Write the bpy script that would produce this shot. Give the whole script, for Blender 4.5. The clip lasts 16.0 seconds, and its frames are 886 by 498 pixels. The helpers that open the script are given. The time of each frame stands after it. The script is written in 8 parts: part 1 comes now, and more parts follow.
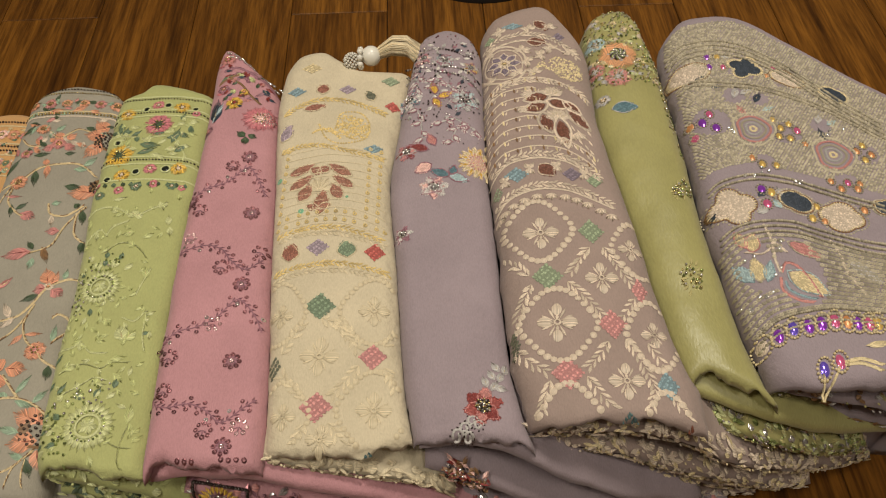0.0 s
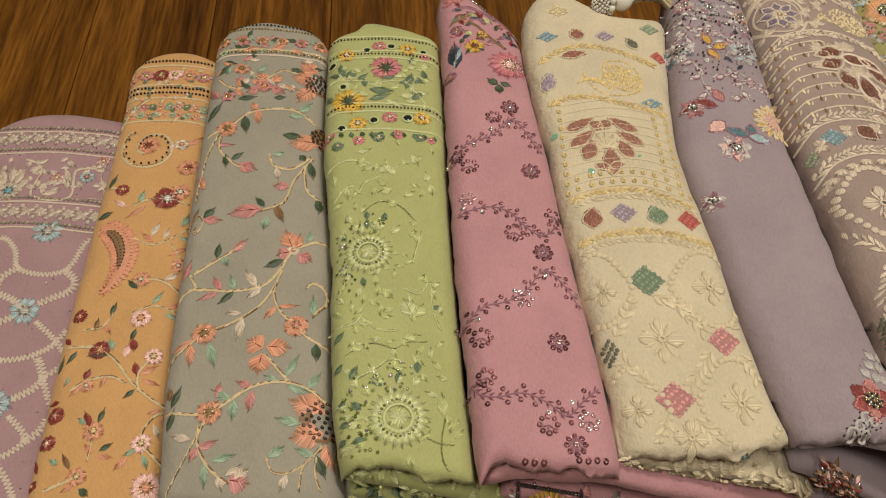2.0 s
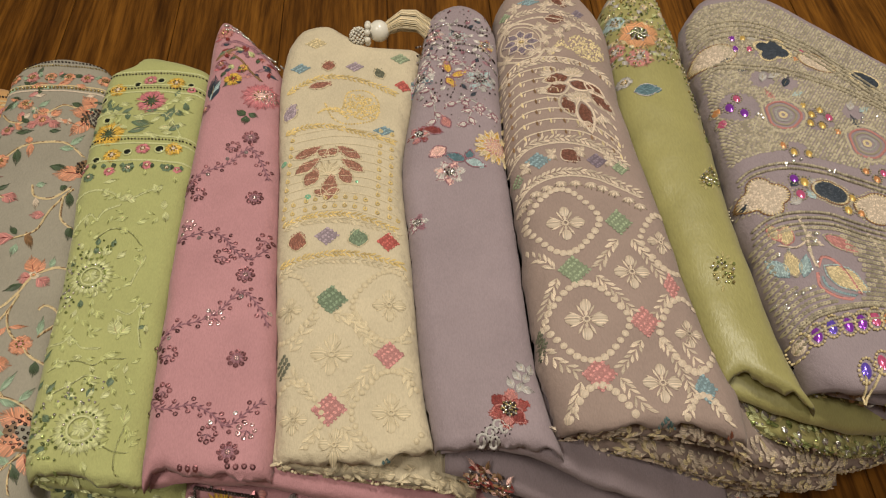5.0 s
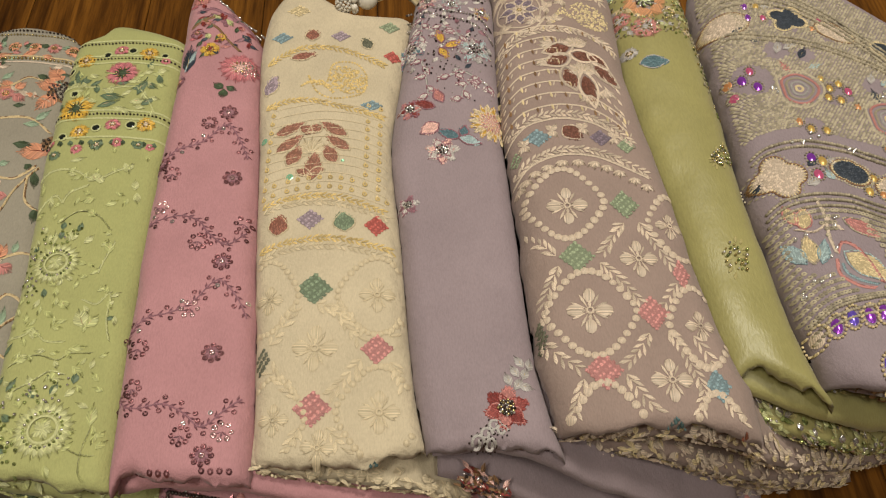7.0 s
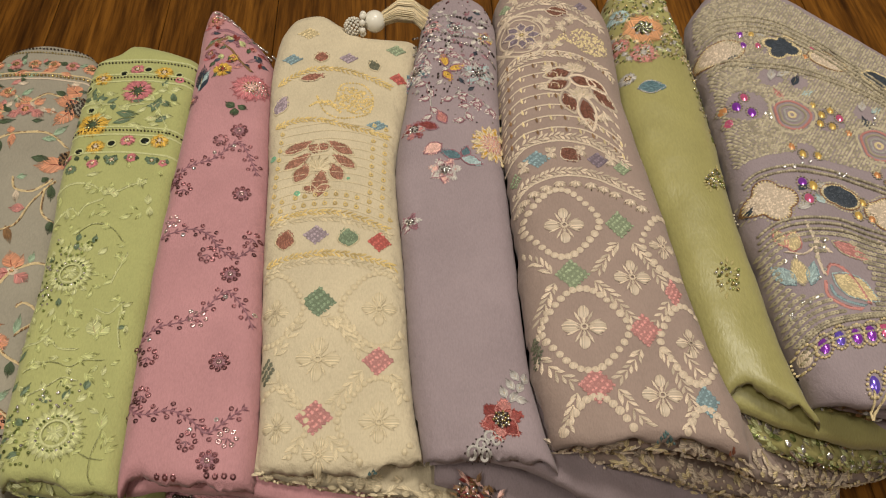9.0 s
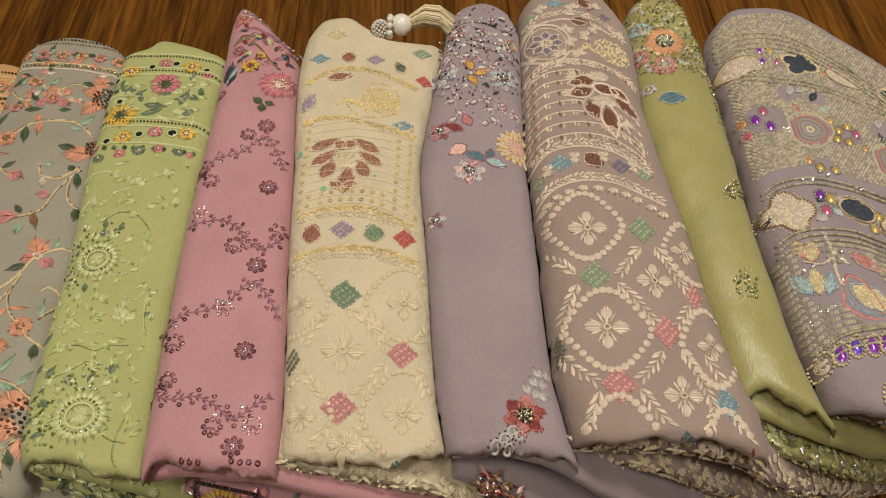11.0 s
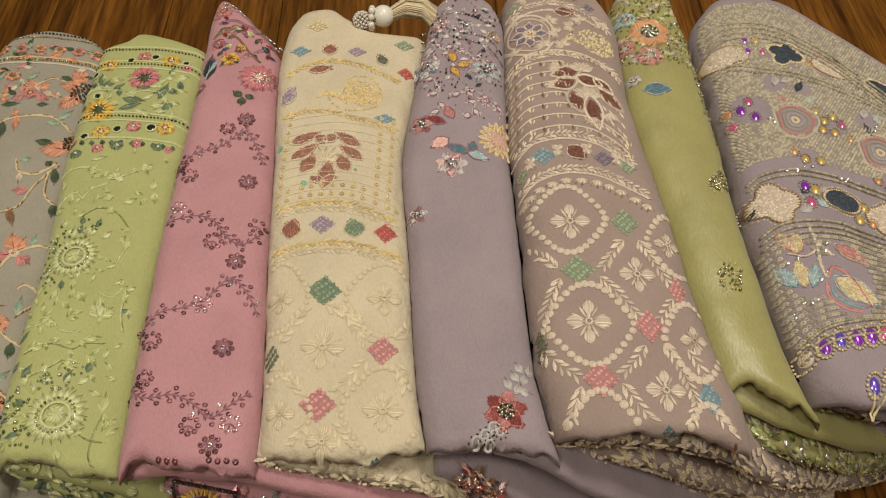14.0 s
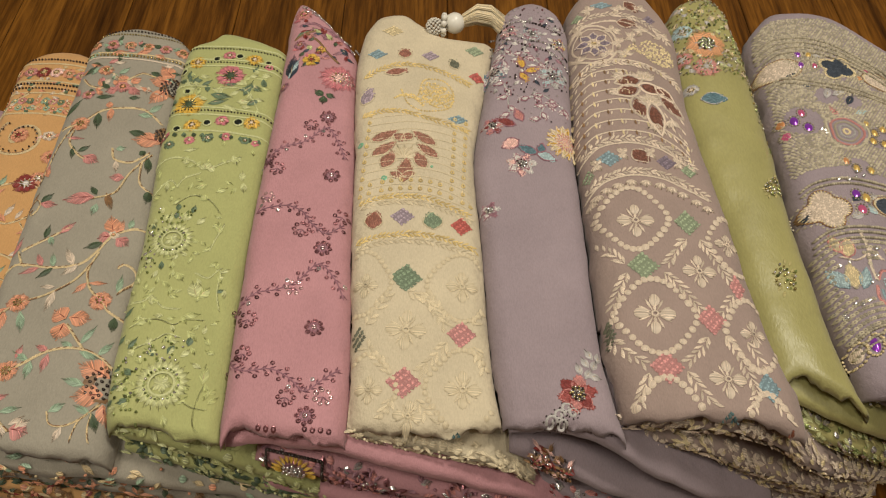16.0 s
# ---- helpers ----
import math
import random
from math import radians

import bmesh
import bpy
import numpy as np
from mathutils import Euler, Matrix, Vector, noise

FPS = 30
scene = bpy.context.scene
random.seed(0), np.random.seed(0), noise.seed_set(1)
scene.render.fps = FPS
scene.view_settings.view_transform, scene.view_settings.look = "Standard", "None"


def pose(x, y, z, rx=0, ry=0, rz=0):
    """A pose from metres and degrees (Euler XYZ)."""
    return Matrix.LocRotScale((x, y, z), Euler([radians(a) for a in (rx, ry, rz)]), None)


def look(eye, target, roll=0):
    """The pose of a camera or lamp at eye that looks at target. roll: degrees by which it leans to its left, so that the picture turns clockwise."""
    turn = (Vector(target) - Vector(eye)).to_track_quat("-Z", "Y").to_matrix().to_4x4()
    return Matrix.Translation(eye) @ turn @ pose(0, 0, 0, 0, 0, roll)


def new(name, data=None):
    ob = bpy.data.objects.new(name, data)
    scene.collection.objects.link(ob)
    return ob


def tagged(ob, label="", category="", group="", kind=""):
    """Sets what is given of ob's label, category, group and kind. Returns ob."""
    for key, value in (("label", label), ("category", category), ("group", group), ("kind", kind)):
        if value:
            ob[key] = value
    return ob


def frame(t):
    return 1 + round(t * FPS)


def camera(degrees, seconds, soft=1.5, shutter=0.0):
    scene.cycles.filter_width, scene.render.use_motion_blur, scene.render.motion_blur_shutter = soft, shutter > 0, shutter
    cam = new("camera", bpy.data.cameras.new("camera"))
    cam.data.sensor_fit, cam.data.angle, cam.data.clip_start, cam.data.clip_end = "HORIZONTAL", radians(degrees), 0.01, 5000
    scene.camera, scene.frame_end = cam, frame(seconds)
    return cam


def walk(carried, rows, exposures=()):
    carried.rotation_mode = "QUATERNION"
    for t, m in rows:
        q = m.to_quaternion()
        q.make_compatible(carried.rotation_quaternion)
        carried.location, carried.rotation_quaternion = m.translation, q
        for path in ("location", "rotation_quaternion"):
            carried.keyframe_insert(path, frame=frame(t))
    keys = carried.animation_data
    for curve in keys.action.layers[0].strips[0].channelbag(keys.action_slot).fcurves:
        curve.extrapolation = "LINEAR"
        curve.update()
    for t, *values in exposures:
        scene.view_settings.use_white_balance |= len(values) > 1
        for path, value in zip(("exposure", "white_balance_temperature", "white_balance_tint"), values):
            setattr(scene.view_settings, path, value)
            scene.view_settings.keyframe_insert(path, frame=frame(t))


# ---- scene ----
cam = camera(58.7, 16.0, soft=1.1)
METRES, EYE, TILT, LEAN, TURN = 1.1, 0.775, -53.0, 0.5, 0.0
ROWS = [
    (0.0, 0.0, 0.0, 0.0, 0.0, 0.0, -0.0),
    (0.5, 0.0008, -0.0043, -0.0038, -0.68, -0.06, 0.46),
    (1.0, -0.0145, 0.0028, -0.0007, -1.95, -0.15, 0.97),
    (1.5, -0.1504, 0.0135, 0.0045, -3.13, -0.57, 0.25),
    (2.0, -0.2693, 0.0998, -0.0161, -3.47, -1.24, -1.55),
    (2.5, -0.3267, 0.1674, -0.0291, -3.16, -1.88, -2.96),
    (3.0, -0.2566, 0.0894, -0.0149, -2.53, -2.1, -3.16),
    (3.5, -0.1619, 0.0289, -0.0023, -2.25, -1.91, -2.49),
    (4.0, -0.0767, 0.0204, 0.0116, -1.97, -1.56, -1.46),
    (6.5, -0.0263, 0.0799, 0.0199, -1.86, -3.1, -0.01),
    (7.0, -0.0304, 0.0842, 0.0143, -2.17, -3.35, -0.55),
    (7.5, -0.0335, 0.0713, 0.0137, -2.04, -3.21, -1.07),
    (8.0, -0.0347, 0.0606, 0.01, -1.83, -3.05, -1.4),
    (8.5, -0.0324, 0.0699, 0.0099, -1.69, -2.83, -1.44),
    (9.0, -0.0269, 0.0642, 0.0157, -1.67, -2.19, -1.37),
    (9.5, -0.0304, 0.0564, 0.0158, -1.83, -1.47, -1.65),
    (10.0, -0.0398, 0.0617, 0.006, -2.03, -0.98, -2.29),
    (12.5, -0.0538, 0.0534, -0.0018, -2.32, -1.0, -3.87),
    (13.0, -0.0497, 0.0685, 0.0003, -2.5, -1.26, -3.64),
    (13.5, -0.0468, 0.0675, 0.0022, -2.64, -1.44, -3.22),
    (14.0, -0.0401, 0.0629, 0.0035, -2.52, -1.55, -2.92),
    (14.5, -0.0453, 0.0624, 0.0014, -2.36, -1.49, -2.87),
    (15.0, -0.0527, 0.0375, 0.0042, -2.2, -1.21, -3.18),
    (15.5, -0.06, 0.0283, -0.0009, -1.97, -1.12, -3.76),
    (16.0, -0.0883, 0.0238, -0.0072, -1.51, -1.34, -4.58),
]
PATH = [(t, pose(0, 0, EYE, TILT, LEAN, TURN) @ pose(METRES * x, METRES * y, METRES * z, 90 + pitch, roll, yaw)) for t, x, y, z, yaw, pitch, roll in ROWS]
PATH.insert(9, (4.2, look((-0.055, 0.020, 0.762), (-0.008, 1.193, -0.858), 2.7)))
walk(cam, PATH)

# ---- light: a warm overhead lamp, two added fill lamps, a closed room for bounce ----
world = bpy.data.worlds.new("world")
scene.world = world
world.use_nodes = True
world.node_tree.nodes["Background"].inputs[0].default_value = (1.0, 0.9, 0.78, 1)
world.node_tree.nodes["Background"].inputs[1].default_value = 0.02
scene.view_settings.exposure = 0.0


def area_lamp(name, x, y, z, sx, sy, power, color):
    d = bpy.data.lights.new(name, "AREA")
    d.shape, d.size, d.size_y, d.energy, d.color = "RECTANGLE", sx, sy, power, color
    ob = new(name, d)
    ob.matrix_world = look((x, y, z), (x, y, 0))
    return ob


area_lamp("unseen_overhead_lamp", 0.35, 0.80, 2.55, 0.5, 0.5, 39, (1.0, 0.935, 0.80))
# unseen fills, added to brighten the near left and the lower right floor
area_lamp("unseen_overhead_lamp", -0.95, -0.35, 2.55, 0.5, 0.5, 28, (1.0, 0.935, 0.80))
area_lamp("unseen_overhead_lamp", 0.95, -0.70, 2.55, 0.5, 0.5, 13, (1.0, 0.935, 0.80))


# ---- materials ----
def nodes_of(name):
    m = bpy.data.materials.new(name)
    m.use_nodes = True
    nt = m.node_tree
    return m, nt, nt.nodes["Principled BSDF"]


def add(nt, kind, **kw):
    n = nt.nodes.new(kind)
    for k, v in kw.items():
        n.inputs[k.replace("_", " ")].default_value = v
    return n


def cloth(name, color, weave=3000, gloss=0.0, dark=0.66, bump=0.6, crinkle=0.35):
    """Crepe or chiffon: slubby weave, faint blotches, soft sheen."""
    m, nt, b = nodes_of(name)
    L = nt.links.new
    tc = nt.nodes.new("ShaderNodeTexCoord")
    w1 = add(nt, "ShaderNodeTexNoise", Scale=22.0, Detail=4.0)
    w2 = add(nt, "ShaderNodeTexNoise", Scale=weave * 0.32, Detail=2.0)
    mp = nt.nodes.new("ShaderNodeMapping")
    mp.inputs["Scale"].default_value = (1, 0.35, 1)
    L(tc.outputs["Object"], w1.inputs["Vector"])
    L(tc.outputs["Object"], mp.inputs["Vector"])
    L(mp.outputs[0], w2.inputs["Vector"])
    mix = nt.nodes.new("ShaderNodeMix")
    mix.data_type = "RGBA"
    mix.inputs[6].default_value = (*[c * dark for c in color], 1)
    mix.inputs[7].default_value = (*[min(1, c * 1.26) for c in color], 1)
    ad = nt.nodes.new("ShaderNodeMath")
    ad.operation = "MULTIPLY_ADD"
    ad.inputs[1].default_value = 0.5
    L(w2.outputs[0], ad.inputs[0])
    hf = nt.nodes.new("ShaderNodeMath")
    hf.operation = "MULTIPLY"
    hf.inputs[1].default_value = 0.5
    L(w1.outputs[0], hf.inputs[0])
    L(hf.outputs[0], ad.inputs[2])
    L(ad.outputs[0], mix.inputs[0])
    L(mix.outputs[2], b.inputs["Base Color"])
    bp = add(nt, "ShaderNodeBump", Strength=bump, Distance=0.0006)
    L(w2.outputs[0], bp.inputs["Height"])
    cr = add(nt, "ShaderNodeTexNoise", Scale=70.0, Detail=5.0)
    L(tc.outputs["Object"], cr.inputs["Vector"])
    bp2 = add(nt, "ShaderNodeBump", Strength=crinkle, Distance=0.005)
    L(cr.outputs[0], bp2.inputs["Height"])
    L(bp2.outputs[0], bp.inputs["Normal"])
    L(bp.outputs[0], b.inputs["Normal"])
    b.inputs["Roughness"].default_value = 0.85 - 0.43 * gloss
    b.inputs["Specular IOR Level"].default_value = 0.15 + 0.4 * gloss
    b.inputs["Sheen Weight"].default_value = 0.15
    b.inputs["Sheen Roughness"].default_value = 0.5
    return m


HUE = {}


def thread(name, color, gloss=0.35, pitch=900, dark=0.55):
    """Satin stitch: fine parallel threads along each motif's own direction."""
    HUE[name] = color
    m, nt, b = nodes_of(name)
    L = nt.links.new
    uv = nt.nodes.new("ShaderNodeUVMap")
    uv.uv_map = "stitch"
    wv = add(nt, "ShaderNodeTexWave", Scale=pitch * 0.38, Distortion=3.5, Detail=2.0)
    wv.inputs["Detail Scale"].default_value = 1.5
    L(uv.outputs[0], wv.inputs["Vector"])
    oi = nt.nodes.new("ShaderNodeNewGeometry")
    nz = add(nt, "ShaderNodeTexNoise", Scale=420.0, Detail=3.0)
    L(uv.outputs[0], nz.inputs["Vector"])
    ad = nt.nodes.new("ShaderNodeMath")
    ad.operation = "MULTIPLY"
    ad.inputs[0].default_value = 0.8
    L(nz.outputs[0], ad.inputs[1])
    ad2 = nt.nodes.new("ShaderNodeMath")
    ad2.operation = "MULTIPLY_ADD"
    ad2.inputs[1].default_value = 0.7
    ad2.use_clamp = True
    L(ad.outputs[0], ad2.inputs[0])
    rn = nt.nodes.new("ShaderNodeMath")
    rn.operation = "MULTIPLY"
    rn.inputs[1].default_value = 0.75
    L(oi.outputs["Random Per Island"], rn.inputs[0])
    L(rn.outputs[0], ad2.inputs[2])
    mix = nt.nodes.new("ShaderNodeMix")
    mix.data_type = "RGBA"
    mix.inputs[6].default_value = (*[c * dark for c in color], 1)
    mix.inputs[7].default_value = (*[min(1, c * 1.3) for c in color], 1)
    L(ad2.outputs[0], mix.inputs[0])
    line = nt.nodes.new("ShaderNodeMapRange")
    line.inputs[3].default_value, line.inputs[4].default_value = 0.5 + 0.45 * dark, 1.12
    L(wv.outputs[0], line.inputs[0])
    seam = nt.nodes.new("ShaderNodeMix")
    seam.data_type, seam.blend_type = "RGBA", "MULTIPLY"
    seam.inputs[0].default_value = 1.0
    L(mix.outputs[2], seam.inputs[6])
    L(line.outputs[0], seam.inputs[7])
    L(seam.outputs[2], b.inputs["Base Color"])
    bp = add(nt, "ShaderNodeBump", Strength=0.3, Distance=0.0005)
    L(wv.outputs[0], bp.inputs["Height"])
    L(bp.outputs[0], b.inputs["Normal"])
    b.inputs["Roughness"].default_value = 0.62 - 0.3 * gloss
    b.inputs["Specular IOR Level"].default_value = 0.3 + 0.3 * gloss
    return m


def shiny(name, color, rough=0.18, metal=0.9, spread=0.35):
    """Sequins, foil stones and beads, each a little different."""
    m, nt, b = nodes_of(name)
    g = nt.nodes.new("ShaderNodeNewGeometry")
    hs = nt.nodes.new("ShaderNodeHueSaturation")
    mr = add(nt, "ShaderNodeMapRange")
    mr.inputs[3].default_value, mr.inputs[4].default_value = 1 - spread, 1 + spread
    nt.links.new(g.outputs["Random Per Island"], mr.inputs[0])
    nt.links.new(mr.outputs[0], hs.inputs["Value"])
    hs.inputs["Color"].default_value = (*color, 1)
    nt.links.new(hs.outputs[0], b.inputs["Base Color"])
    b.inputs["Roughness"].default_value, b.inputs["Metallic"].default_value = rough, metal
    return m


def wood(name):
    m, nt, b = nodes_of(name)
    L = nt.links.new
    tc = nt.nodes.new("ShaderNodeTexCoord")
    oi = nt.nodes.new("ShaderNodeObjectInfo")
    off = nt.nodes.new("ShaderNodeVectorMath")
    off.operation = "SCALE"
    off.inputs[0].default_value = (3.1, 17.0, 5.0)
    L(oi.outputs["Random"], off.inputs["Scale"])
    va = nt.nodes.new("ShaderNodeVectorMath")
    va.operation = "ADD"
    L(tc.outputs["Object"], va.inputs[0])
    L(off.outputs[0], va.inputs[1])
    mp = nt.nodes.new("ShaderNodeMapping")
    mp.inputs["Scale"].default_value = (1, 0.055, 1)
    L(va.outputs[0], mp.inputs["Vector"])
    n1 = add(nt, "ShaderNodeTexNoise", Scale=30.0, Detail=6.0, Roughness=0.6, Distortion=0.9)
    n2 = add(nt, "ShaderNodeTexNoise", Scale=230.0, Detail=4.0, Roughness=0.65)
    L(mp.outputs[0], n1.inputs["Vector"])
    L(mp.outputs[0], n2.inputs["Vector"])
    r1 = nt.nodes.new("ShaderNodeValToRGB")
    e = r1.color_ramp.elements
    e[0].position, e[0].color = 0.30, (0.048, 0.0165, 0.0024, 1)
    e[1].position, e[1].color = 0.72, (0.26, 0.105, 0.015, 1)
    k = r1.color_ramp.elements.new(0.48)
    k.color = (0.140, 0.053, 0.0072, 1)
    L(n1.outputs[0], r1.inputs[0])
    r2 = nt.nodes.new("ShaderNodeValToRGB")
    r2.color_ramp.elements[0].position, r2.color_ramp.elements[0].color = 0.36, (0.45, 0.42, 0.4, 1)
    r2.color_ramp.elements[1].position, r2.color_ramp.elements[1].color = 0.62, (1.12, 1.12, 1.1, 1)
    L(n2.outputs[0], r2.inputs[0])
    mx = nt.nodes.new("ShaderNodeMix")
    mx.data_type, mx.blend_type = "RGBA", "MULTIPLY"
    mx.inputs[0].default_value = 0.85
    L(r1.outputs[0], mx.inputs[6])
    L(r2.outputs[0], mx.inputs[7])
    L(mx.outputs[2], b.inputs["Base Color"])
    bp = add(nt, "ShaderNodeBump", Strength=0.15, Distance=0.0006)
    L(n2.outputs[0], bp.inputs["Height"])
    L(bp.outputs[0], b.inputs["Normal"])
    b.inputs["Roughness"].default_value = 0.42
    b.inputs["Specular IOR Level"].default_value = 0.2
    return m


def plain(name, color, rough=0.8):
    m, nt, b = nodes_of(name)
    nz = add(nt, "ShaderNodeTexNoise", Scale=6.0, Detail=5.0)
    mix = nt.nodes.new("ShaderNodeMix")
    mix.data_type = "RGBA"
    mix.inputs[6].default_value = (*[c * 0.92 for c in color], 1)
    mix.inputs[7].default_value = (*color, 1)
    nt.links.new(nz.outputs[0], mix.inputs[0])
    nt.links.new(mix.outputs[2], b.inputs["Base Color"])
    b.inputs["Roughness"].default_value = rough
    return m


M_WOOD = wood("floor_wood")
M_SEAM = plain("floor_groove", (0.03, 0.012, 0.005))
M_WALL = plain("wall_paint", (0.30, 0.265, 0.215))
M_CEIL = plain("ceiling_paint", (0.55, 0.52, 0.46))


# ---- building helpers ----
def smooth(pts, t):
    """Value at t of a smooth line through (t, value) pairs."""
    n = len(pts) - 1
    if t <= pts[0][0]:
        return pts[0][1]
    if t >= pts[n][0]:
        return pts[n][1]
    i = 0
    while t > pts[i + 1][0]:
        i += 1
    (a, p), (b, q) = pts[i], pts[i + 1]
    d = b - a
    m0 = (q - pts[i - 1][1]) / (b - pts[i - 1][0]) * d if i else q - p
    m1 = (pts[i + 2][1] - p) / (pts[i + 2][0] - a) * d if i + 2 <= n else q - p
    k = (t - a) / d
    return p + k * (m0 + k * (3 * (q - p) - 2 * m0 - m1 + k * (m0 + m1 - 2 * (q - p))))


STRAND = random.Random(3)


class Stitch:
    """Collects the faces of one part; heights are measured above a folded cloth, along its plan."""

    def __init__(self, cloth_piece=None):
        self.on, self.v, self.f, self.m, self.uv = cloth_piece, [], [], [], []

    def put(self, pts, faces, mat=0, uv=None):
        n = len(self.v)
        if self.on:
            pts = [self.on.lift(*p) for p in pts]
        self.v += pts
        self.uv += uv or [(p[0], p[1]) for p in pts]
        self.f += [[n + i for i in f] for f in faces]
        self.m += [mat] * len(faces)

    # flat shapes, all in plan metres; h is the rise of the stitches
    def sliver(self, x, y, length, width, ang, mat=0, h=0.0009, n=5, blunt=0.9):
        c, s = math.cos(radians(ang)), math.sin(radians(ang))
        pts, uv, faces = [], [], []
        for i in range(n + 1):
            k = i / n
            w = width * 0.5 * math.sin(math.pi * k ** blunt) + 0.00005
            for j in (-1, 0, 1):
                u, q = length * k, w * j
                pts.append((x + u * c - q * s, y + u * s + q * c, h * (0.15 + (0.85 if j == 0 else 0) * math.sin(math.pi * min(1, 0.1 + 0.8 * k)))))
                uv.append((u * 0.45 + abs(q), q * 0.2))
        for i in range(n):
            a = 3 * i
            faces += [(a, a + 3, a + 4, a + 1), (a + 1, a + 4, a + 5, a + 2)]
        self.put(pts, faces, mat, uv)

    def leaf(self, x, y, length, width, ang, mat=0, h=0.0009, n=5, blunt=0.9):
        """Satin stitch: single strands fanning out from a midrib, ragged at the rim; a tiny one is a single strand."""
        if length < 0.0045 or width < 0.0016:
            return self.sliver(x, y, length, width, ang, mat, h, 2, blunt)
        c, s = math.cos(radians(ang)), math.sin(radians(ang))
        m = max(7, min(26, int(length / 0.0006)))
        for side in (-1, 1):
            for i in range(m):
                k0 = i / m
                k1 = min(1.0, k0 + 0.26 + 0.5 / m)
                w = width * 0.5 * math.sin(math.pi * min(0.985, k1 ** blunt)) * STRAND.uniform(0.97, 1.03)
                half = length / m * 0.8
                u0, u1 = length * k0, length * min(1.02, k1 + STRAND.uniform(-0.02, 0.02))
                rise = h * (0.45 + 0.55 * math.sin(math.pi * min(1.0, 0.1 + 0.85 * k0))) * STRAND.uniform(0.85, 1.15)
                loc = [(u0 - half, 0.0, rise), (u0 + half, 0.0, rise), (u1 + half * 0.8, side * w, h * 0.2), (u1 - half * 0.8, side * w * 0.97, h * 0.2)]
                pts = [(x + u * c - q * s, y + u * s + q * c, z) for u, q, z in loc]
                self.put(pts, [(0, 1, 2, 3) if side > 0 else (3, 2, 1, 0)], mat, [(i * 0.0117 + side * 0.004, q * 0.05) for u, q, z in loc])

    def disc(self, x, y, r, mat=0, h=0.0012, n=10, squash=1.0, ang=0.0):
        """A padded dot of strands laid side by side."""
        c, s = math.cos(radians(ang)), math.sin(radians(ang))
        m = max(5, min(15, int(r * 2 / 0.0006)))
        for i in range(m):
            q = -1 + 2 * (i + 0.5) / m
            w = math.sqrt(max(0.05, 1 - q * q)) * STRAND.uniform(0.93, 1.06)
            top = h * (0.35 + 0.65 * math.sqrt(max(0.0, 1 - q * q)))
            d = 1.25 / m
            loc = []
            for k, z in ((-1.0, 0.1), (-0.55, 0.9), (0.55, 0.9), (1.0, 0.1)):
                loc += [(r * w * k, r * squash * (q - d), top * z), (r * w * k, r * squash * (q + d), top * z)]
            pts = [(x + a * c - b * s, y + a * s + b * c, z) for a, b, z in loc]
            self.put(pts, [(2 * k, 2 * k + 2, 2 * k + 3, 2 * k + 1) for k in range(3)], mat, [(i * 0.0113, b * 0.05) for a, b, z in loc])

    def dome(self, x, y, r, mat=0, h=0.0016, n=10, squash=1.0):
        pts, faces = [(x, y, h)], []
        for k, hh in ((0.6, 0.85), (1.0, 0.12)):
            pts += [(x + r * k * math.cos(2 * math.pi * i / n), y + r * k * squash * math.sin(2 * math.pi * i / n), h * hh) for i in range(n)]
        faces = [(0, 1 + i, 1 + (i + 1) % n) for i in range(n)]
        faces += [(1 + i, 1 + n + i, 1 + n + (i + 1) % n, 1 + (i + 1) % n) for i in range(n)]
        self.put(pts, faces, mat)

    def knot(self, x, y, r, mat=0):
        self.put([(x, y, r * 1.1), (x + r, y, 0), (x, y + r, 0), (x - r, y, 0), (x, y - r, 0)], [(0, 1, 2), (0, 2, 3), (0, 3, 4), (0, 4, 1)], mat)

    def ring(self, x, y, r, inner=0.45, mat=0, h=0.0007, n=9, tilt=0.0):
        pts, faces = [], []
        for i in range(n):
            a = 2 * math.pi * i / n
            for k, hh in ((1.0, 0.2), (0.5 + inner / 2, 1.0), (inner, 0.5)):
                px, py = r * k * math.cos(a), r * k * math.sin(a)
                pts.append((x + px, y + py, h * hh + 0.0002 + tilt * px))
        for i in range(n):
            a, b = 3 * i, 3 * ((i + 1) % n)
            faces += [(a, b, b + 1, a + 1), (a + 1, b + 1, b + 2, a + 2)]
        self.put(pts, faces, mat)

    def bead(self, x, y, r, mat=0, lift=0.6):
        pts, faces = [(x, y, r * lift + r)], []
        for k, hh in ((0.75, 0.66), (1.0, 0.0), (0.75, -0.6)):
            pts += [(x + r * k * math.cos(a * math.pi / 3), y + r * k * math.sin(a * math.pi / 3), max(0.0, r * lift + r * hh)) for a in range(6)]
        faces += [(0, 1 + i, 1 + (i + 1) % 6) for i in range(6)]
        for b in (1, 7):
            faces += [(b + i, b + 6 + i, b + 6 + (i + 1) % 6, b + (i + 1) % 6) for i in range(6)]
        self.put(pts, faces, mat)

    def patch(self, outline, mat=0, h=0.0008, ang=0.0):
        """A filled outline, domed to its middle, with stitches lying at ang."""
        n = len(outline)
        cx, cy = sum(p[0] for p in outline) / n, sum(p[1] for p in outline) / n
        c, s = math.cos(radians(ang)), math.sin(radians(ang))
        pts = [(cx, cy, h)]
        for k, hh in ((0.55, 0.95), (0.92, 0.8), (1.0, 0.05)):
            pts += [(cx + (x - cx) * k, cy + (y - cy) * k, h * hh) for x, y in outline]
        uv = [((p[0] - cx) * c + (p[1] - cy) * s, (p[1] - cy) * c - (p[0] - cx) * s) for p in pts]
        faces = [(0, 1 + i, 1 + (i + 1) % n) for i in range(n)]
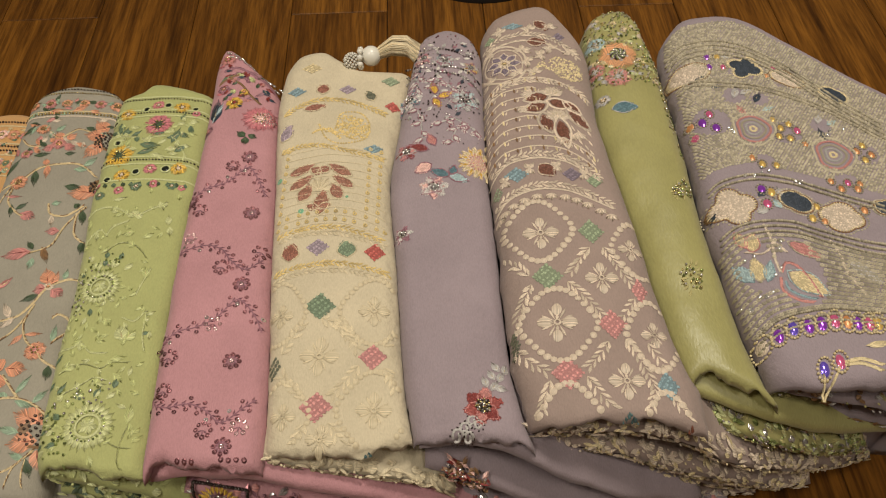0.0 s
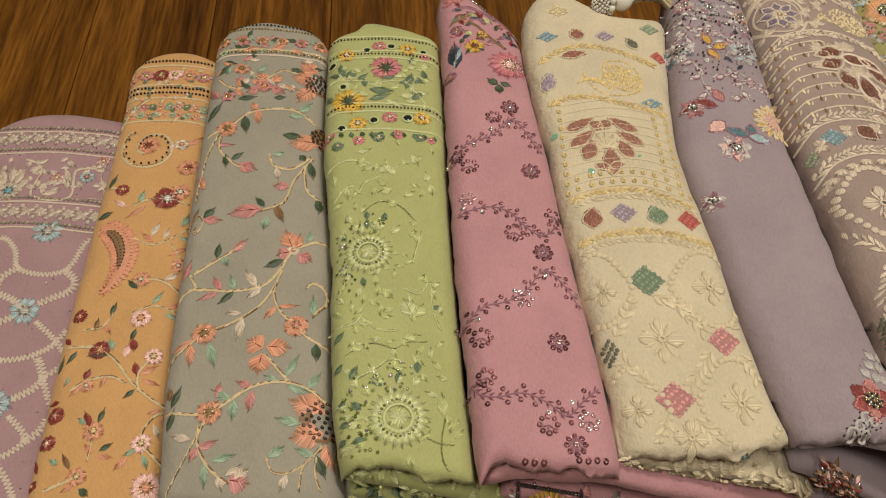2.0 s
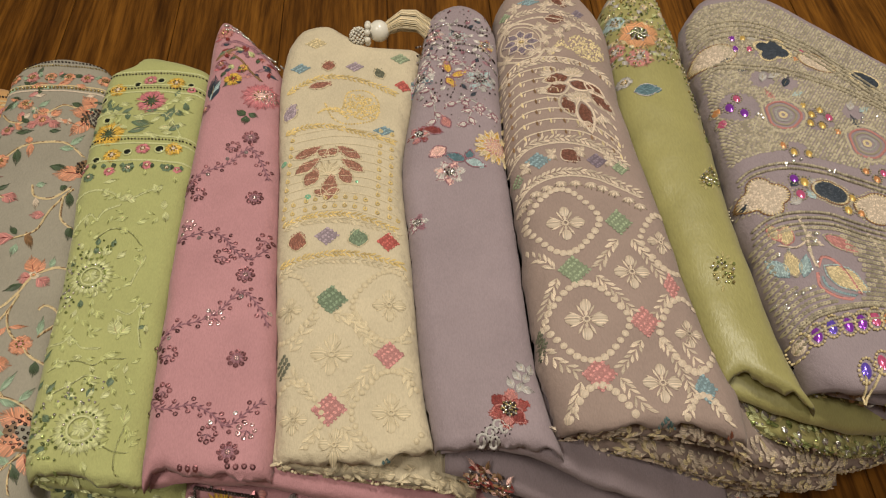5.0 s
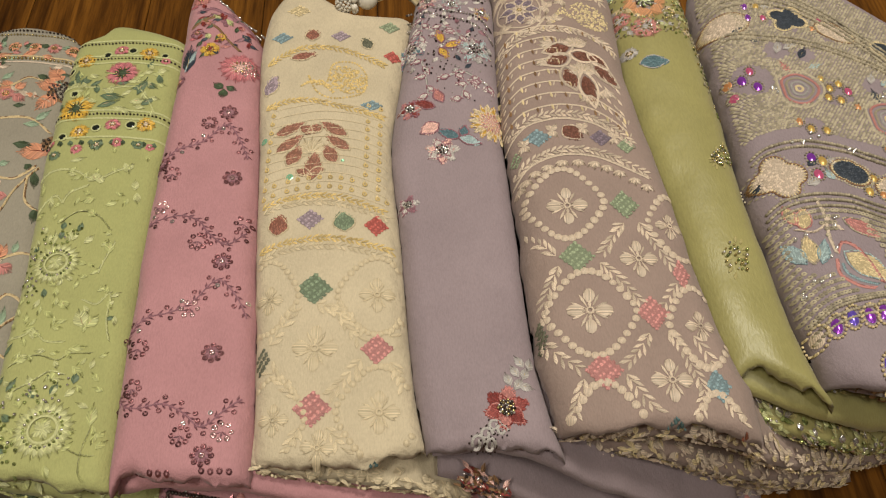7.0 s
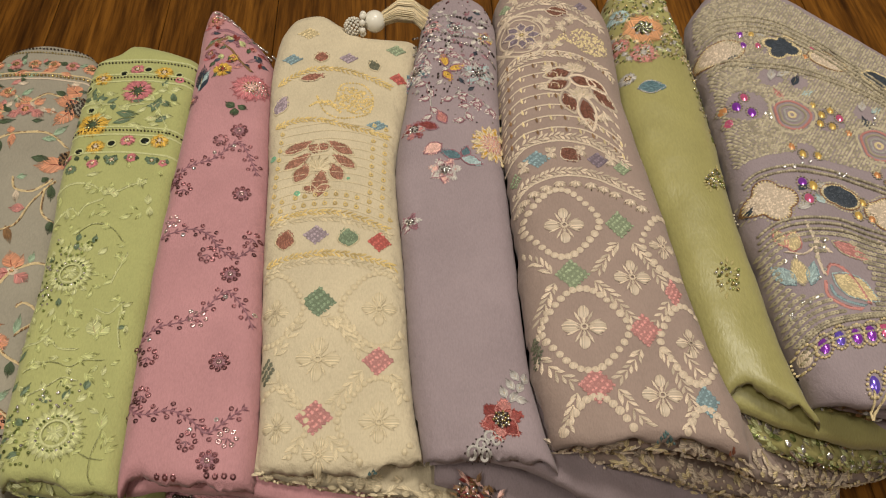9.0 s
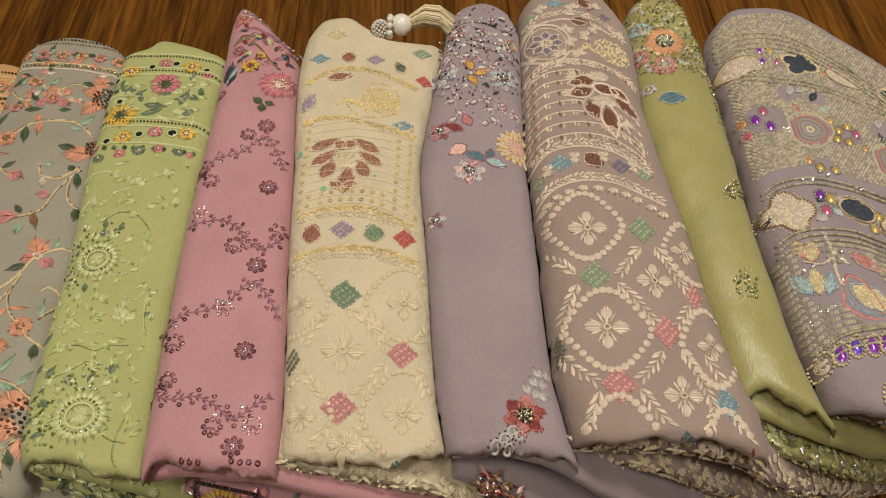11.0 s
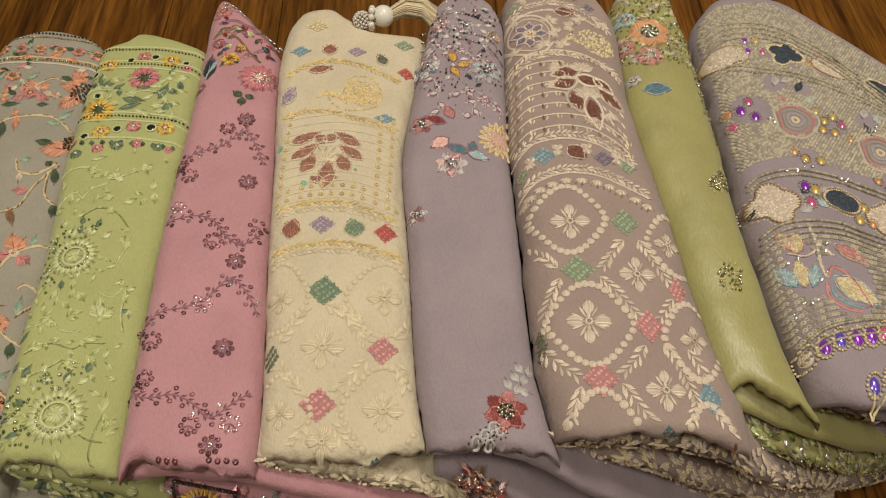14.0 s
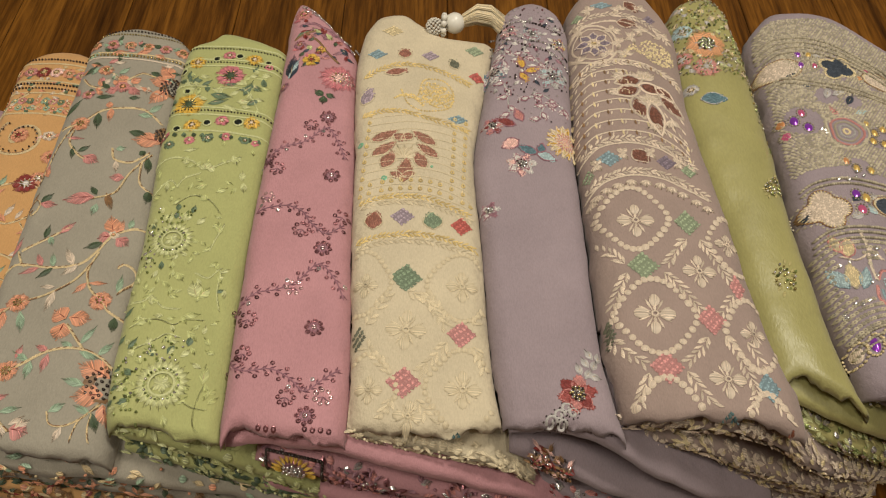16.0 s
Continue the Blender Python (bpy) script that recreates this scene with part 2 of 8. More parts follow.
        for b in (1, 1 + n):
            faces += [(b + i, b + n + i, b + n + (i + 1) % n, b + (i + 1) % n) for i in range(n)]
        self.put(pts, faces, mat, uv)

    def cord(self, line, width, mat=0, h=0.0009, step=0.004):
        """A raised line of stitching through the points, smoothed."""
        p = spline(line, step)
        pts, uv, run = [], [], 0.0
        for i, (x, y) in enumerate(p):
            a, b = p[max(0, i - 1)], p[min(len(p) - 1, i + 1)]
            dx, dy = b[0] - a[0], b[1] - a[1]
            d = math.hypot(dx, dy) or 1
            run += math.hypot(x - p[i - 1][0], y - p[i - 1][1]) if i else 0
            for j in (-1, 0, 1):
                pts.append((x - dy / d * width / 2 * j, y + dx / d * width / 2 * j, h * (0.1 if j else 1)))
                uv.append((run + j * width * 0.4, j * 0.0002))
        faces = []
        for i in range(len(p) - 1):
            a = 3 * i
            faces += [(a, a + 3, a + 4, a + 1), (a + 1, a + 4, a + 5, a + 2)]
        self.put(pts, faces, mat, uv)

    def mesh(self, name, mats, shift=(0, 0, 0)):
        me = bpy.data.meshes.new(name)
        me.from_pydata([(x - shift[0], y - shift[1], z - shift[2]) for x, y, z in self.v], [], self.f)
        for m in mats:
            me.materials.append(m)
        me.polygons.foreach_set("material_index", self.m)
        lay = me.uv_layers.new(name="stitch")
        idx = np.empty(len(me.loops), dtype=np.int32)
        me.loops.foreach_get("vertex_index", idx)
        lay.data.foreach_set("uv", np.array(self.uv, dtype=np.float32)[idx].ravel())
        me.polygons.foreach_set("use_smooth", [True] * len(me.polygons))
        me.update()
        return me


def spline(line, step):
    """Evenly spaced points of a Catmull-Rom line."""
    if len(line) < 3:
        (a, b), (c, d) = line[0], line[-1]
        n = max(1, int(math.hypot(c - a, d - b) / step))
        return [(a + (c - a) * i / n, b + (d - b) * i / n) for i in range(n + 1)]
    out = []
    for i in range(len(line) - 1):
        p0, p1, p2, p3 = (line[max(0, min(len(line) - 1, i + k))] for k in (-1, 0, 1, 2))
        n = max(2, int(math.hypot(p2[0] - p1[0], p2[1] - p1[1]) / step))
        for j in range(n):
            t = j / n
            out.append(tuple(0.5 * (2 * p1[k] + (p2[k] - p0[k]) * t + (2 * p0[k] - 5 * p1[k] + 4 * p2[k] - p3[k]) * t * t + (3 * p1[k] - p0[k] - 3 * p2[k] + p3[k]) * t ** 3) for k in (0, 1)))
    return out + [tuple(line[-1])]


def part(name, st, mats, parent, label="", kind=""):
    base = parent.location if parent.parent is None else parent.parent.location
    ob = new(name, st.mesh(name, mats, base))
    ob.parent = parent
    return tagged(ob, label=label, kind=kind)


class Folded:
    """A folded length of cloth: its plan by left and right edges along y and front and back edges across x, and its top's height."""

    def __init__(self, name, label, mat, left, right, front, back, top, roll=0.015, nose=0.010, seed=0, ripple=0.0012, bow=0.004, waves=()):
        self.left, self.right, self.front, self.back, self.top = left, right, front, back, top
        self.roll, self.nose, self.seed, self.ripple, self.bow, self.mat, self.waves = roll, nose, seed, ripple, bow, mat, waves
        xs, ys = [p[1] for p in left], [p[0] for p in left]
        self.base = new(name)
        self.base.location = ((xs[0] + right[0][1]) / 2, (ys[0] + ys[-1]) / 2, 0)
        self.base.empty_display_size = 0.05
        tagged(self.base, label=label, category="folded fabric", group="fan of folded fabrics")

    def plan(self, s, v):
        lo = smooth(self.front, s) + 0.004 * noise.noise(Vector((s * 7, self.seed, 0.3))) + 0.0015 * noise.noise(Vector((s * 23, self.seed, 0.3)))
        y = lo * (1 - v) + smooth(self.back, s) * v
        a, b = smooth(self.left, y), smooth(self.right, y)
        rim = 0.0022 * noise.noise(Vector((y * 34, self.seed * 5.0, round(s)))) + 0.0012 * noise.noise(Vector((y * 110, self.seed * 5.0, round(s))))
        return a + (b - a) * s + rim * abs(2 * s - 1) ** 8, y

    def where(self, x, y):
        a, b = smooth(self.left, y), smooth(self.right, y)
        s = (x - a) / (b - a)
        lo, hi = smooth(self.front, min(1, max(0, s))), smooth(self.back, min(1, max(0, s)))
        return s, (y - lo) / (hi - lo), x - a, b - x, y - lo, hi - y

    def z(self, x, y):
        s, v, dl, dr, df, db = self.where(x, y)
        z = smooth(self.top, y)
        z += self.bow * (1 - (2 * min(1, max(0, s)) - 1) ** 2) - self.bow * 0.5
        q = Vector((x * 16, y * 9, self.seed * 3.7))
        z += self.ripple * (noise.noise(q) + 0.6 * noise.noise(q * 2.6))
        edge = math.exp(-max(0.0, df) / 0.03) + 0.6 * math.exp(-max(0.0, min(dl, dr)) / 0.02)
        z += (0.0004 + 0.0030 * edge) * noise.noise(Vector((x * 42, y * 42, self.seed * 1.9)))
        for wx, wy, wr, wh in self.waves:
            z += wh * math.exp(-((x - wx) ** 2 + (y - wy) ** 2) / wr ** 2)

        def droop(d, r):
            k = 1 - min(1.0, max(0.0, d / r))
            return r * (1 - math.sqrt(max(0.0, 1 - k * k)))

        z -= droop(dl, self.roll) + droop(dr, self.roll) + droop(df, self.nose) + droop(db, 0.017)
        return z

    def lift(self, x, y, h=0.0):
        return (x, y, self.z(x, y) + h + 0.0003)

    def body(self, ns=44, nv=110, folds=3):
        """The top sheet rolled over its edges, with the soft stack of folds below it down to the floor."""
        def ease(k):
            return 0.5 - 0.5 * math.cos(math.pi * (0.12 + 0.76 * k)) / math.cos(math.pi * 0.12)
        st, rows = Stitch(), []
        for j in range(nv + 1):
            for i in range(ns + 1):
                x, y = self.plan(ease(i / ns), ease(j / nv))
                st.v.append((x, y, self.z(x, y)))
        W = ns + 1
        quads = [(j * W + i, j * W + i + 1, (j + 1) * W + i + 1, (j + 1) * W + i) for j in range(nv) for i in range(ns)]
        rim = [i for i in range(W)] + [j * W + ns for j in range(1, nv + 1)] + [nv * W + i for i in range(ns - 1, -1, -1)] + [j * W for j in range(nv - 1, 0, -1)]
        cx = sum(st.v[i][0] for i in rim) / len(rim)
        cy = sum(st.v[i][1] for i in rim) / len(rim)
        prev, levels = rim, 14
        for k in range(1, levels + 1):
            ring = []
            for i in rim:
                x, y, z = st.v[i]
                f = k / levels
                zz = max(0.001, z * (1 - f))
                g = -0.0035 * abs(math.sin(math.pi * folds * f)) ** 0.6 + 0.003 * noise.noise(Vector((x * 22, y * 22, zz * 55 + self.seed)))
                dx, dy = x - cx, y - cy
                inward = (0.032 if dy < 0 else -0.008) * min(1.0, f * 9) if abs(dy) > 0.15 else 0.0
                side = -0.009 * math.copysign(min(1.0, f * 3), dx) if abs(dx) > 0.02 else 0.0
                ring.append(len(st.v))
                st.v.append((x + side, y + inward - g * 0.5, zz))
            n = len(rim)
            quads += [(prev[i], ring[i], ring[(i + 1) % n], prev[(i + 1) % n]) for i in range(n)]
            prev = ring
        quads.append(prev[::-1])
        st.f, st.m = quads, [0] * len(quads)
        st.uv = [(p[0], p[1]) for p in st.v]
        return part("cloth", st, [self.mat], self.base)


def fold_strip(owner, name, line, depth, thick, mats, label="", seed=0.0, sag=0.002, n=12, wrap=None):
    """A soft folded edge of cloth swept through (x, y, z) points of its front nose; depth goes back from the nose, thick is its height."""
    xz = [(p[0], p[2]) for p in line]
    xy = [(p[0], p[1]) for p in line]
    a, b = line[0][0], line[-1][0]
    m = max(12, int(abs(b - a) / 0.004))
    st = Stitch()
    for i in range(m + 1):
        x = a + (b - a) * i / m
        y, z = smooth(xy, x) if b > a else 0, smooth(xz, x) if b > a else 0
        end = min(1.0, 0.25 + min(i, m - i) / 3.0)
        for j in range(n):
            t = 2 * math.pi * j / n
            w = noise.noise(Vector((x * 30, t * 0.6, seed))) * sag + noise.noise(Vector((x * 80, t, seed + 4))) * sag * 0.4
            cy, cz = -math.cos(t), math.sin(t)
            ex = abs(cz) ** 0.7 * math.copysign(1, cz)
            st.v.append((x, y + depth * 0.5 * (1 + cy) + w, max(0.0008, z + thick * 0.5 * ex * end + w)))
    for i in range(m):
        for j in range(n):
            p, q = i * n + j, i * n + (j + 1) % n
            st.f.append((p, q, q + n, p + n))
    st.f.append(tuple(range(n))[::-1])
    st.f.append(tuple(m * n + j for j in range(n)))
    st.m, st.uv = [0] * len(st.f), [(p[0], p[2]) for p in st.v]
    return part(name, st, mats, owner.base if isinstance(owner, Folded) else owner, label)


def box(name, x0, x1, y0, y1, z0, z1, mat):
    bm = bmesh.new()
    bmesh.ops.create_cube(bm, size=1, matrix=Matrix.Translation(((x0 + x1) / 2, (y0 + y1) / 2, (z0 + z1) / 2)) @ Matrix.Diagonal((x1 - x0, y1 - y0, z1 - z0, 1)))
    me = bpy.data.meshes.new(name)
    bm.to_mesh(me)
    bm.free()
    me.materials.append(mat)
    return new(name, me)


# ---- the room: floor, with unseen walls and ceiling added to bounce lamp light ----
tagged(box("bounce_wall_north", -2.6, 2.6, 2.8, 2.9, 0, 2.7, M_WALL), kind="structure")
tagged(box("bounce_wall_south", -2.6, 2.6, -2.3, -2.2, 0, 2.7, M_WALL), kind="structure")
tagged(box("bounce_wall_west", -2.7, -2.6, -2.3, 2.9, 0, 2.7, M_WALL), kind="structure")
tagged(box("bounce_wall_east", 2.6, 2.7, -2.3, 2.9, 0, 2.7, M_WALL), kind="structure")
tagged(box("ceiling", -2.7, 2.7, -2.3, 2.9, 2.7, 2.8, M_CEIL), kind="structure")
floor = tagged(box("floor", -2.7, 2.7, -2.3, 2.9, -0.05, -0.0045, M_SEAM), "glossy brown wood-grain plank floor", "floor", kind="structure")

# ---- the folded cloths, each lying half over the next ----
CL = {
    "lilac": cloth("lilac_crepe", (0.36, 0.225, 0.235)),
    "peach": cloth("peach_crepe", (0.56, 0.315, 0.13)),
    "grey": cloth("grey_crepe", (0.31, 0.28, 0.225)),
    "green": cloth("green_crepe", (0.385, 0.392, 0.162)),
    "pink": cloth("pink_crepe", (0.465, 0.235, 0.255)),
    "cream": cloth("cream_crepe", (0.57, 0.485, 0.345), crinkle=0.75),
    "lavender": cloth("lavender_crepe", (0.305, 0.242, 0.262)),
    "mauve": cloth("mauve_crepe", (0.315, 0.235, 0.205)),
    "satin": cloth("green_satin", (0.33, 0.30, 0.115), gloss=1.0, weave=1800, crinkle=0.08),
    "violet": cloth("violet_crepe", (0.29, 0.235, 0.255)),
}
EDGE = {
    "A": [(0.20, -0.735), (0.53, -0.725), (0.66, -0.732)],
    "B": [(0.23, -0.563), (0.38, -0.571), (0.53, -0.575), (0.63, -0.578), (0.72, -0.587)],
    "C": [(0.22, -0.457), (0.32, -0.468), (0.47, -0.477), (0.60, -0.482), (0.72, -0.488)],
    "D": [(0.23, -0.333), (0.29, -0.343), (0.42, -0.353), (0.53, -0.366), (0.70, -0.373)],
    "E": [(0.22, -0.242), (0.31, -0.249), (0.44, -0.256), (0.60, -0.260), (0.75, -0.266)],
    "F": [(0.24, -0.148), (0.284, -0.150), (0.337, -0.155), (0.389, -0.161), (0.439, -0.166), (0.516, -0.172), (0.578, -0.179), (0.656, -0.184), (0.72, -0.176)],
    "G": [(0.24, -0.026), (0.30, -0.037), (0.43, -0.049), (0.52, -0.058), (0.57, -0.054), (0.62, -0.048), (0.70, -0.038), (0.76, -0.036)],
    "H": [(0.24, 0.070), (0.264, 0.062), (0.291, 0.056), (0.327, 0.051), (0.372, 0.048), (0.427, 0.046), (0.481, 0.043), (0.532, 0.040), (0.612, 0.038), (0.77, 0.038)],
    "I": [(0.29, 0.203), (0.302, 0.198), (0.323, 0.192), (0.362, 0.185), (0.392, 0.181), (0.436, 0.177), (0.477, 0.172), (0.52, 0.166), (0.559, 0.161), (0.60, 0.156), (0.652, 0.156), (0.79, 0.157)],
    "J": [(0.29, 0.276), (0.306, 0.268), (0.349, 0.259), (0.378, 0.256), (0.446, 0.250), (0.488, 0.247), (0.563, 0.247), (0.638, 0.244), (0.713, 0.242), (0.76, 0.252)],
}
END = [(0.29, 0.56), (0.76, 0.56)]


def tucked(key, d=0.0004):
    return [(y, x + d) for y, x in EDGE[key]]


LILAC = Folded("folded_fabric", "folded lilac crepe fabric with cream lattice embroidery on the wood floor", CL["lilac"], EDGE["A"], tucked("B"), [(0, 0.222), (1, 0.222)], [(0, 0.628), (0.2, 0.655), (0.5, 0.665), (1, 0.655)], [(0.2, 0.067), (0.7, 0.066)], seed=1)
PEACH = Folded("folded_fabric", "folded peach crepe fabric with floral and mango embroidery", CL["peach"], EDGE["B"], tucked("C"), [(0, 0.224), (1, 0.222)], [(0, 0.69), (0.25, 0.713), (0.6, 0.72), (1, 0.705)], [(0.2, 0.107), (0.7, 0.108)], seed=2)
GREY = Folded("folded_fabric", "folded grey crepe fabric with trailing vine embroidery", CL["grey"], EDGE["C"], tucked("D"), [(0, 0.222), (1, 0.217)], [(0, 0.685), (0.15, 0.708), (0.45, 0.719), (0.8, 0.71), (1, 0.69)], [(0.2, 0.151), (0.7, 0.152)], seed=3)
GREEN = Folded("folded_fabric", "folded pale green crepe fabric with tonal floral embroidery", CL["green"], EDGE["D"], tucked("E"), [(0, 0.238), (0.4, 0.240), (0.6, 0.233), (1, 0.230)], [(0, 0.675), (0.25, 0.688), (0.34, 0.699), (0.6, 0.694), (1, 0.68)], [(0.2, 0.174), (0.7, 0.172)], seed=4)
PINK = Folded("folded_fabric", "folded dusty pink crepe fabric with sequin trails", CL["pink"], EDGE["E"], tucked("F"), [(0, 0.225), (0.15, 0.240), (0.3, 0.235), (1, 0.231)], [(0, 0.722), (0.1, 0.742), (0.4, 0.717), (0.75, 0.684), (1, 0.66)], [(0.2, 0.188), (0.7, 0.188)], seed=5)
CREAM = Folded("folded_fabric", "folded cream crepe fabric with coloured diamond embroidery", CL["cream"], EDGE["F"], tucked("G"), [(0, 0.245), (0.25, 0.241), (0.6, 0.242), (1, 0.252)], [(0, 0.700), (0.08, 0.717), (0.25, 0.722), (0.4, 0.708), (0.6, 0.690), (1, 0.69)], [(0.2, 0.190), (0.4, 0.194), (0.7, 0.198)], seed=6, roll=0.015, ripple=0.002)
LAVENDER = Folded("folded_fabric", "folded plain lavender crepe fabric with an embroidered top border", CL["lavender"], EDGE["G"], tucked("H"), [(0, 0.248), (0.5, 0.252), (1, 0.247)], [(0, 0.722), (0.2, 0.738), (0.5, 0.747), (0.8, 0.733), (1, 0.708)], [(0.2, 0.198), (0.5, 0.196), (0.66, 0.208), (0.76, 0.208)], seed=7)
MAUVE = Folded("folded_fabric", "folded dusty mauve crepe fabric with dense cream embroidery", CL["mauve"], EDGE["H"], tucked("I"), [(0, 0.259), (0.2, 0.254), (0.5, 0.260), (1, 0.250)], [(0, 0.742), (0.15, 0.762), (0.5, 0.778), (0.64, 0.774), (0.75, 0.755), (0.88, 0.728), (1, 0.70)], [(0.2, 0.212), (0.5, 0.213), (0.78, 0.214)], seed=8, roll=0.020, bow=0.008)
SATIN = Folded("folded_fabric", "folded light green satin fabric with a beaded top edge", CL["satin"], EDGE["I"], tucked("J"), [(0, 0.304), (0.3, 0.314), (0.5, 0.306), (1, 0.288)], [(0, 0.765), (0.18, 0.790), (0.5, 0.797), (0.66, 0.780), (0.76, 0.748), (0.96, 0.715), (1, 0.70)], [(0.25, 0.184), (0.5, 0.188), (0.8, 0.190)], seed=9, roll=0.018, bow=0.012)
VIOLET = Folded("folded_fabric", "folded violet-grey fabric covered in cream bead embroidery", CL["violet"], EDGE["J"], END, [(0, 0.300), (0.1, 0.293), (0.3, 0.294), (1, 0.270)], [(0, 0.742), (0.05, 0.766), (0.13, 0.775), (0.27, 0.766), (0.45, 0.714), (0.6, 0.660), (0.7, 0.632), (1, 0.57)], [(0.25, 0.200), (0.5, 0.204), (0.8, 0.205)], seed=10, roll=0.022, nose=0.014, bow=0.012)
ALL = [LILAC, PEACH, GREY, GREEN, PINK, CREAM, LAVENDER, MAUVE, SATIN, VIOLET]
for piece in ALL:
    piece.body()


# ---- embroidery: threads, sequins and the shapes they make ----
TH = {k: thread("thread_" + k, c) for k, c in {
    "blue_pale": (0.36, 0.46, 0.47), "blue": (0.16, 0.36, 0.46), "blue_deep": (0.10, 0.18, 0.21), "navy": (0.032, 0.042, 0.060),
    "rose": (0.50, 0.21, 0.19), "pink_hot": (0.52, 0.17, 0.19), "pink_pale": (0.78, 0.48, 0.42), "coral": (0.60, 0.27, 0.16), "coral_deep": (0.34, 0.08, 0.07),
    "red_dark": (0.22, 0.035, 0.03), "plum": (0.28, 0.13, 0.16), "brown": (0.22, 0.12, 0.055), "gold": (0.56, 0.43, 0.24), "gold_thread": (0.38, 0.33, 0.14),
    "green_dark": (0.060, 0.085, 0.045), "green_deep": (0.12, 0.17, 0.10), "green_pale": (0.27, 0.36, 0.25), "green_leaf": (0.50, 0.51, 0.25), "green_tone": (0.46, 0.48, 0.20),
    "yellow": (0.62, 0.38, 0.06), "orange": (0.60, 0.30, 0.15), "cream_thread": (0.58, 0.47, 0.365), "cream_gold": (0.62, 0.50, 0.29), "white_thread": (0.62, 0.57, 0.53),
    "silver_thread": (0.42, 0.39, 0.37), "cream_zig": (0.54, 0.44, 0.35),
}.items()}
TH["cream_tone"] = thread("thread_cream_tone", (0.52, 0.435, 0.295), gloss=0.1, dark=0.8)
TH.update({k + "_stitch": thread("stitch_" + k, c, gloss=0.5, pitch=600, dark=0.45) for k, c in {
    "green": (0.20, 0.26, 0.165), "pink": (0.55, 0.25, 0.235), "olive": (0.13, 0.13, 0.085), "teal": (0.07, 0.12, 0.12), "lilac": (0.36, 0.28, 0.32), "blue": (0.22, 0.31, 0.34), "lotus": (0.33, 0.15, 0.10),
    "brown": (0.30, 0.12, 0.08), "red": (0.48, 0.11, 0.09), "mint": (0.28, 0.33, 0.21), "maroon": (0.17, 0.06, 0.035), "purple": (0.21, 0.16, 0.20)}.items()})
TH["straw"] = thread("thread_straw", (0.62, 0.46, 0.19), gloss=0.3)
TH.update({
    "black_stone": shiny("black_stone", (0.02, 0.025, 0.02), 0.15, 0.2), "sequin_mint": shiny("mint_sequin", (0.45, 0.9, 0.6), 0.1, 0.6), "sequin_white": shiny("white_sequin", (0.9, 0.88, 0.86), 0.1, 0.8),
    "foil_violet": shiny("violet_foil", (0.36, 0.08, 0.62), 0.2, 0.6, 0.2), "foil_blue": shiny("blue_foil", (0.22, 0.14, 0.75), 0.2, 0.6, 0.2), "foil_rose": shiny("rose_foil", (0.75, 0.16, 0.32), 0.2, 0.5, 0.2),
    "foil_gold": shiny("gold_foil", (0.55, 0.36, 0.10), 0.35, 0.3, 0.2), "foil_orange": shiny("orange_foil", (0.56, 0.25, 0.10), 0.35, 0.3, 0.2),
    "sequin_plum": shiny("plum_sequin", (0.24, 0.10, 0.11), 0.3, 0.8, 0.6), "sequin_pink": shiny("pink_sequin", (0.75, 0.5, 0.5), 0.2, 0.8, 0.3),
    "bead_gold": shiny("gold_bead", (0.55, 0.44, 0.2), 0.25, 0.8), "bead_black": shiny("black_bead", (0.05, 0.035, 0.03), 0.2, 0.3), "bead_silver": shiny("silver_bead", (0.72, 0.68, 0.66), 0.2, 0.8, 0.5),
    "bead_green": shiny("green_bead", (0.36, 0.42, 0.16), 0.15, 0.7, 0.6), "bead_cream": shiny("cream_bead", (0.36, 0.31, 0.22), 0.6, 0.0, 0.35),
})
RNG = random.Random(11)


def ground(col):
    """A darker tone of a stitch colour, for the base under its strands."""
    m = TH[col]
    if m.name not in HUE:
        return m
    key = col + " ground"
    if key not in TH:
        TH[key] = thread("ground_" + col, tuple(c * 0.62 for c in HUE[m.name]), 0.1, dark=0.7)
    return TH[key]



def inside(piece, x, y, m=0.002):
    s, v, dl, dr, df, db = piece.where(x, y)
    return dl > m and df > m + 0.003 and db > m and dr > 0.004


def flowers(piece, rows):
    for x, y, r, petal, centre, n in rows:
        if not inside(piece, x, y, 0.003):
            continue
        st = Stitch(piece)
        a0 = RNG.uniform(0, 360)
        r *= 1.1
        wide = 2.0 * r * math.sin(math.pi / n) * (0.62 if piece is LILAC else 1.0 if n > 6 else 1.05)
        for i in range(n):
            a = a0 + 360 * i / n + RNG.uniform(-5, 5)
            k = RNG.uniform(0.88, 1.08)
            st.leaf(x + r * 0.16 * math.cos(radians(a)), y + r * 0.16 * math.sin(radians(a)), r * 0.84 * k, wide, a, 0, 0.0011, 5, 1.5)
            if r > 0.006:
                st.leaf(x + r * 0.2 * math.cos(radians(a)), y + r * 0.2 * math.sin(radians(a)), r * 0.42, wide * 0.3, a, 1, 0.0016, 3)
        bloom = part("embroidered_flower", st, [TH[petal], TH[centre]], piece.base)
        st = Stitch(piece)
        if "foil" in centre or "stone" in centre:
            st.dome(x, y, r * 0.55, 0, 0.0021, 10, 1.35)
        else:
            st.disc(x, y, r * 0.24, 0, 0.0019, 8)
            for i in range(6):
                st.bead(x + r * 0.3 * math.cos(i * 1.05), y + r * 0.3 * math.sin(i * 1.05), min(0.0011, r * 0.11), 1, 1.4)
        part("flower_centre", st, [TH[centre], TH["bead_gold"]], bloom)


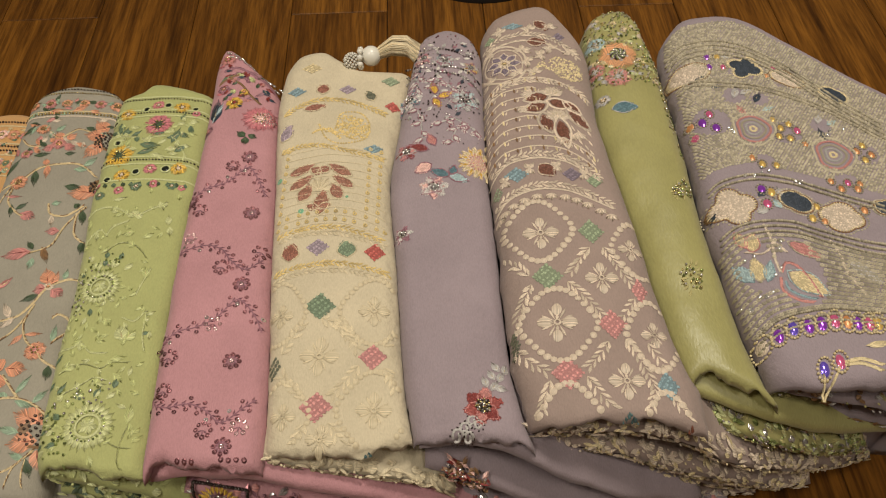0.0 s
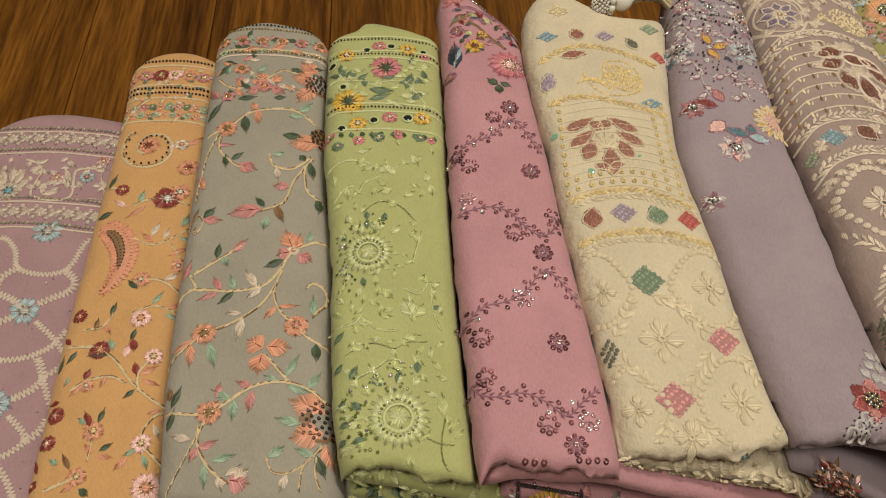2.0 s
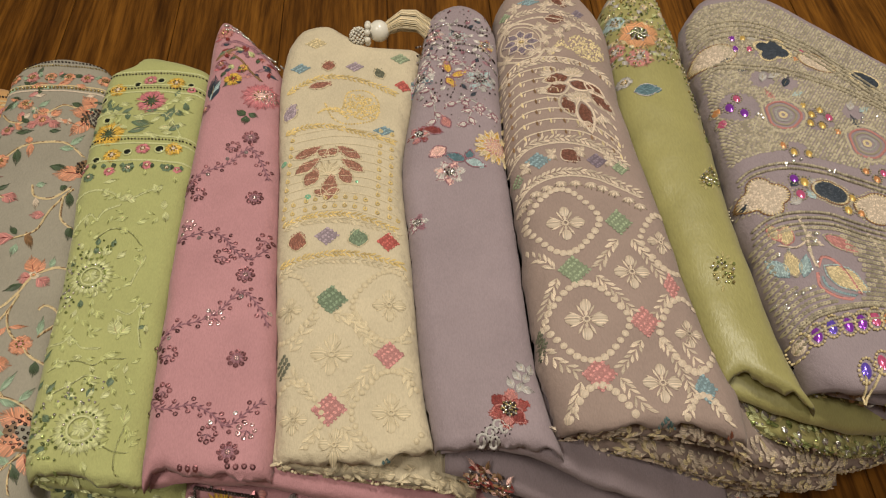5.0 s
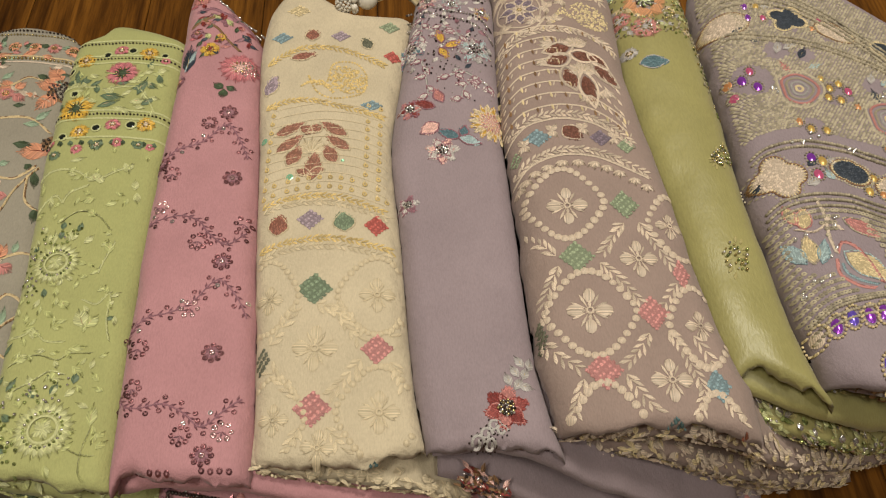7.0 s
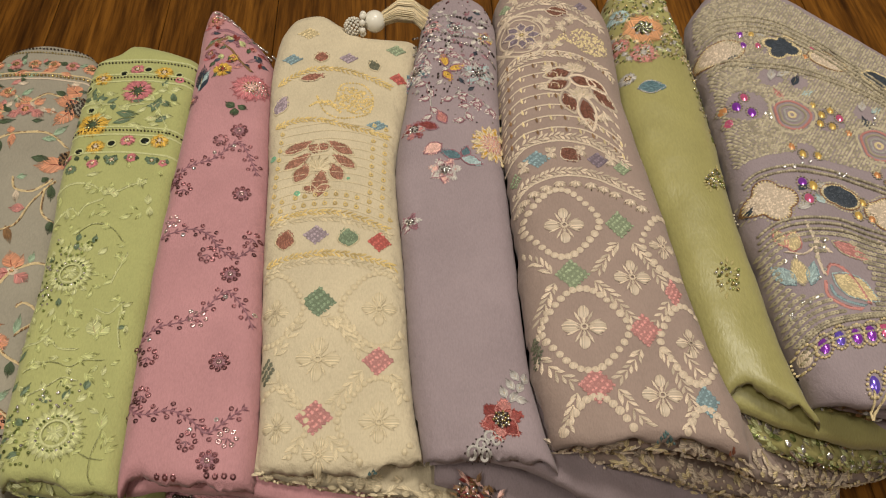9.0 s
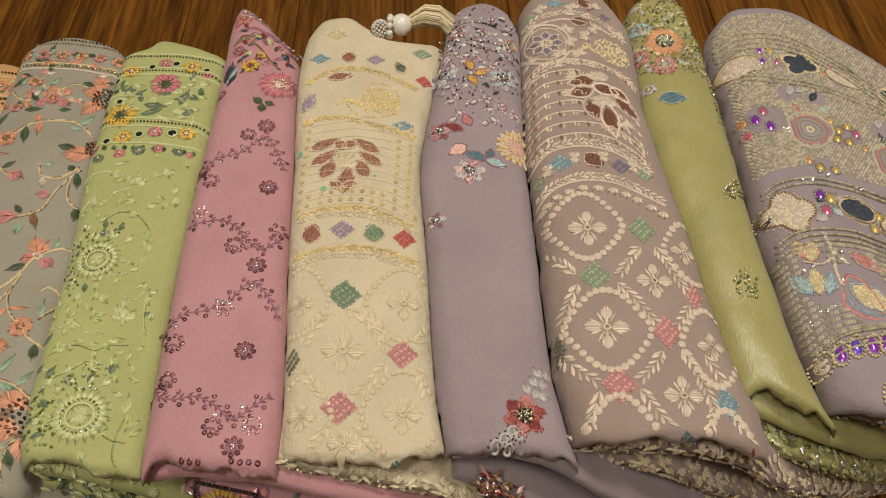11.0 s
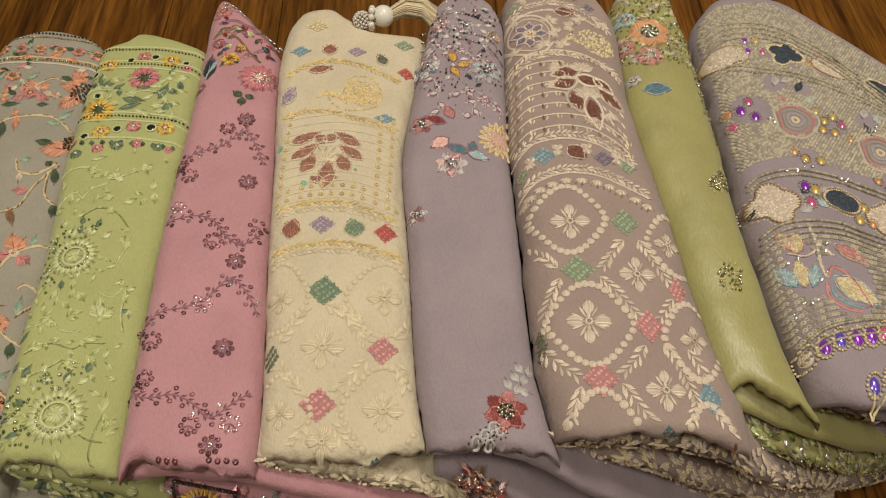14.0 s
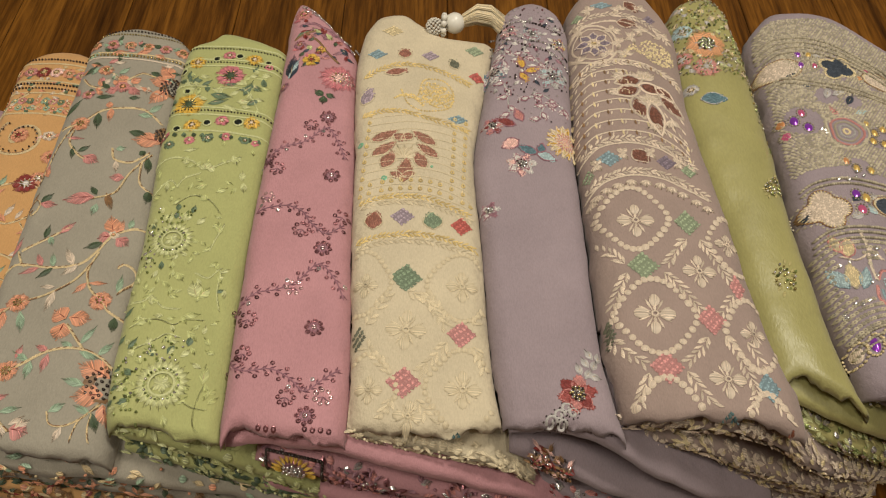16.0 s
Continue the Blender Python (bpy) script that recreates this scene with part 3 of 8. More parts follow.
def leaves(piece, rows):
    for x, y, length, width, ang, col in rows:
        if not inside(piece, x, y) or not inside(piece, x + length * math.cos(radians(ang)), y + length * math.sin(radians(ang)), -0.001):
            continue
        st = Stitch(piece)
        big = 1.22 if piece in (GREY, PEACH) else 1.05
        st.leaf(x, y, length * big, width * big * (0.95 if "stitch" in col else 1.18), ang, 0, 0.0011, 7, 0.85)
        if "stitch" not in col and width > 0.005:
            dx, dy = math.cos(radians(ang)), math.sin(radians(ang))
            vein = {"coral": "red_dark", "rose": "red_dark", "green_dark": "green_deep", "cream_thread": "cream_gold"}.get(col, "gold")
            st.leaf(x + dx * length * 0.1, y + dy * length * 0.1, length * 0.6, width * 0.16, ang, 1, 0.0017, 4)
            part("embroidered_leaf", st, [TH[col], TH[vein]], piece.base)
        else:
            part("embroidered_leaf", st, [TH[col]], piece.base)




def diamonds(piece, rows):
    """Rows of short slanting stitches packed side by side, ragged at the edge."""
    for x, y, rx, ry, col in rows:
        st = Stitch(piece)
        if inside(piece, x - rx, y, 0.0) and inside(piece, x, y - ry, -0.002):
            st.patch([(x + rx * 0.9 * a, y + ry * 0.9 * b) for a, b in ((1, 0), (0.5, 0.5), (0, 1), (-0.5, 0.5), (-1, 0), (-0.5, -0.5), (0, -1), (0.5, -0.5))], 1, 0.0004, 38)
        edge = math.hypot(rx, ry)
        n = max(5, int(edge / 0.0021))
        m = max(5, int(edge / 0.0030))
        tilt = math.degrees(math.atan2(ry, rx))
        for i in range(n):
            for j in range(m):
                u, v = -1 + 2 * (i + 0.5) / n, -1 + 2 * (j + RNG.uniform(-0.1, 0.25)) / m
                px, py = x + (u + v) / 2 * rx, y + (v - u) / 2 * ry
                if piece.where(px, py)[2] > 0.001 and piece.where(px, py)[4] > -0.002:
                    st.sliver(px, py, edge / m * RNG.uniform(0.8, 1.15), edge / n * 1.3, tilt + (24 if i % 2 else -24) + RNG.uniform(-12, 12), 0, 0.0013, 2, 1.0)
        part("diamond_motif", st, [TH[col], ground(col)], piece.base)


def dots(piece, rows):
    for x, y, r, col in rows:
        if not inside(piece, x, y):
            continue
        st = Stitch(piece)
        if "foil" in col:
            st.dome(x, y, r * 0.9, 0, 0.0014, 10, 1.45)
            foil = part("foil_stone", st, [TH[col]], piece.base)
            st = Stitch(piece)
            for i in range(12):
                a = i * math.pi / 6
                st.bead(x + r * 1.25 * math.cos(a), y + r * 1.55 * math.sin(a), 0.0009)
            part("bead_ring", st, [TH["bead_cream"]], foil, kind="stuff")
        elif "stitch" in col:
            st.patch([(x + r * math.cos(a * 0.524) * (1 - 0.25 * max(0, -math.sin(a * 0.524))), y + 1.2 * r * math.sin(a * 0.524)) for a in range(12)], 0, 0.0010, 40)
            st.leaf(x, y - r * 2.1, r * 1.2, 0.0008, 90, 0)
            part("drop_motif", st, [TH[col]], piece.base)
        elif "stone" in col:
            st.ring(x, y, r * 1.35, 0.7, 1, 0.0012, 12)
            st.dome(x, y, r, 0, 0.0012, 10)
            part("mirror_stone", st, [TH[col], TH["green_leaf"]], piece.base)
        else:
            st.ring(x, y, r, 0.2, 0, 0.0008, 12, RNG.uniform(-0.1, 0.1))
            part("sequin", st, [TH[col]], piece.base)


def cords(piece, rows):
    for width, col, line in rows:
        st = Stitch(piece)
        if col == "cream_zig":
            p = spline(line, 0.0016)
            zig = []
            for i, (x, y) in enumerate(p):
                a, b = p[max(0, i - 1)], p[min(len(p) - 1, i + 1)]
                d = math.hypot(b[0] - a[0], b[1] - a[1]) or 1
                k = width * 0.85 * (1 if i % 2 else -1)
                zig.append((x - (b[1] - a[1]) / d * k, y + (b[0] - a[0]) / d * k))
            st.cord(zig, 0.0016, 0, 0.0012, 0.0012)
            part("lattice_cord", st, [TH[col]], piece.base)
        else:
            width *= 1.05
            st.cord(line, width, 0, 0.0009, 0.003)
            p = spline(line, 0.0026)
            for (x, y), (u, v) in zip(p, p[1:]):
                st.leaf(x, y, 0.0042, width * 0.8, math.degrees(math.atan2(v - y, u - x)) + 16, 1 if RNG.random() < 0.42 else 0, 0.0017, 2)
            part("stem", st, [TH[col], TH["brown"] if col == "gold" else ground(col)], piece.base)








def across(piece, y, pitch, s0=0.03, s1=0.99, arch=0.0, slope=0.0):
    """Evenly spaced points of a line across a cloth, near y."""
    a, b = smooth(piece.left, y), smooth(piece.right, y)
    n = int((b - a) * (s1 - s0) / pitch)
    for i in range(n + 1):
        s = s0 + (s1 - s0) * i / max(1, n)
        yield a + (b - a) * s, y + arch * (1 - (2 * s - 1) ** 2) + slope * (b - a) * s


def bead_line(piece, y, mat, r=0.0014, pitch=0.0038, name="bead_line", **kw):
    st = Stitch(piece)
    for x, yy in across(piece, y, pitch, **kw):
        st.bead(x, yy + RNG.uniform(-1, 1) * 0.0002, r * RNG.uniform(0.85, 1.1))
    part(name, st, [TH[mat]], piece.base, kind="stuff")


def cord_line(piece, y, mat, width=0.0018, **kw):
    st = Stitch(piece)
    st.cord(list(across(piece, y, 0.008, **kw)), width, 0, 0.0011)
    part("border_cord", st, [TH[mat]], piece.base)


def blade(piece, name, line, width, col, h=0.0012, dots_col=None):
    """A curled mango shape along a bent spine."""
    st = Stitch(piece)
    p = spline(line, 0.003)
    n = len(p) - 1
    pts, faces, uv = [], [], []
    for i, (x, y) in enumerate(p):
        a, b = p[max(0, i - 1)], p[min(n, i + 1)]
        d = math.hypot(b[0] - a[0], b[1] - a[1]) or 1
        w = width / 2 * (math.sin(math.pi * (0.04 + 0.96 * (i / n) ** 0.62)) ** 0.8)
        for j in (-1, -0.5, 0, 0.5, 1):
            pts.append((x - (b[1] - a[1]) / d * w * j, y + (b[0] - a[0]) / d * w * j, h * (1 - 0.9 * abs(j) ** 3)))
            uv.append((i * 0.003 + abs(j) * w, j * w * 0.2))
    for i in range(n):
        for j in range(4):
            a = 5 * i + j
            faces.append((a, a + 1, a + 6, a + 5))
    st.put(pts, [f[::-1] for f in faces], 0, uv)
    if not dots_col:
        for i in range(1, n):
            for k in (0, 4):
                (mx, my, _), (ex, ey, _) = pts[5 * i + 2], pts[5 * i + k]
                a = math.degrees(math.atan2(ey - my, ex - mx))
                for t in (0.35, 0.6, 0.8):
                    st.sliver(mx + (ex - mx) * t, my + (ey - my) * t, 0.0036, 0.0014, a + RNG.uniform(-18, 18), 1 if t == 0.35 else 0, h + 0.0006, 2)
    if dots_col:
        for i in range(2, n - 1):
            for j in (-0.5, 0, 0.5):
                x, y, _ = pts[5 * i + 2]
                e = pts[5 * i + 4]
                st.bead(x + (e[0] - x) * j * 1.2, y + (e[1] - y) * j * 1.2, 0.0009, 1, 1.4)
    part(name, st, [TH[col], TH[dots_col or "red_dark"]], piece.base)


def ring_cluster(st, x, y, r, n, mat, size=0.0021):
    for i in range(n):
        a = 6.283 * i / n
        st.ring(x + r * math.cos(a), y + r * math.sin(a), size * RNG.uniform(0.85, 1.1), 0.42, mat, 0.0009, 8, RNG.uniform(-0.35, 0.35))


def feather(piece, rows, col="cream_thread", leaf=0.0088, wide=0.0027, pitch=0.0047, name="feather_stitch"):
    """Slim paired stitches slanting off a line."""
    for line in rows:
        st = Stitch(piece)
        p = spline(line, pitch)
        for (x, y), (u, v) in zip(p, p[1:]):
            a = math.degrees(math.atan2(v - y, u - x))
            for k in (-1, 1):
                b = a + k * RNG.uniform(24, 40)
                if inside(piece, x, y, 0.001) and inside(piece, x + leaf * math.cos(radians(b)), y + leaf * math.sin(radians(b)), 0.001):
                    st.sliver(x, y, leaf * RNG.uniform(0.8, 1.15), wide * RNG.uniform(0.85, 1.15), b, 0, 0.0013, 3, 1.3)
        if st.v:
            part(name, st, [TH[col]], piece.base)


def bees(piece, rows, col="cream_thread", turn=0.0):
    """Round side petals, long end petals and thin curling sprays between."""
    for x, y, r in rows:
        if not inside(piece, x, y, 0.004):
            continue
        st, lean = Stitch(piece), turn + RNG.uniform(-6, 6)
        for a, far, big, sq in ((0, 0.62, 0.36, 0.82), (180, 0.62, 0.36, 0.82), (90, 0.66, 0.33, 0.72), (270, 0.66, 0.33, 0.72)):
            c, s = math.cos(radians(a + lean)), math.sin(radians(a + lean))
            st.disc(x + r * far * c, y + r * far * 1.12 * s, r * big, 0, 0.0012, 9, sq, a + lean)
            st.sliver(x + r * 0.1 * c, y + r * 0.1 * s, r * 0.42, r * 0.16, a + lean, 0, 0.0012, 2)
        for a in (45, 135, 225, 315):
            for k in (-12, 12):
                c, s = math.cos(radians(a + lean + k)), math.sin(radians(a + lean + k))
                st.sliver(x + r * 0.16 * c, y + r * 0.16 * s, r * 0.72, r * 0.13, a + lean + k * 1.5, 0, 0.0013, 3, 1.5)
        st.ring(x, y, r * 0.19, 0.5, 0, 0.0015, 9)
        part("embroidered_flower", st, [TH[col]], piece.base)


def ogees(piece, rows, col="cream_thread", dot=0.0031):
    """A ring of padded dots drawn out to a tip on either side."""
    for x, y, rx, ry in rows:
        n = int(2 * math.pi * (rx + ry) / 2 / (dot * 2.1))
        for i in range(n):
            a = 2 * math.pi * i / n
            k = 1 + 0.24 * abs(math.cos(a)) ** 7
            px, py = x + rx * k * math.cos(a) / 1.2, y + ry * math.sin(a) * (1 - 0.12 * abs(math.cos(a)) ** 2)
            if inside(piece, px, py, 0.002):
                st = Stitch(piece)
                st.dome(px, py, dot * RNG.uniform(0.9, 1.12), 0, 0.0013, 9, RNG.uniform(0.85, 1.05))
                part("padded_dot", st, [TH[col]], piece.base)


def petal_outline(piece, x, y, length, width, ang, fill, rim="cream_thread", grow=1.35):
    """A stitched petal inside a raised cord."""
    st = Stitch(piece)
    c, s = math.cos(radians(ang)), math.sin(radians(ang))
    out = []
    for i in range(17):
        k = i / 8 if i <= 8 else (16 - i) / 8
        q = width * 0.5 * math.sin(math.pi * k ** 0.85) * (1 if i <= 8 else -1)
        out.append((x + length * k * c - q * s, y + length * k * s + q * c))
    mx, my = x + length * 0.5 * c, y + length * 0.5 * s
    st.patch(out[:-1][::-1], 2, 0.0004, ang)
    for i in range(int(length * width / 2.6e-6)):
        k, q = RNG.uniform(0.02, 0.92), RNG.uniform(-1, 1)
        w = width * 0.46 * math.sin(math.pi * k ** 0.85) * q
        st.sliver(x + length * k * c - w * s, y + length * k * s + w * c, 0.0030, 0.0011, ang + 25 * q + RNG.uniform(-25, 25), 1, 0.0012, 2)
    ring = [(mx + (a - mx) * grow, my + (b - my) * grow) for a, b in out]
    if grow > 1.2:
        st.cord(ring, 0.0024, 0, 0.0014, 0.003)
    p = spline(ring, 0.0019)
    for (ax, ay), (bx, by) in zip(p, p[1:]):
        st.sliver(ax, ay, 0.0028, 0.0013, math.degrees(math.atan2(by - ay, bx - ax)) + RNG.uniform(-14, 14), 0, 0.0015, 2)
    part("stitched_petal", st, [TH[rim], TH[fill], ground(fill)], piece.base)



# ---- embroidered motifs, cloth by cloth ----
flowers(LILAC, [
    (-0.624, 0.415, 0.0135, "blue_pale", "silver_thread", 8),
    (-0.623, 0.327, 0.0140, "blue_pale", "silver_thread", 8),
    (-0.628, 0.502, 0.0135, "blue_pale", "silver_thread", 8),
    (-0.678, 0.450, 0.0115, "rose", "silver_thread", 8),
    (-0.678, 0.550, 0.0125, "cream_thread", "blue", 8),
    (-0.609, 0.571, 0.0075, "blue_pale", "rose", 8),
    (-0.637, 0.568, 0.0065, "rose", "cream_thread", 7),
    (-0.598, 0.593, 0.0065, "rose", "cream_thread", 7),
    (-0.704, 0.521, 0.0055, "rose", "cream_thread", 7),
])
leaves(LILAC, [
    (-0.686, 0.553, 0.0286, 0.0050, 126, "cream_thread"),
    (-0.683, 0.557, 0.0286, 0.0050, 115, "cream_thread"),
    (-0.678, 0.559, 0.0277, 0.0050, 103, "cream_thread"),
    (-0.674, 0.557, 0.0252, 0.0060, 83, "cream_thread"),
    (-0.671, 0.551, 0.0192, 0.0050, 62, "cream_thread"),
    (-0.663, 0.575, 0.0149, 0.0040, 48, "cream_thread"),
    (-0.645, 0.546, 0.0170, 0.0050, 28, "cream_thread"),
    (-0.632, 0.581, 0.0255, 0.0040, -64, "cream_thread"),
    (-0.595, 0.553, 0.0188, 0.0040, 65, "cream_thread"),
    (-0.700, 0.533, 0.0148, 0.0040, 28, "cream_thread"),
])
cords(LILAC, [
    (0.0020, "cream_thread", [(-0.673, 0.592), (-0.654, 0.579), (-0.655, 0.545), (-0.620, 0.544), (-0.621, 0.578), (-0.602, 0.583)]),
    (0.0010, "cream_thread", [(-0.593, 0.598), (-0.596, 0.573), (-0.587, 0.547), (-0.601, 0.544)]),
    (0.0030, "cream_zig", [(-0.695, 0.474), (-0.680, 0.484), (-0.667, 0.494), (-0.651, 0.480), (-0.643, 0.460), (-0.621, 0.454), (-0.602, 0.460), (-0.595, 0.477), (-0.591, 0.492), (-0.580, 0.501)]),
    (0.0040, "cream_zig", [(-0.643, 0.460), (-0.655, 0.448), (-0.656, 0.434), (-0.671, 0.442), (-0.682, 0.433)]),
    (0.0040, "cream_zig", [(-0.656, 0.434), (-0.635, 0.425), (-0.624, 0.415)]),
])
cords(LILAC, [
    (0.0040, "cream_zig", [(-0.615, 0.423), (-0.602, 0.432), (-0.592, 0.438), (-0.590, 0.449), (-0.602, 0.460)]),
    (0.0040, "cream_zig", [(-0.671, 0.399), (-0.654, 0.393), (-0.646, 0.400), (-0.633, 0.409)]),
    (0.0030, "cream_zig", [(-0.654, 0.393), (-0.646, 0.373), (-0.629, 0.367), (-0.611, 0.370), (-0.602, 0.375), (-0.592, 0.383), (-0.585, 0.398)]),
    (0.0030, "cream_zig", [(-0.612, 0.405), (-0.594, 0.390), (-0.581, 0.376), (-0.578, 0.371)]),
    (0.0030, "cream_zig", [(-0.629, 0.367), (-0.644, 0.354), (-0.650, 0.340)]),
])
cords(LILAC, [
    (0.0040, "cream_zig", [(-0.601, 0.370), (-0.592, 0.352), (-0.599, 0.340), (-0.611, 0.332)]),
    (0.0030, "cream_zig", [(-0.592, 0.352), (-0.584, 0.359), (-0.579, 0.366)]),
    (0.0030, "cream_zig", [(-0.592, 0.352), (-0.583, 0.334), (-0.577, 0.325)]),
    (0.0030, "cream_zig", [(-0.609, 0.317), (-0.595, 0.305), (-0.591, 0.296), (-0.600, 0.286), (-0.610, 0.281), (-0.631, 0.277)]),
    (0.0040, "cream_zig", [(-0.591, 0.296), (-0.582, 0.305), (-0.579, 0.316)]),
])
cords(LILAC, [
    (0.0030, "cream_zig", [(-0.610, 0.281), (-0.596, 0.266), (-0.586, 0.251)]),
    (0.0030, "cream_zig", [(-0.632, 0.316), (-0.641, 0.307)]),
])
flowers(PEACH, [
    (-0.498, 0.551, 0.0095, "coral", "red_dark", 6),
    (-0.510, 0.512, 0.0125, "red_dark", "white_thread", 9),
    (-0.500, 0.520, 0.0085, "coral", "white_thread", 6),
    (-0.540, 0.576, 0.0105, "coral", "red_dark", 7),
    (-0.552, 0.521, 0.0060, "red_dark", "coral", 5),
    (-0.534, 0.356, 0.0080, "red_dark", "coral", 6),
    (-0.491, 0.351, 0.0075, "pink_pale", "gold", 9),
    (-0.523, 0.288, 0.0075, "coral", "gold", 6),
    (-0.526, 0.253, 0.0070, "coral", "gold", 7),
    (-0.486, 0.279, 0.0075, "pink_pale", "gold", 8),
    (-0.537, 0.325, 0.0055, "coral", "cream_thread", 6),
    (-0.508, 0.386, 0.0085, "pink_pale", "coral", 7),
    (-0.558, 0.388, 0.0060, "red_dark", "coral", 5),
    (-0.555, 0.301, 0.0065, "red_dark", "rose", 5),
    (-0.555, 0.279, 0.0060, "red_dark", "pink_pale", 5),
    (-0.476, 0.246, 0.0115, "pink_pale", "coral", 12),
    (-0.516, 0.424, 0.0075, "coral", "cream_thread", 6),
    (-0.509, 0.579, 0.0065, "cream_thread", "coral", 5),
    (-0.488, 0.440, 0.0060, "coral", "cream_thread", 5),
    (-0.559, 0.248, 0.0045, "red_dark", "coral", 5),
])
leaves(PEACH, [
    (-0.524, 0.356, 0.0098, 0.0040, 114, "green_pale"),
    (-0.527, 0.352, 0.0130, 0.0040, -176, "green_dark"),
    (-0.552, 0.355, 0.0103, 0.0030, -119, "green_dark"),
    (-0.559, 0.362, 0.0085, 0.0030, 135, "red_dark"),
    (-0.513, 0.350, 0.0110, 0.0040, 90, "pink_pale"),
    (-0.501, 0.335, 0.0095, 0.0040, 108, "red_dark"),
    (-0.499, 0.335, 0.0130, 0.0040, 32, "coral"),
    (-0.496, 0.331, 0.0126, 0.0030, -18, "coral"),
    (-0.500, 0.322, 0.0085, 0.0030, -135, "green_dark"),
    (-0.526, 0.292, 0.0117, 0.0040, 121, "red_dark"),
    (-0.521, 0.295, 0.0102, 0.0030, 79, "green_dark"),
    (-0.530, 0.294, 0.0072, 0.0030, 146, "green_pale"),
    (-0.515, 0.273, 0.0086, 0.0030, 36, "green_dark"),
    (-0.520, 0.271, 0.0085, 0.0030, 135, "coral"),
    (-0.516, 0.269, 0.0100, 0.0030, -6, "coral"),
    (-0.533, 0.259, 0.0122, 0.0030, 125, "brown"),
    (-0.543, 0.263, 0.0067, 0.0030, 153, "green_pale"),
    (-0.528, 0.247, 0.0072, 0.0030, -146, "coral"),
])
leaves(PEACH, [
    (-0.522, 0.244, 0.0072, 0.0040, -34, "green_dark"),
    (-0.478, 0.306, 0.0076, 0.0030, -157, "coral"),
    (-0.480, 0.294, 0.0112, 0.0030, -63, "cream_thread"),
    (-0.489, 0.274, 0.0081, 0.0030, -150, "green_pale"),
    (-0.483, 0.270, 0.0098, 0.0030, -66, "green_pale"),
    (-0.494, 0.268, 0.0106, 0.0040, -131, "coral"),
    (-0.474, 0.294, 0.0080, 0.0030, 90, "coral"),
    (-0.510, 0.376, 0.0102, 0.0030, -101, "green_dark"),
    (-0.510, 0.366, 0.0092, 0.0050, -77, "red_dark"),
    (-0.502, 0.400, 0.0125, 0.0030, 61, "green_pale"),
    (-0.490, 0.391, 0.0117, 0.0030, -20, "green_pale"),
    (-0.489, 0.396, 0.0114, 0.0030, 38, "coral"),
    (-0.533, 0.389, 0.0102, 0.0030, 79, "green_dark"),
    (-0.535, 0.379, 0.0086, 0.0030, -54, "coral"),
    (-0.542, 0.374, 0.0100, 0.0030, 90, "brown"),
    (-0.568, 0.489, 0.0125, 0.0050, 29, "green_dark"),
    (-0.566, 0.525, 0.0136, 0.0040, 73, "green_dark"),
    (-0.545, 0.502, 0.0117, 0.0040, 149, "pink_pale"),
])
leaves(PEACH, [
    (-0.534, 0.506, 0.0122, 0.0040, 81, "green_pale"),
    (-0.527, 0.503, 0.0177, 0.0030, -137, "coral"),
    (-0.516, 0.469, 0.0146, 0.0040, 74, "cream_thread"),
    (-0.513, 0.463, 0.0128, 0.0040, 141, "coral"),
    (-0.505, 0.467, 0.0114, 0.0030, 75, "cream_thread"),
    (-0.492, 0.470, 0.0092, 0.0030, -13, "green_pale"),
    (-0.492, 0.482, 0.0124, 0.0040, 76, "green_pale"),
    (-0.498, 0.450, 0.0166, 0.0030, 33, "coral"),
    (-0.517, 0.415, 0.0106, 0.0040, 139, "green_dark"),
    (-0.496, 0.424, 0.0113, 0.0040, 45, "cream_thread"),
    (-0.504, 0.579, 0.0177, 0.0040, 43, "coral"),
    (-0.516, 0.578, 0.0081, 0.0030, -120, "pink_pale"),
    (-0.541, 0.325, 0.0092, 0.0030, -131, "coral"),
    (-0.540, 0.331, 0.0073, 0.0040, 74, "red_dark"),
    (-0.524, 0.334, 0.0092, 0.0030, -103, "coral"),
    (-0.552, 0.333, 0.0073, 0.0020, -106, "green_pale"),
    (-0.563, 0.337, 0.0130, 0.0030, 86, "green_dark"),
    (-0.555, 0.312, 0.0071, 0.0030, -172, "red_dark"),
])
leaves(PEACH, [
    (-0.557, 0.257, 0.0130, 0.0030, 122, "red_dark"),
])
cords(PEACH, [
    (0.0020, "gold", [(-0.562, 0.359), (-0.548, 0.359), (-0.537, 0.358), (-0.521, 0.348), (-0.503, 0.328), (-0.485, 0.314), (-0.472, 0.307)]),
    (0.0020, "gold", [(-0.549, 0.321), (-0.538, 0.329), (-0.521, 0.333), (-0.509, 0.328)]),
    (0.0020, "gold", [(-0.497, 0.321), (-0.500, 0.335), (-0.495, 0.346)]),
    (0.0010, "gold", [(-0.534, 0.468), (-0.515, 0.460), (-0.502, 0.465), (-0.487, 0.479)]),
    (0.0010, "gold", [(-0.500, 0.464), (-0.492, 0.453), (-0.481, 0.438)]),
])
cords(PEACH, [
    (0.0020, "gold", [(-0.522, 0.422), (-0.500, 0.424), (-0.481, 0.412)]),
    (0.0010, "gold", [(-0.552, 0.374), (-0.537, 0.377), (-0.531, 0.389)]),
    (0.0010, "gold", [(-0.517, 0.390), (-0.500, 0.398), (-0.480, 0.392)]),
    (0.0020, "gold", [(-0.465, 0.305), (-0.479, 0.302), (-0.487, 0.290), (-0.486, 0.279), (-0.469, 0.263)]),
    (0.0010, "gold", [(-0.522, 0.265), (-0.522, 0.281)]),
])
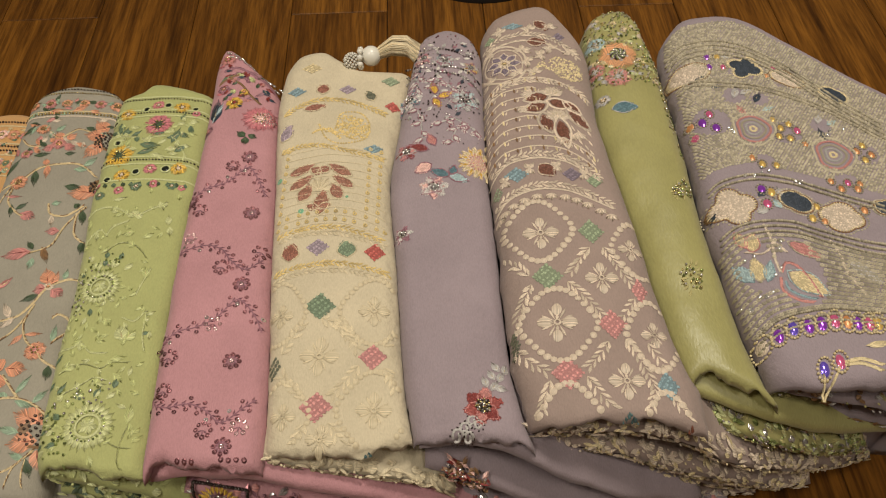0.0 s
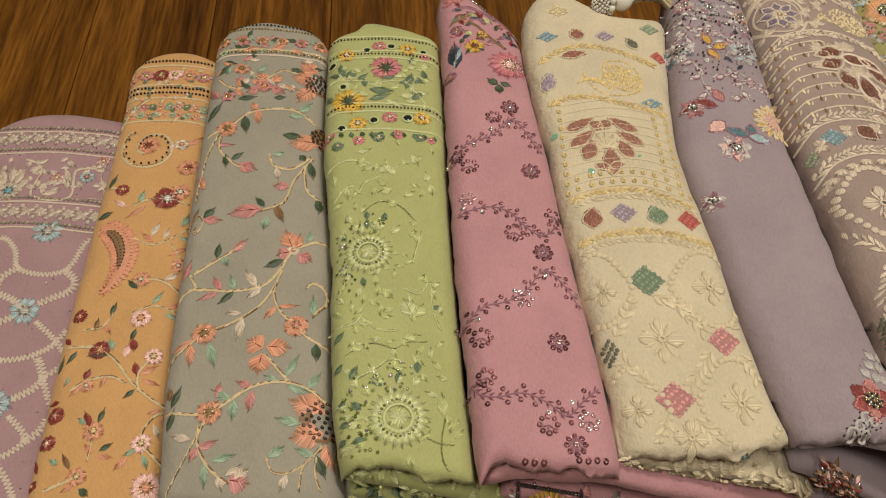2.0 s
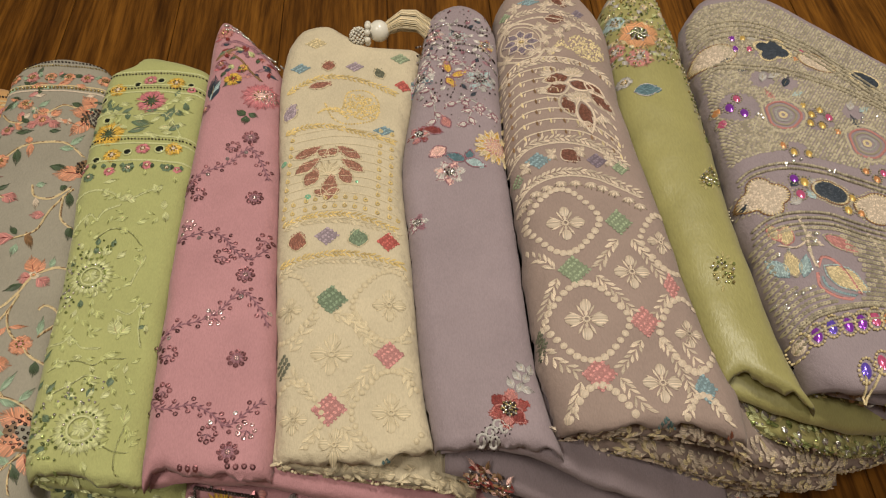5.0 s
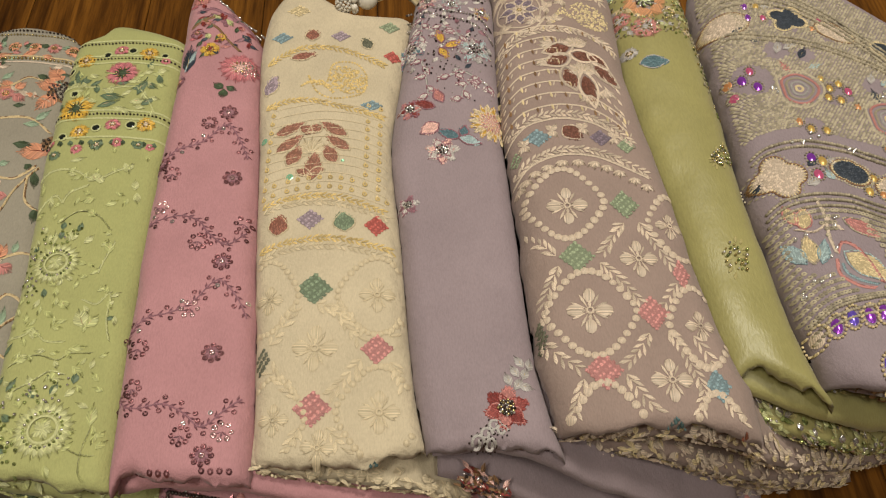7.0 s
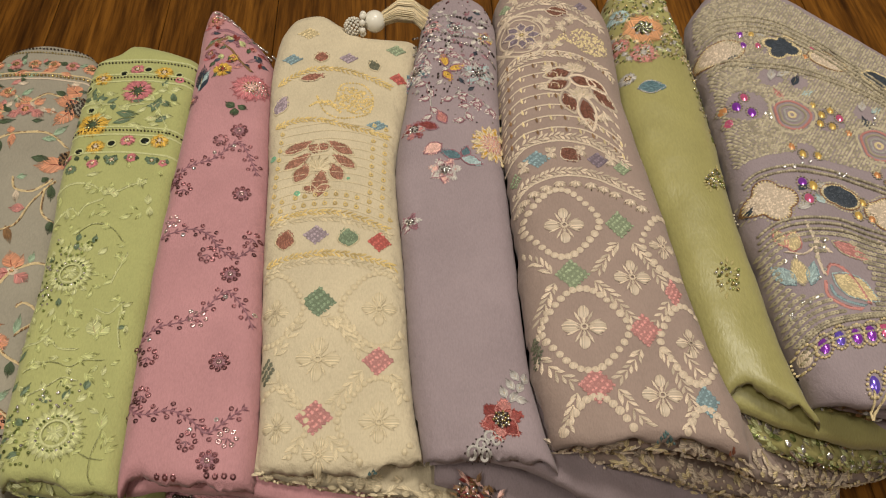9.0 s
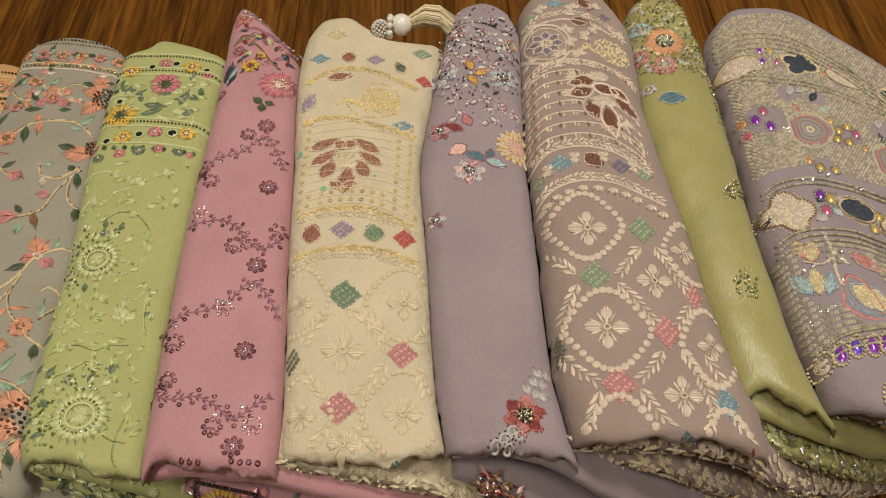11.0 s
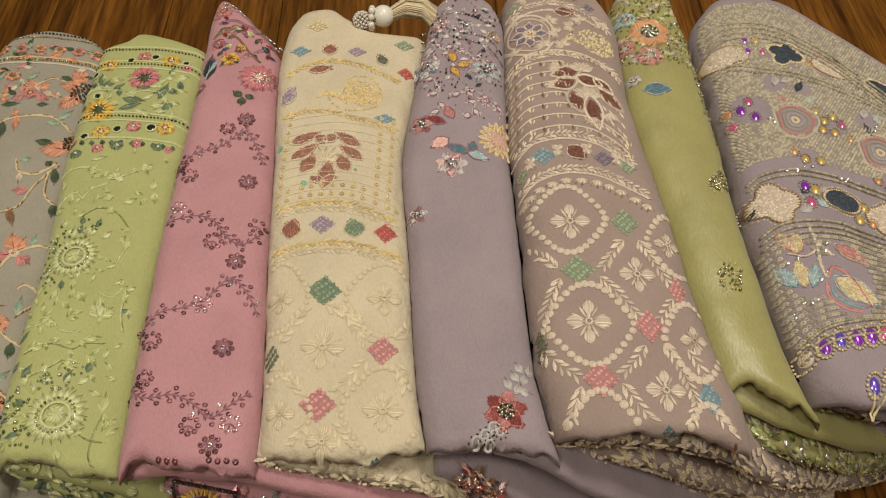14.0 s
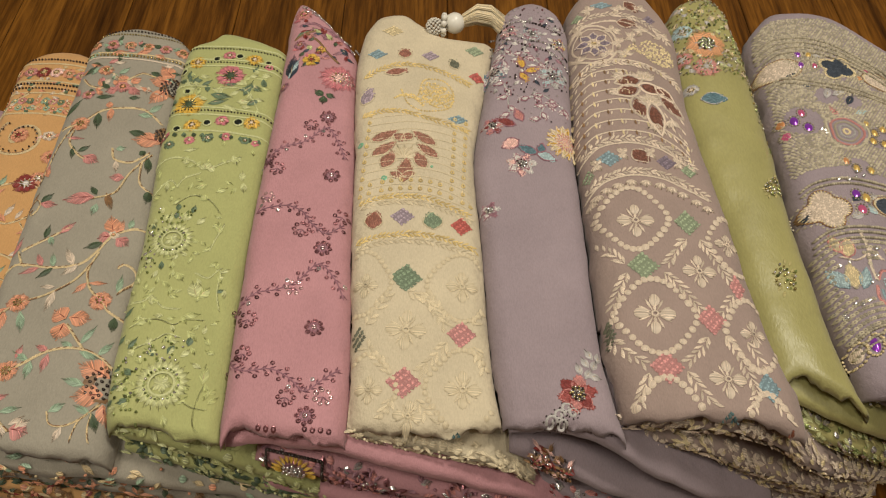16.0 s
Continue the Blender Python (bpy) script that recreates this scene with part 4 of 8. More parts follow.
cords(PEACH, [
    (0.0020, "gold", [(-0.548, 0.243), (-0.537, 0.248), (-0.526, 0.253)]),
    (0.0010, "gold", [(-0.540, 0.502), (-0.524, 0.510), (-0.510, 0.512), (-0.491, 0.506)]),
    (0.0010, "gold", [(-0.576, 0.522), (-0.566, 0.524), (-0.552, 0.520)]),
])
flowers(GREY, [
    (-0.456, 0.560, 0.0090, "coral", "brown", 6),
    (-0.443, 0.348, 0.0090, "coral", "brown", 7),
    (-0.375, 0.356, 0.0090, "coral", "rose", 6),
    (-0.429, 0.284, 0.0095, "coral", "brown", 8),
    (-0.429, 0.616, 0.0080, "rose", "coral", 5),
    (-0.453, 0.639, 0.0075, "coral", "brown", 6),
    (-0.461, 0.602, 0.0065, "rose", "brown", 5),
    (-0.384, 0.426, 0.0050, "cream_thread", "coral", 5),
])
leaves(GREY, [
    (-0.385, 0.429, 0.0162, 0.0100, 112, "coral"),
    (-0.386, 0.424, 0.0095, 0.0100, -162, "rose"),
    (-0.380, 0.422, 0.0112, 0.0090, -27, "rose"),
    (-0.382, 0.427, 0.0141, 0.0060, 82, "coral"),
    (-0.398, 0.336, 0.0117, 0.0120, 149, "coral"),
    (-0.395, 0.337, 0.0150, 0.0110, 0, "coral"),
    (-0.398, 0.331, 0.0140, 0.0120, -94, "coral"),
    (-0.414, 0.467, 0.0233, 0.0100, -170, "rose"),
    (-0.440, 0.517, 0.0149, 0.0090, -20, "rose"),
    (-0.409, 0.236, 0.0122, 0.0110, -9, "rose"),
    (-0.406, 0.236, 0.0106, 0.0060, 41, "cream_thread"),
    (-0.349, 0.287, 0.0221, 0.0140, 162, "coral"),
    (-0.349, 0.271, 0.0194, 0.0140, -168, "coral"),
    (-0.347, 0.299, 0.0100, 0.0100, 84, "coral"),
    (-0.346, 0.262, 0.0149, 0.0080, -70, "coral"),
    (-0.357, 0.568, 0.0216, 0.0140, 167, "coral"),
    (-0.373, 0.547, 0.0221, 0.0140, -175, "coral"),
    (-0.371, 0.560, 0.0235, 0.0130, 168, "coral"),
])
leaves(GREY, [
    (-0.370, 0.541, 0.0220, 0.0120, -93, "coral"),
    (-0.381, 0.629, 0.0201, 0.0130, 174, "coral"),
    (-0.381, 0.637, 0.0198, 0.0110, 135, "coral"),
    (-0.383, 0.618, 0.0220, 0.0120, -120, "coral"),
    (-0.394, 0.494, 0.0110, 0.0070, -175, "rose"),
    (-0.427, 0.622, 0.0128, 0.0080, 129, "coral"),
    (-0.422, 0.615, 0.0130, 0.0080, -32, "rose"),
    (-0.434, 0.612, 0.0098, 0.0080, -156, "rose"),
    (-0.422, 0.622, 0.0106, 0.0070, 49, "coral"),
    (-0.426, 0.296, 0.0100, 0.0040, 84, "rose"),
    (-0.459, 0.295, 0.0095, 0.0040, 108, "brown"),
    (-0.457, 0.289, 0.0136, 0.0040, 73, "green_dark"),
    (-0.457, 0.272, 0.0132, 0.0040, 81, "green_dark"),
    (-0.415, 0.294, 0.0148, 0.0040, 152, "green_pale"),
    (-0.413, 0.294, 0.0130, 0.0050, -90, "green_pale"),
    (-0.402, 0.304, 0.0108, 0.0040, 158, "rose"),
    (-0.401, 0.301, 0.0140, 0.0050, -94, "rose"),
    (-0.384, 0.309, 0.0098, 0.0040, 156, "green_pale"),
])
leaves(GREY, [
    (-0.379, 0.313, 0.0166, 0.0040, 65, "green_pale"),
    (-0.377, 0.306, 0.0155, 0.0050, -15, "green_pale"),
    (-0.362, 0.304, 0.0139, 0.0040, 60, "green_pale"),
    (-0.365, 0.277, 0.0153, 0.0050, 169, "green_pale"),
    (-0.439, 0.264, 0.0124, 0.0040, 166, "cream_thread"),
    (-0.433, 0.257, 0.0125, 0.0040, 29, "rose"),
    (-0.433, 0.259, 0.0098, 0.0040, -114, "rose"),
    (-0.427, 0.247, 0.0141, 0.0040, -82, "green_pale"),
    (-0.422, 0.249, 0.0136, 0.0040, 17, "green_pale"),
    (-0.416, 0.239, 0.0095, 0.0040, -72, "cream_thread"),
    (-0.411, 0.239, 0.0106, 0.0030, 41, "cream_thread"),
    (-0.384, 0.252, 0.0106, 0.0050, 41, "green_pale"),
    (-0.353, 0.253, 0.0130, 0.0040, 157, "green_pale"),
    (-0.352, 0.254, 0.0143, 0.0050, -65, "green_dark"),
    (-0.371, 0.240, 0.0104, 0.0040, -107, "cream_thread"),
    (-0.448, 0.343, 0.0175, 0.0040, -149, "coral"),
    (-0.451, 0.339, 0.0160, 0.0050, -86, "coral"),
    (-0.438, 0.340, 0.0180, 0.0050, -71, "green_pale"),
])
leaves(GREY, [
    (-0.416, 0.362, 0.0171, 0.0050, -97, "cream_thread"),
    (-0.418, 0.366, 0.0100, 0.0030, 180, "cream_thread"),
    (-0.390, 0.373, 0.0130, 0.0030, 4, "coral"),
    (-0.392, 0.373, 0.0122, 0.0040, -125, "coral"),
    (-0.363, 0.365, 0.0160, 0.0040, 94, "green_pale"),
    (-0.363, 0.370, 0.0133, 0.0040, -13, "green_pale"),
    (-0.364, 0.342, 0.0155, 0.0040, 15, "green_pale"),
    (-0.359, 0.341, 0.0120, 0.0050, -85, "green_dark"),
    (-0.436, 0.387, 0.0130, 0.0040, 122, "rose"),
    (-0.438, 0.385, 0.0143, 0.0040, -155, "rose"),
    (-0.426, 0.387, 0.0126, 0.0040, 108, "green_pale"),
    (-0.426, 0.386, 0.0135, 0.0040, -132, "green_dark"),
    (-0.409, 0.390, 0.0166, 0.0050, 123, "cream_thread"),
    (-0.405, 0.391, 0.0135, 0.0050, -132, "cream_thread"),
    (-0.432, 0.423, 0.0142, 0.0050, 51, "rose"),
    (-0.440, 0.420, 0.0103, 0.0040, -61, "green_pale"),
    (-0.444, 0.418, 0.0120, 0.0040, 90, "green_dark"),
    (-0.372, 0.435, 0.0100, 0.0040, 90, "green_pale"),
])
leaves(GREY, [
    (-0.368, 0.436, 0.0125, 0.0040, -29, "green_pale"),
    (-0.391, 0.416, 0.0134, 0.0050, -153, "green_dark"),
    (-0.353, 0.428, 0.0104, 0.0040, 107, "rose"),
    (-0.409, 0.459, 0.0110, 0.0050, -95, "green_pale"),
    (-0.412, 0.470, 0.0106, 0.0040, 131, "green_dark"),
    (-0.404, 0.473, 0.0179, 0.0050, -63, "brown"),
    (-0.368, 0.490, 0.0072, 0.0040, 56, "green_pale"),
    (-0.368, 0.484, 0.0140, 0.0050, -86, "green_dark"),
    (-0.407, 0.514, 0.0124, 0.0040, -76, "cream_thread"),
    (-0.411, 0.529, 0.0076, 0.0050, 23, "green_pale"),
    (-0.378, 0.522, 0.0153, 0.0050, -79, "green_dark"),
    (-0.388, 0.530, 0.0064, 0.0050, -39, "green_dark"),
    (-0.433, 0.584, 0.0085, 0.0050, 111, "coral"),
    (-0.431, 0.584, 0.0161, 0.0050, -83, "coral"),
    (-0.442, 0.575, 0.0173, 0.0060, -80, "green_dark"),
    (-0.402, 0.578, 0.0140, 0.0050, 4, "green_pale"),
    (-0.393, 0.582, 0.0150, 0.0050, 53, "green_pale"),
    (-0.447, 0.523, 0.0106, 0.0040, 41, "green_dark"),
])
leaves(GREY, [
    (-0.453, 0.529, 0.0132, 0.0040, -81, "green_dark"),
    (-0.463, 0.540, 0.0140, 0.0030, 0, "rose"),
    (-0.465, 0.489, 0.0161, 0.0050, 120, "coral"),
    (-0.472, 0.509, 0.0155, 0.0030, -75, "rose"),
    (-0.476, 0.572, 0.0201, 0.0050, 63, "green_dark"),
    (-0.405, 0.554, 0.0161, 0.0060, -7, "green_dark"),
    (-0.474, 0.632, 0.0144, 0.0050, 56, "green_dark"),
    (-0.451, 0.598, 0.0143, 0.0050, 12, "green_dark"),
    (-0.418, 0.601, 0.0091, 0.0040, 6, "green_dark"),
    (-0.438, 0.635, 0.0114, 0.0050, 52, "green_pale"),
    (-0.406, 0.642, 0.0104, 0.0050, -17, "green_dark"),
    (-0.470, 0.600, 0.0158, 0.0050, 125, "rose"),
    (-0.461, 0.458, 0.0114, 0.0050, 52, "green_dark"),
    (-0.461, 0.456, 0.0130, 0.0060, 0, "rose"),
    (-0.471, 0.455, 0.0117, 0.0030, 70, "brown"),
    (-0.469, 0.399, 0.0155, 0.0050, 75, "rose"),
    (-0.456, 0.664, 0.0162, 0.0060, 22, "coral"),
    (-0.428, 0.667, 0.0150, 0.0060, 37, "coral"),
])
leaves(GREY, [
    (-0.408, 0.669, 0.0104, 0.0050, -17, "coral"),
    (-0.478, 0.658, 0.0127, 0.0050, 45, "green_pale"),
    (-0.440, 0.662, 0.0086, 0.0040, 36, "green_pale"),
])
cords(GREY, [
    (0.0020, "gold", [(-0.462, 0.285), (-0.441, 0.283), (-0.429, 0.284), (-0.418, 0.292), (-0.402, 0.304), (-0.381, 0.309), (-0.362, 0.304), (-0.346, 0.293)]),
    (0.0010, "gold", [(-0.429, 0.284), (-0.438, 0.259), (-0.445, 0.241), (-0.450, 0.227)]),
    (0.0020, "gold", [(-0.435, 0.275), (-0.433, 0.259), (-0.423, 0.244), (-0.410, 0.234)]),
    (0.0020, "gold", [(-0.394, 0.394), (-0.404, 0.374), (-0.423, 0.358), (-0.443, 0.348), (-0.454, 0.337), (-0.467, 0.324)]),
    (0.0020, "gold", [(-0.391, 0.406), (-0.395, 0.386), (-0.388, 0.368), (-0.375, 0.356), (-0.364, 0.345), (-0.347, 0.338)]),
])
cords(GREY, [
    (0.0020, "gold", [(-0.396, 0.331), (-0.385, 0.319), (-0.376, 0.309)]),
    (0.0020, "gold", [(-0.470, 0.378), (-0.459, 0.388), (-0.428, 0.386), (-0.405, 0.391), (-0.393, 0.406), (-0.384, 0.425), (-0.368, 0.435), (-0.353, 0.436)]),
    (0.0020, "gold", [(-0.460, 0.402), (-0.454, 0.407), (-0.440, 0.418), (-0.425, 0.429)]),
    (0.0020, "gold", [(-0.463, 0.402), (-0.456, 0.390), (-0.451, 0.386)]),
    (0.0020, "gold", [(-0.456, 0.560), (-0.440, 0.578), (-0.422, 0.585), (-0.398, 0.585), (-0.378, 0.570)]),
])
cords(GREY, [
    (0.0020, "gold", [(-0.460, 0.552), (-0.459, 0.534), (-0.447, 0.520), (-0.438, 0.514)]),
    (0.0020, "gold", [(-0.462, 0.555), (-0.470, 0.524), (-0.472, 0.480)]),
    (0.0020, "gold", [(-0.473, 0.551), (-0.465, 0.556), (-0.456, 0.560)]),
    (0.0020, "gold", [(-0.376, 0.528), (-0.390, 0.502), (-0.397, 0.476), (-0.414, 0.466)]),
    (0.0020, "gold", [(-0.415, 0.530), (-0.409, 0.516), (-0.393, 0.514), (-0.379, 0.528)]),
])
cords(GREY, [
    (0.0020, "gold", [(-0.383, 0.518), (-0.379, 0.492), (-0.368, 0.482), (-0.360, 0.482)]),
    (0.0010, "gold", [(-0.386, 0.252), (-0.381, 0.242), (-0.370, 0.241), (-0.358, 0.249), (-0.348, 0.262)]),
    (0.0010, "gold", [(-0.348, 0.260), (-0.360, 0.247), (-0.362, 0.230)]),
    (0.0010, "gold", [(-0.352, 0.254), (-0.352, 0.241), (-0.348, 0.230)]),
    (0.0020, "gold", [(-0.370, 0.390), (-0.366, 0.395), (-0.356, 0.391), (-0.354, 0.379), (-0.363, 0.365)]),
])
cords(GREY, [
    (0.0010, "gold", [(-0.466, 0.450), (-0.469, 0.447), (-0.466, 0.443), (-0.462, 0.447), (-0.461, 0.456), (-0.466, 0.461), (-0.471, 0.455), (-0.474, 0.444)]),
    (0.0010, "gold", [(-0.445, 0.635), (-0.430, 0.625), (-0.414, 0.638), (-0.401, 0.635)]),
    (0.0020, "gold", [(-0.473, 0.625), (-0.463, 0.615), (-0.450, 0.612)]),
])
flowers(GREEN, [
    (-0.347, 0.578, 0.0155, "yellow", "green_dark", 12),
    (-0.314, 0.623, 0.0155, "pink_hot", "green_dark", 12),
    (-0.352, 0.641, 0.0085, "yellow", "cream_thread", 6),
    (-0.294, 0.651, 0.0085, "yellow", "cream_thread", 6),
    (-0.337, 0.550, 0.0080, "yellow", "cream_thread", 6),
    (-0.280, 0.559, 0.0080, "yellow", "cream_thread", 6),
    (-0.309, 0.558, 0.0065, "pink_hot", "cream_thread", 6),
    (-0.362, 0.537, 0.0055, "pink_hot", "cream_thread", 5),
    (-0.321, 0.654, 0.0070, "pink_hot", "cream_thread", 6),
    (-0.277, 0.642, 0.0045, "pink_hot", "cream_thread", 5),
    (-0.353, 0.523, 0.0050, "green_deep", "cream_thread", 5),
    (-0.335, 0.530, 0.0050, "pink_hot", "cream_thread", 5),
    (-0.318, 0.534, 0.0055, "green_deep", "cream_thread", 5),
    (-0.301, 0.537, 0.0050, "pink_hot", "cream_thread", 5),
    (-0.282, 0.535, 0.0050, "green_deep", "cream_thread", 5),
    (-0.272, 0.533, 0.0040, "pink_hot", "cream_thread", 5),
])
leaves(GREEN, [
    (-0.328, 0.594, 0.0211, 0.0080, -5, "green_deep"),
    (-0.328, 0.580, 0.0197, 0.0060, 24, "green_deep"),
    (-0.354, 0.609, 0.0164, 0.0050, 142, "green_deep"),
    (-0.295, 0.596, 0.0226, 0.0060, 77, "green_deep"),
    (-0.290, 0.611, 0.0134, 0.0060, -27, "green_deep"),
    (-0.289, 0.583, 0.0149, 0.0060, 48, "green_deep"),
    (-0.300, 0.586, 0.0146, 0.0060, 16, "green_leaf"),
    (-0.280, 0.623, 0.0146, 0.0050, -74, "green_deep"),
    (-0.340, 0.607, 0.0120, 0.0040, 42, "green_deep"),
    (-0.307, 0.578, 0.0121, 0.0050, -24, "green_leaf"),
    (-0.328, 0.500, 0.0076, 0.0040, 157, "green_leaf"),
    (-0.309, 0.494, 0.0092, 0.0090, 131, "green_leaf"),
    (-0.309, 0.494, 0.0076, 0.0080, 23, "green_leaf"),
    (-0.353, 0.481, 0.0133, 0.0050, 103, "green_tone"),
    (-0.305, 0.474, 0.0114, 0.0060, -165, "green_tone"),
    (-0.353, 0.458, 0.0085, 0.0060, 21, "green_tone"),
    (-0.301, 0.456, 0.0100, 0.0060, 143, "green_tone"),
    (-0.275, 0.485, 0.0112, 0.0050, 100, "green_leaf"),
])
leaves(GREEN, [
    (-0.273, 0.482, 0.0112, 0.0050, -80, "green_leaf"),
    (-0.343, 0.477, 0.0132, 0.0040, -81, "green_leaf"),
    (-0.360, 0.436, 0.0104, 0.0040, 17, "green_leaf"),
    (-0.282, 0.421, 0.0126, 0.0060, 108, "green_tone"),
    (-0.309, 0.376, 0.0106, 0.0060, -49, "green_tone"),
    (-0.339, 0.364, 0.0100, 0.0040, 127, "green_leaf"),
    (-0.287, 0.353, 0.0166, 0.0100, 115, "green_leaf"),
    (-0.285, 0.353, 0.0125, 0.0080, 61, "green_tone"),
    (-0.322, 0.343, 0.0108, 0.0040, 112, "green_leaf"),
    (-0.344, 0.332, 0.0106, 0.0040, 49, "green_deep"),
    (-0.331, 0.324, 0.0112, 0.0050, 27, "green_tone"),
    (-0.293, 0.334, 0.0124, 0.0050, 14, "green_tone"),
    (-0.287, 0.320, 0.0120, 0.0050, -42, "green_tone"),
    (-0.342, 0.308, 0.0078, 0.0040, 50, "green_deep"),
    (-0.331, 0.302, 0.0112, 0.0040, 63, "green_deep"),
    (-0.311, 0.296, 0.0073, 0.0050, 74, "green_leaf"),
    (-0.297, 0.298, 0.0082, 0.0040, 76, "green_leaf"),
    (-0.300, 0.310, 0.0090, 0.0030, 0, "green_leaf"),
])
leaves(GREEN, [
    (-0.265, 0.275, 0.0170, 0.0060, 93, "green_tone"),
    (-0.338, 0.280, 0.0078, 0.0040, 50, "green_deep"),
    (-0.336, 0.267, 0.0073, 0.0040, 16, "green_deep"),
    (-0.331, 0.257, 0.0058, 0.0040, -149, "green_deep"),
    (-0.344, 0.427, 0.0064, 0.0040, -51, "green_deep"),
    (-0.348, 0.412, 0.0071, 0.0040, -135, "green_deep"),
    (-0.316, 0.442, 0.0132, 0.0050, -99, "green_leaf"),
    (-0.328, 0.428, 0.0132, 0.0040, 99, "green_leaf"),
    (-0.304, 0.429, 0.0100, 0.0050, 53, "green_leaf"),
    (-0.320, 0.367, 0.0108, 0.0040, -34, "green_tone"),
    (-0.351, 0.374, 0.0098, 0.0030, 114, "green_deep"),
    (-0.272, 0.360, 0.0067, 0.0030, 27, "green_deep"),
    (-0.295, 0.467, 0.0108, 0.0050, 34, "green_tone"),
    (-0.337, 0.516, 0.0136, 0.0040, 17, "green_leaf"),
    (-0.289, 0.513, 0.0125, 0.0050, -61, "green_leaf"),
    (-0.348, 0.346, 0.0086, 0.0040, -126, "green_deep"),
])
dots(GREEN, [
    (-0.351, 0.544, 0.0035, "black_stone"),
    (-0.323, 0.554, 0.0035, "black_stone"),
    (-0.293, 0.558, 0.0040, "black_stone"),
    (-0.333, 0.648, 0.0035, "black_stone"),
    (-0.310, 0.654, 0.0035, "black_stone"),
    (-0.365, 0.630, 0.0035, "black_stone"),
    (-0.353, 0.597, 0.0035, "black_stone"),
    (-0.279, 0.649, 0.0030, "black_stone"),
])
cords(GREEN, [
    (0.0010, "green_leaf", [(-0.328, 0.601), (-0.305, 0.606), (-0.291, 0.600), (-0.277, 0.577)]),
    (0.0010, "green_leaf", [(-0.368, 0.604), (-0.352, 0.606), (-0.333, 0.604)]),
    (0.0010, "green_leaf", [(-0.362, 0.496), (-0.345, 0.506), (-0.328, 0.504), (-0.311, 0.494), (-0.294, 0.504), (-0.282, 0.511)]),
    (0.0010, "green_leaf", [(-0.332, 0.470), (-0.328, 0.481), (-0.315, 0.488)]),
    (0.0000, "green_leaf", [(-0.328, 0.449), (-0.316, 0.460), (-0.299, 0.456), (-0.287, 0.443)]),
])
cords(GREEN, [
    (0.0010, "green_leaf", [(-0.287, 0.401), (-0.284, 0.416), (-0.280, 0.431)]),
    (0.0010, "green_leaf", [(-0.353, 0.463), (-0.341, 0.478), (-0.332, 0.470)]),
    (0.0010, "green_leaf", [(-0.294, 0.377), (-0.282, 0.373), (-0.274, 0.383), (-0.272, 0.360), (-0.267, 0.343)]),
    (0.0010, "green_leaf", [(-0.350, 0.344), (-0.332, 0.345), (-0.324, 0.351), (-0.313, 0.341), (-0.299, 0.340)]),
    (0.0000, "green_leaf", [(-0.335, 0.320), (-0.317, 0.329), (-0.299, 0.325), (-0.292, 0.330), (-0.277, 0.331)]),
])
cords(GREEN, [
    (0.0000, "green_leaf", [(-0.284, 0.264), (-0.278, 0.259), (-0.268, 0.254), (-0.258, 0.253)]),
    (0.0000, "green_leaf", [(-0.264, 0.274), (-0.267, 0.256), (-0.266, 0.242), (-0.262, 0.236)]),
    (0.0010, "green_leaf", [(-0.291, 0.314), (-0.303, 0.317), (-0.314, 0.309), (-0.328, 0.301)]),
])
flowers(PINK, [
    (-0.200, 0.616, 0.0180, "pink_hot", "pink_pale", 14),
    (-0.231, 0.640, 0.0090, "yellow", "red_dark", 6),
    (-0.223, 0.657, 0.0055, "yellow", "coral", 5),
    (-0.250, 0.713, 0.0095, "rose", "pink_hot", 7),
    (-0.247, 0.664, 0.0065, "plum", "rose", 6),
    (-0.255, 0.603, 0.0055, "plum", "rose", 5),
    (-0.182, 0.573, 0.0050, "plum", "rose", 5),
    (-0.184, 0.603, 0.0075, "rose", "pink_pale", 7),
])
leaves(PINK, [
    (-0.249, 0.613, 0.0330, 0.0110, 92, "navy"),
    (-0.251, 0.613, 0.0298, 0.0050, 76, "blue_pale"),
    (-0.212, 0.589, 0.0114, 0.0070, 142, "green_dark"),
    (-0.211, 0.588, 0.0110, 0.0070, -90, "green_dark"),
    (-0.209, 0.592, 0.0098, 0.0060, -24, "green_dark"),
    (-0.234, 0.656, 0.0089, 0.0050, 117, "green_leaf"),
    (-0.228, 0.659, 0.0117, 0.0050, -59, "green_dark"),
    (-0.252, 0.676, 0.0170, 0.0050, 40, "green_deep"),
    (-0.221, 0.682, 0.0128, 0.0050, -51, "green_leaf"),
    (-0.227, 0.683, 0.0128, 0.0040, 141, "green_leaf"),
    (-0.203, 0.660, 0.0120, 0.0060, -42, "navy"),
    (-0.193, 0.648, 0.0179, 0.0060, -63, "navy"),
    (-0.216, 0.685, 0.0128, 0.0050, -39, "plum"),
])
cords(PINK, [
    (0.0020, "brown", [(-0.244, 0.682), (-0.228, 0.670), (-0.217, 0.654), (-0.203, 0.638)]),
    (0.0020, "brown", [(-0.254, 0.672), (-0.241, 0.682), (-0.228, 0.688)]),
    (0.0030, "plum", [(-0.251, 0.692), (-0.238, 0.698), (-0.223, 0.691), (-0.206, 0.677), (-0.189, 0.661)]),
])
dots(CREAM, [
    (-0.167, 0.523, 0.0030, "sequin_mint"),
    (-0.141, 0.482, 0.0030, "sequin_mint"),
    (-0.098, 0.499, 0.0015, "sequin_mint"),
    (-0.115, 0.283, 0.0010, "sequin_white"),
])


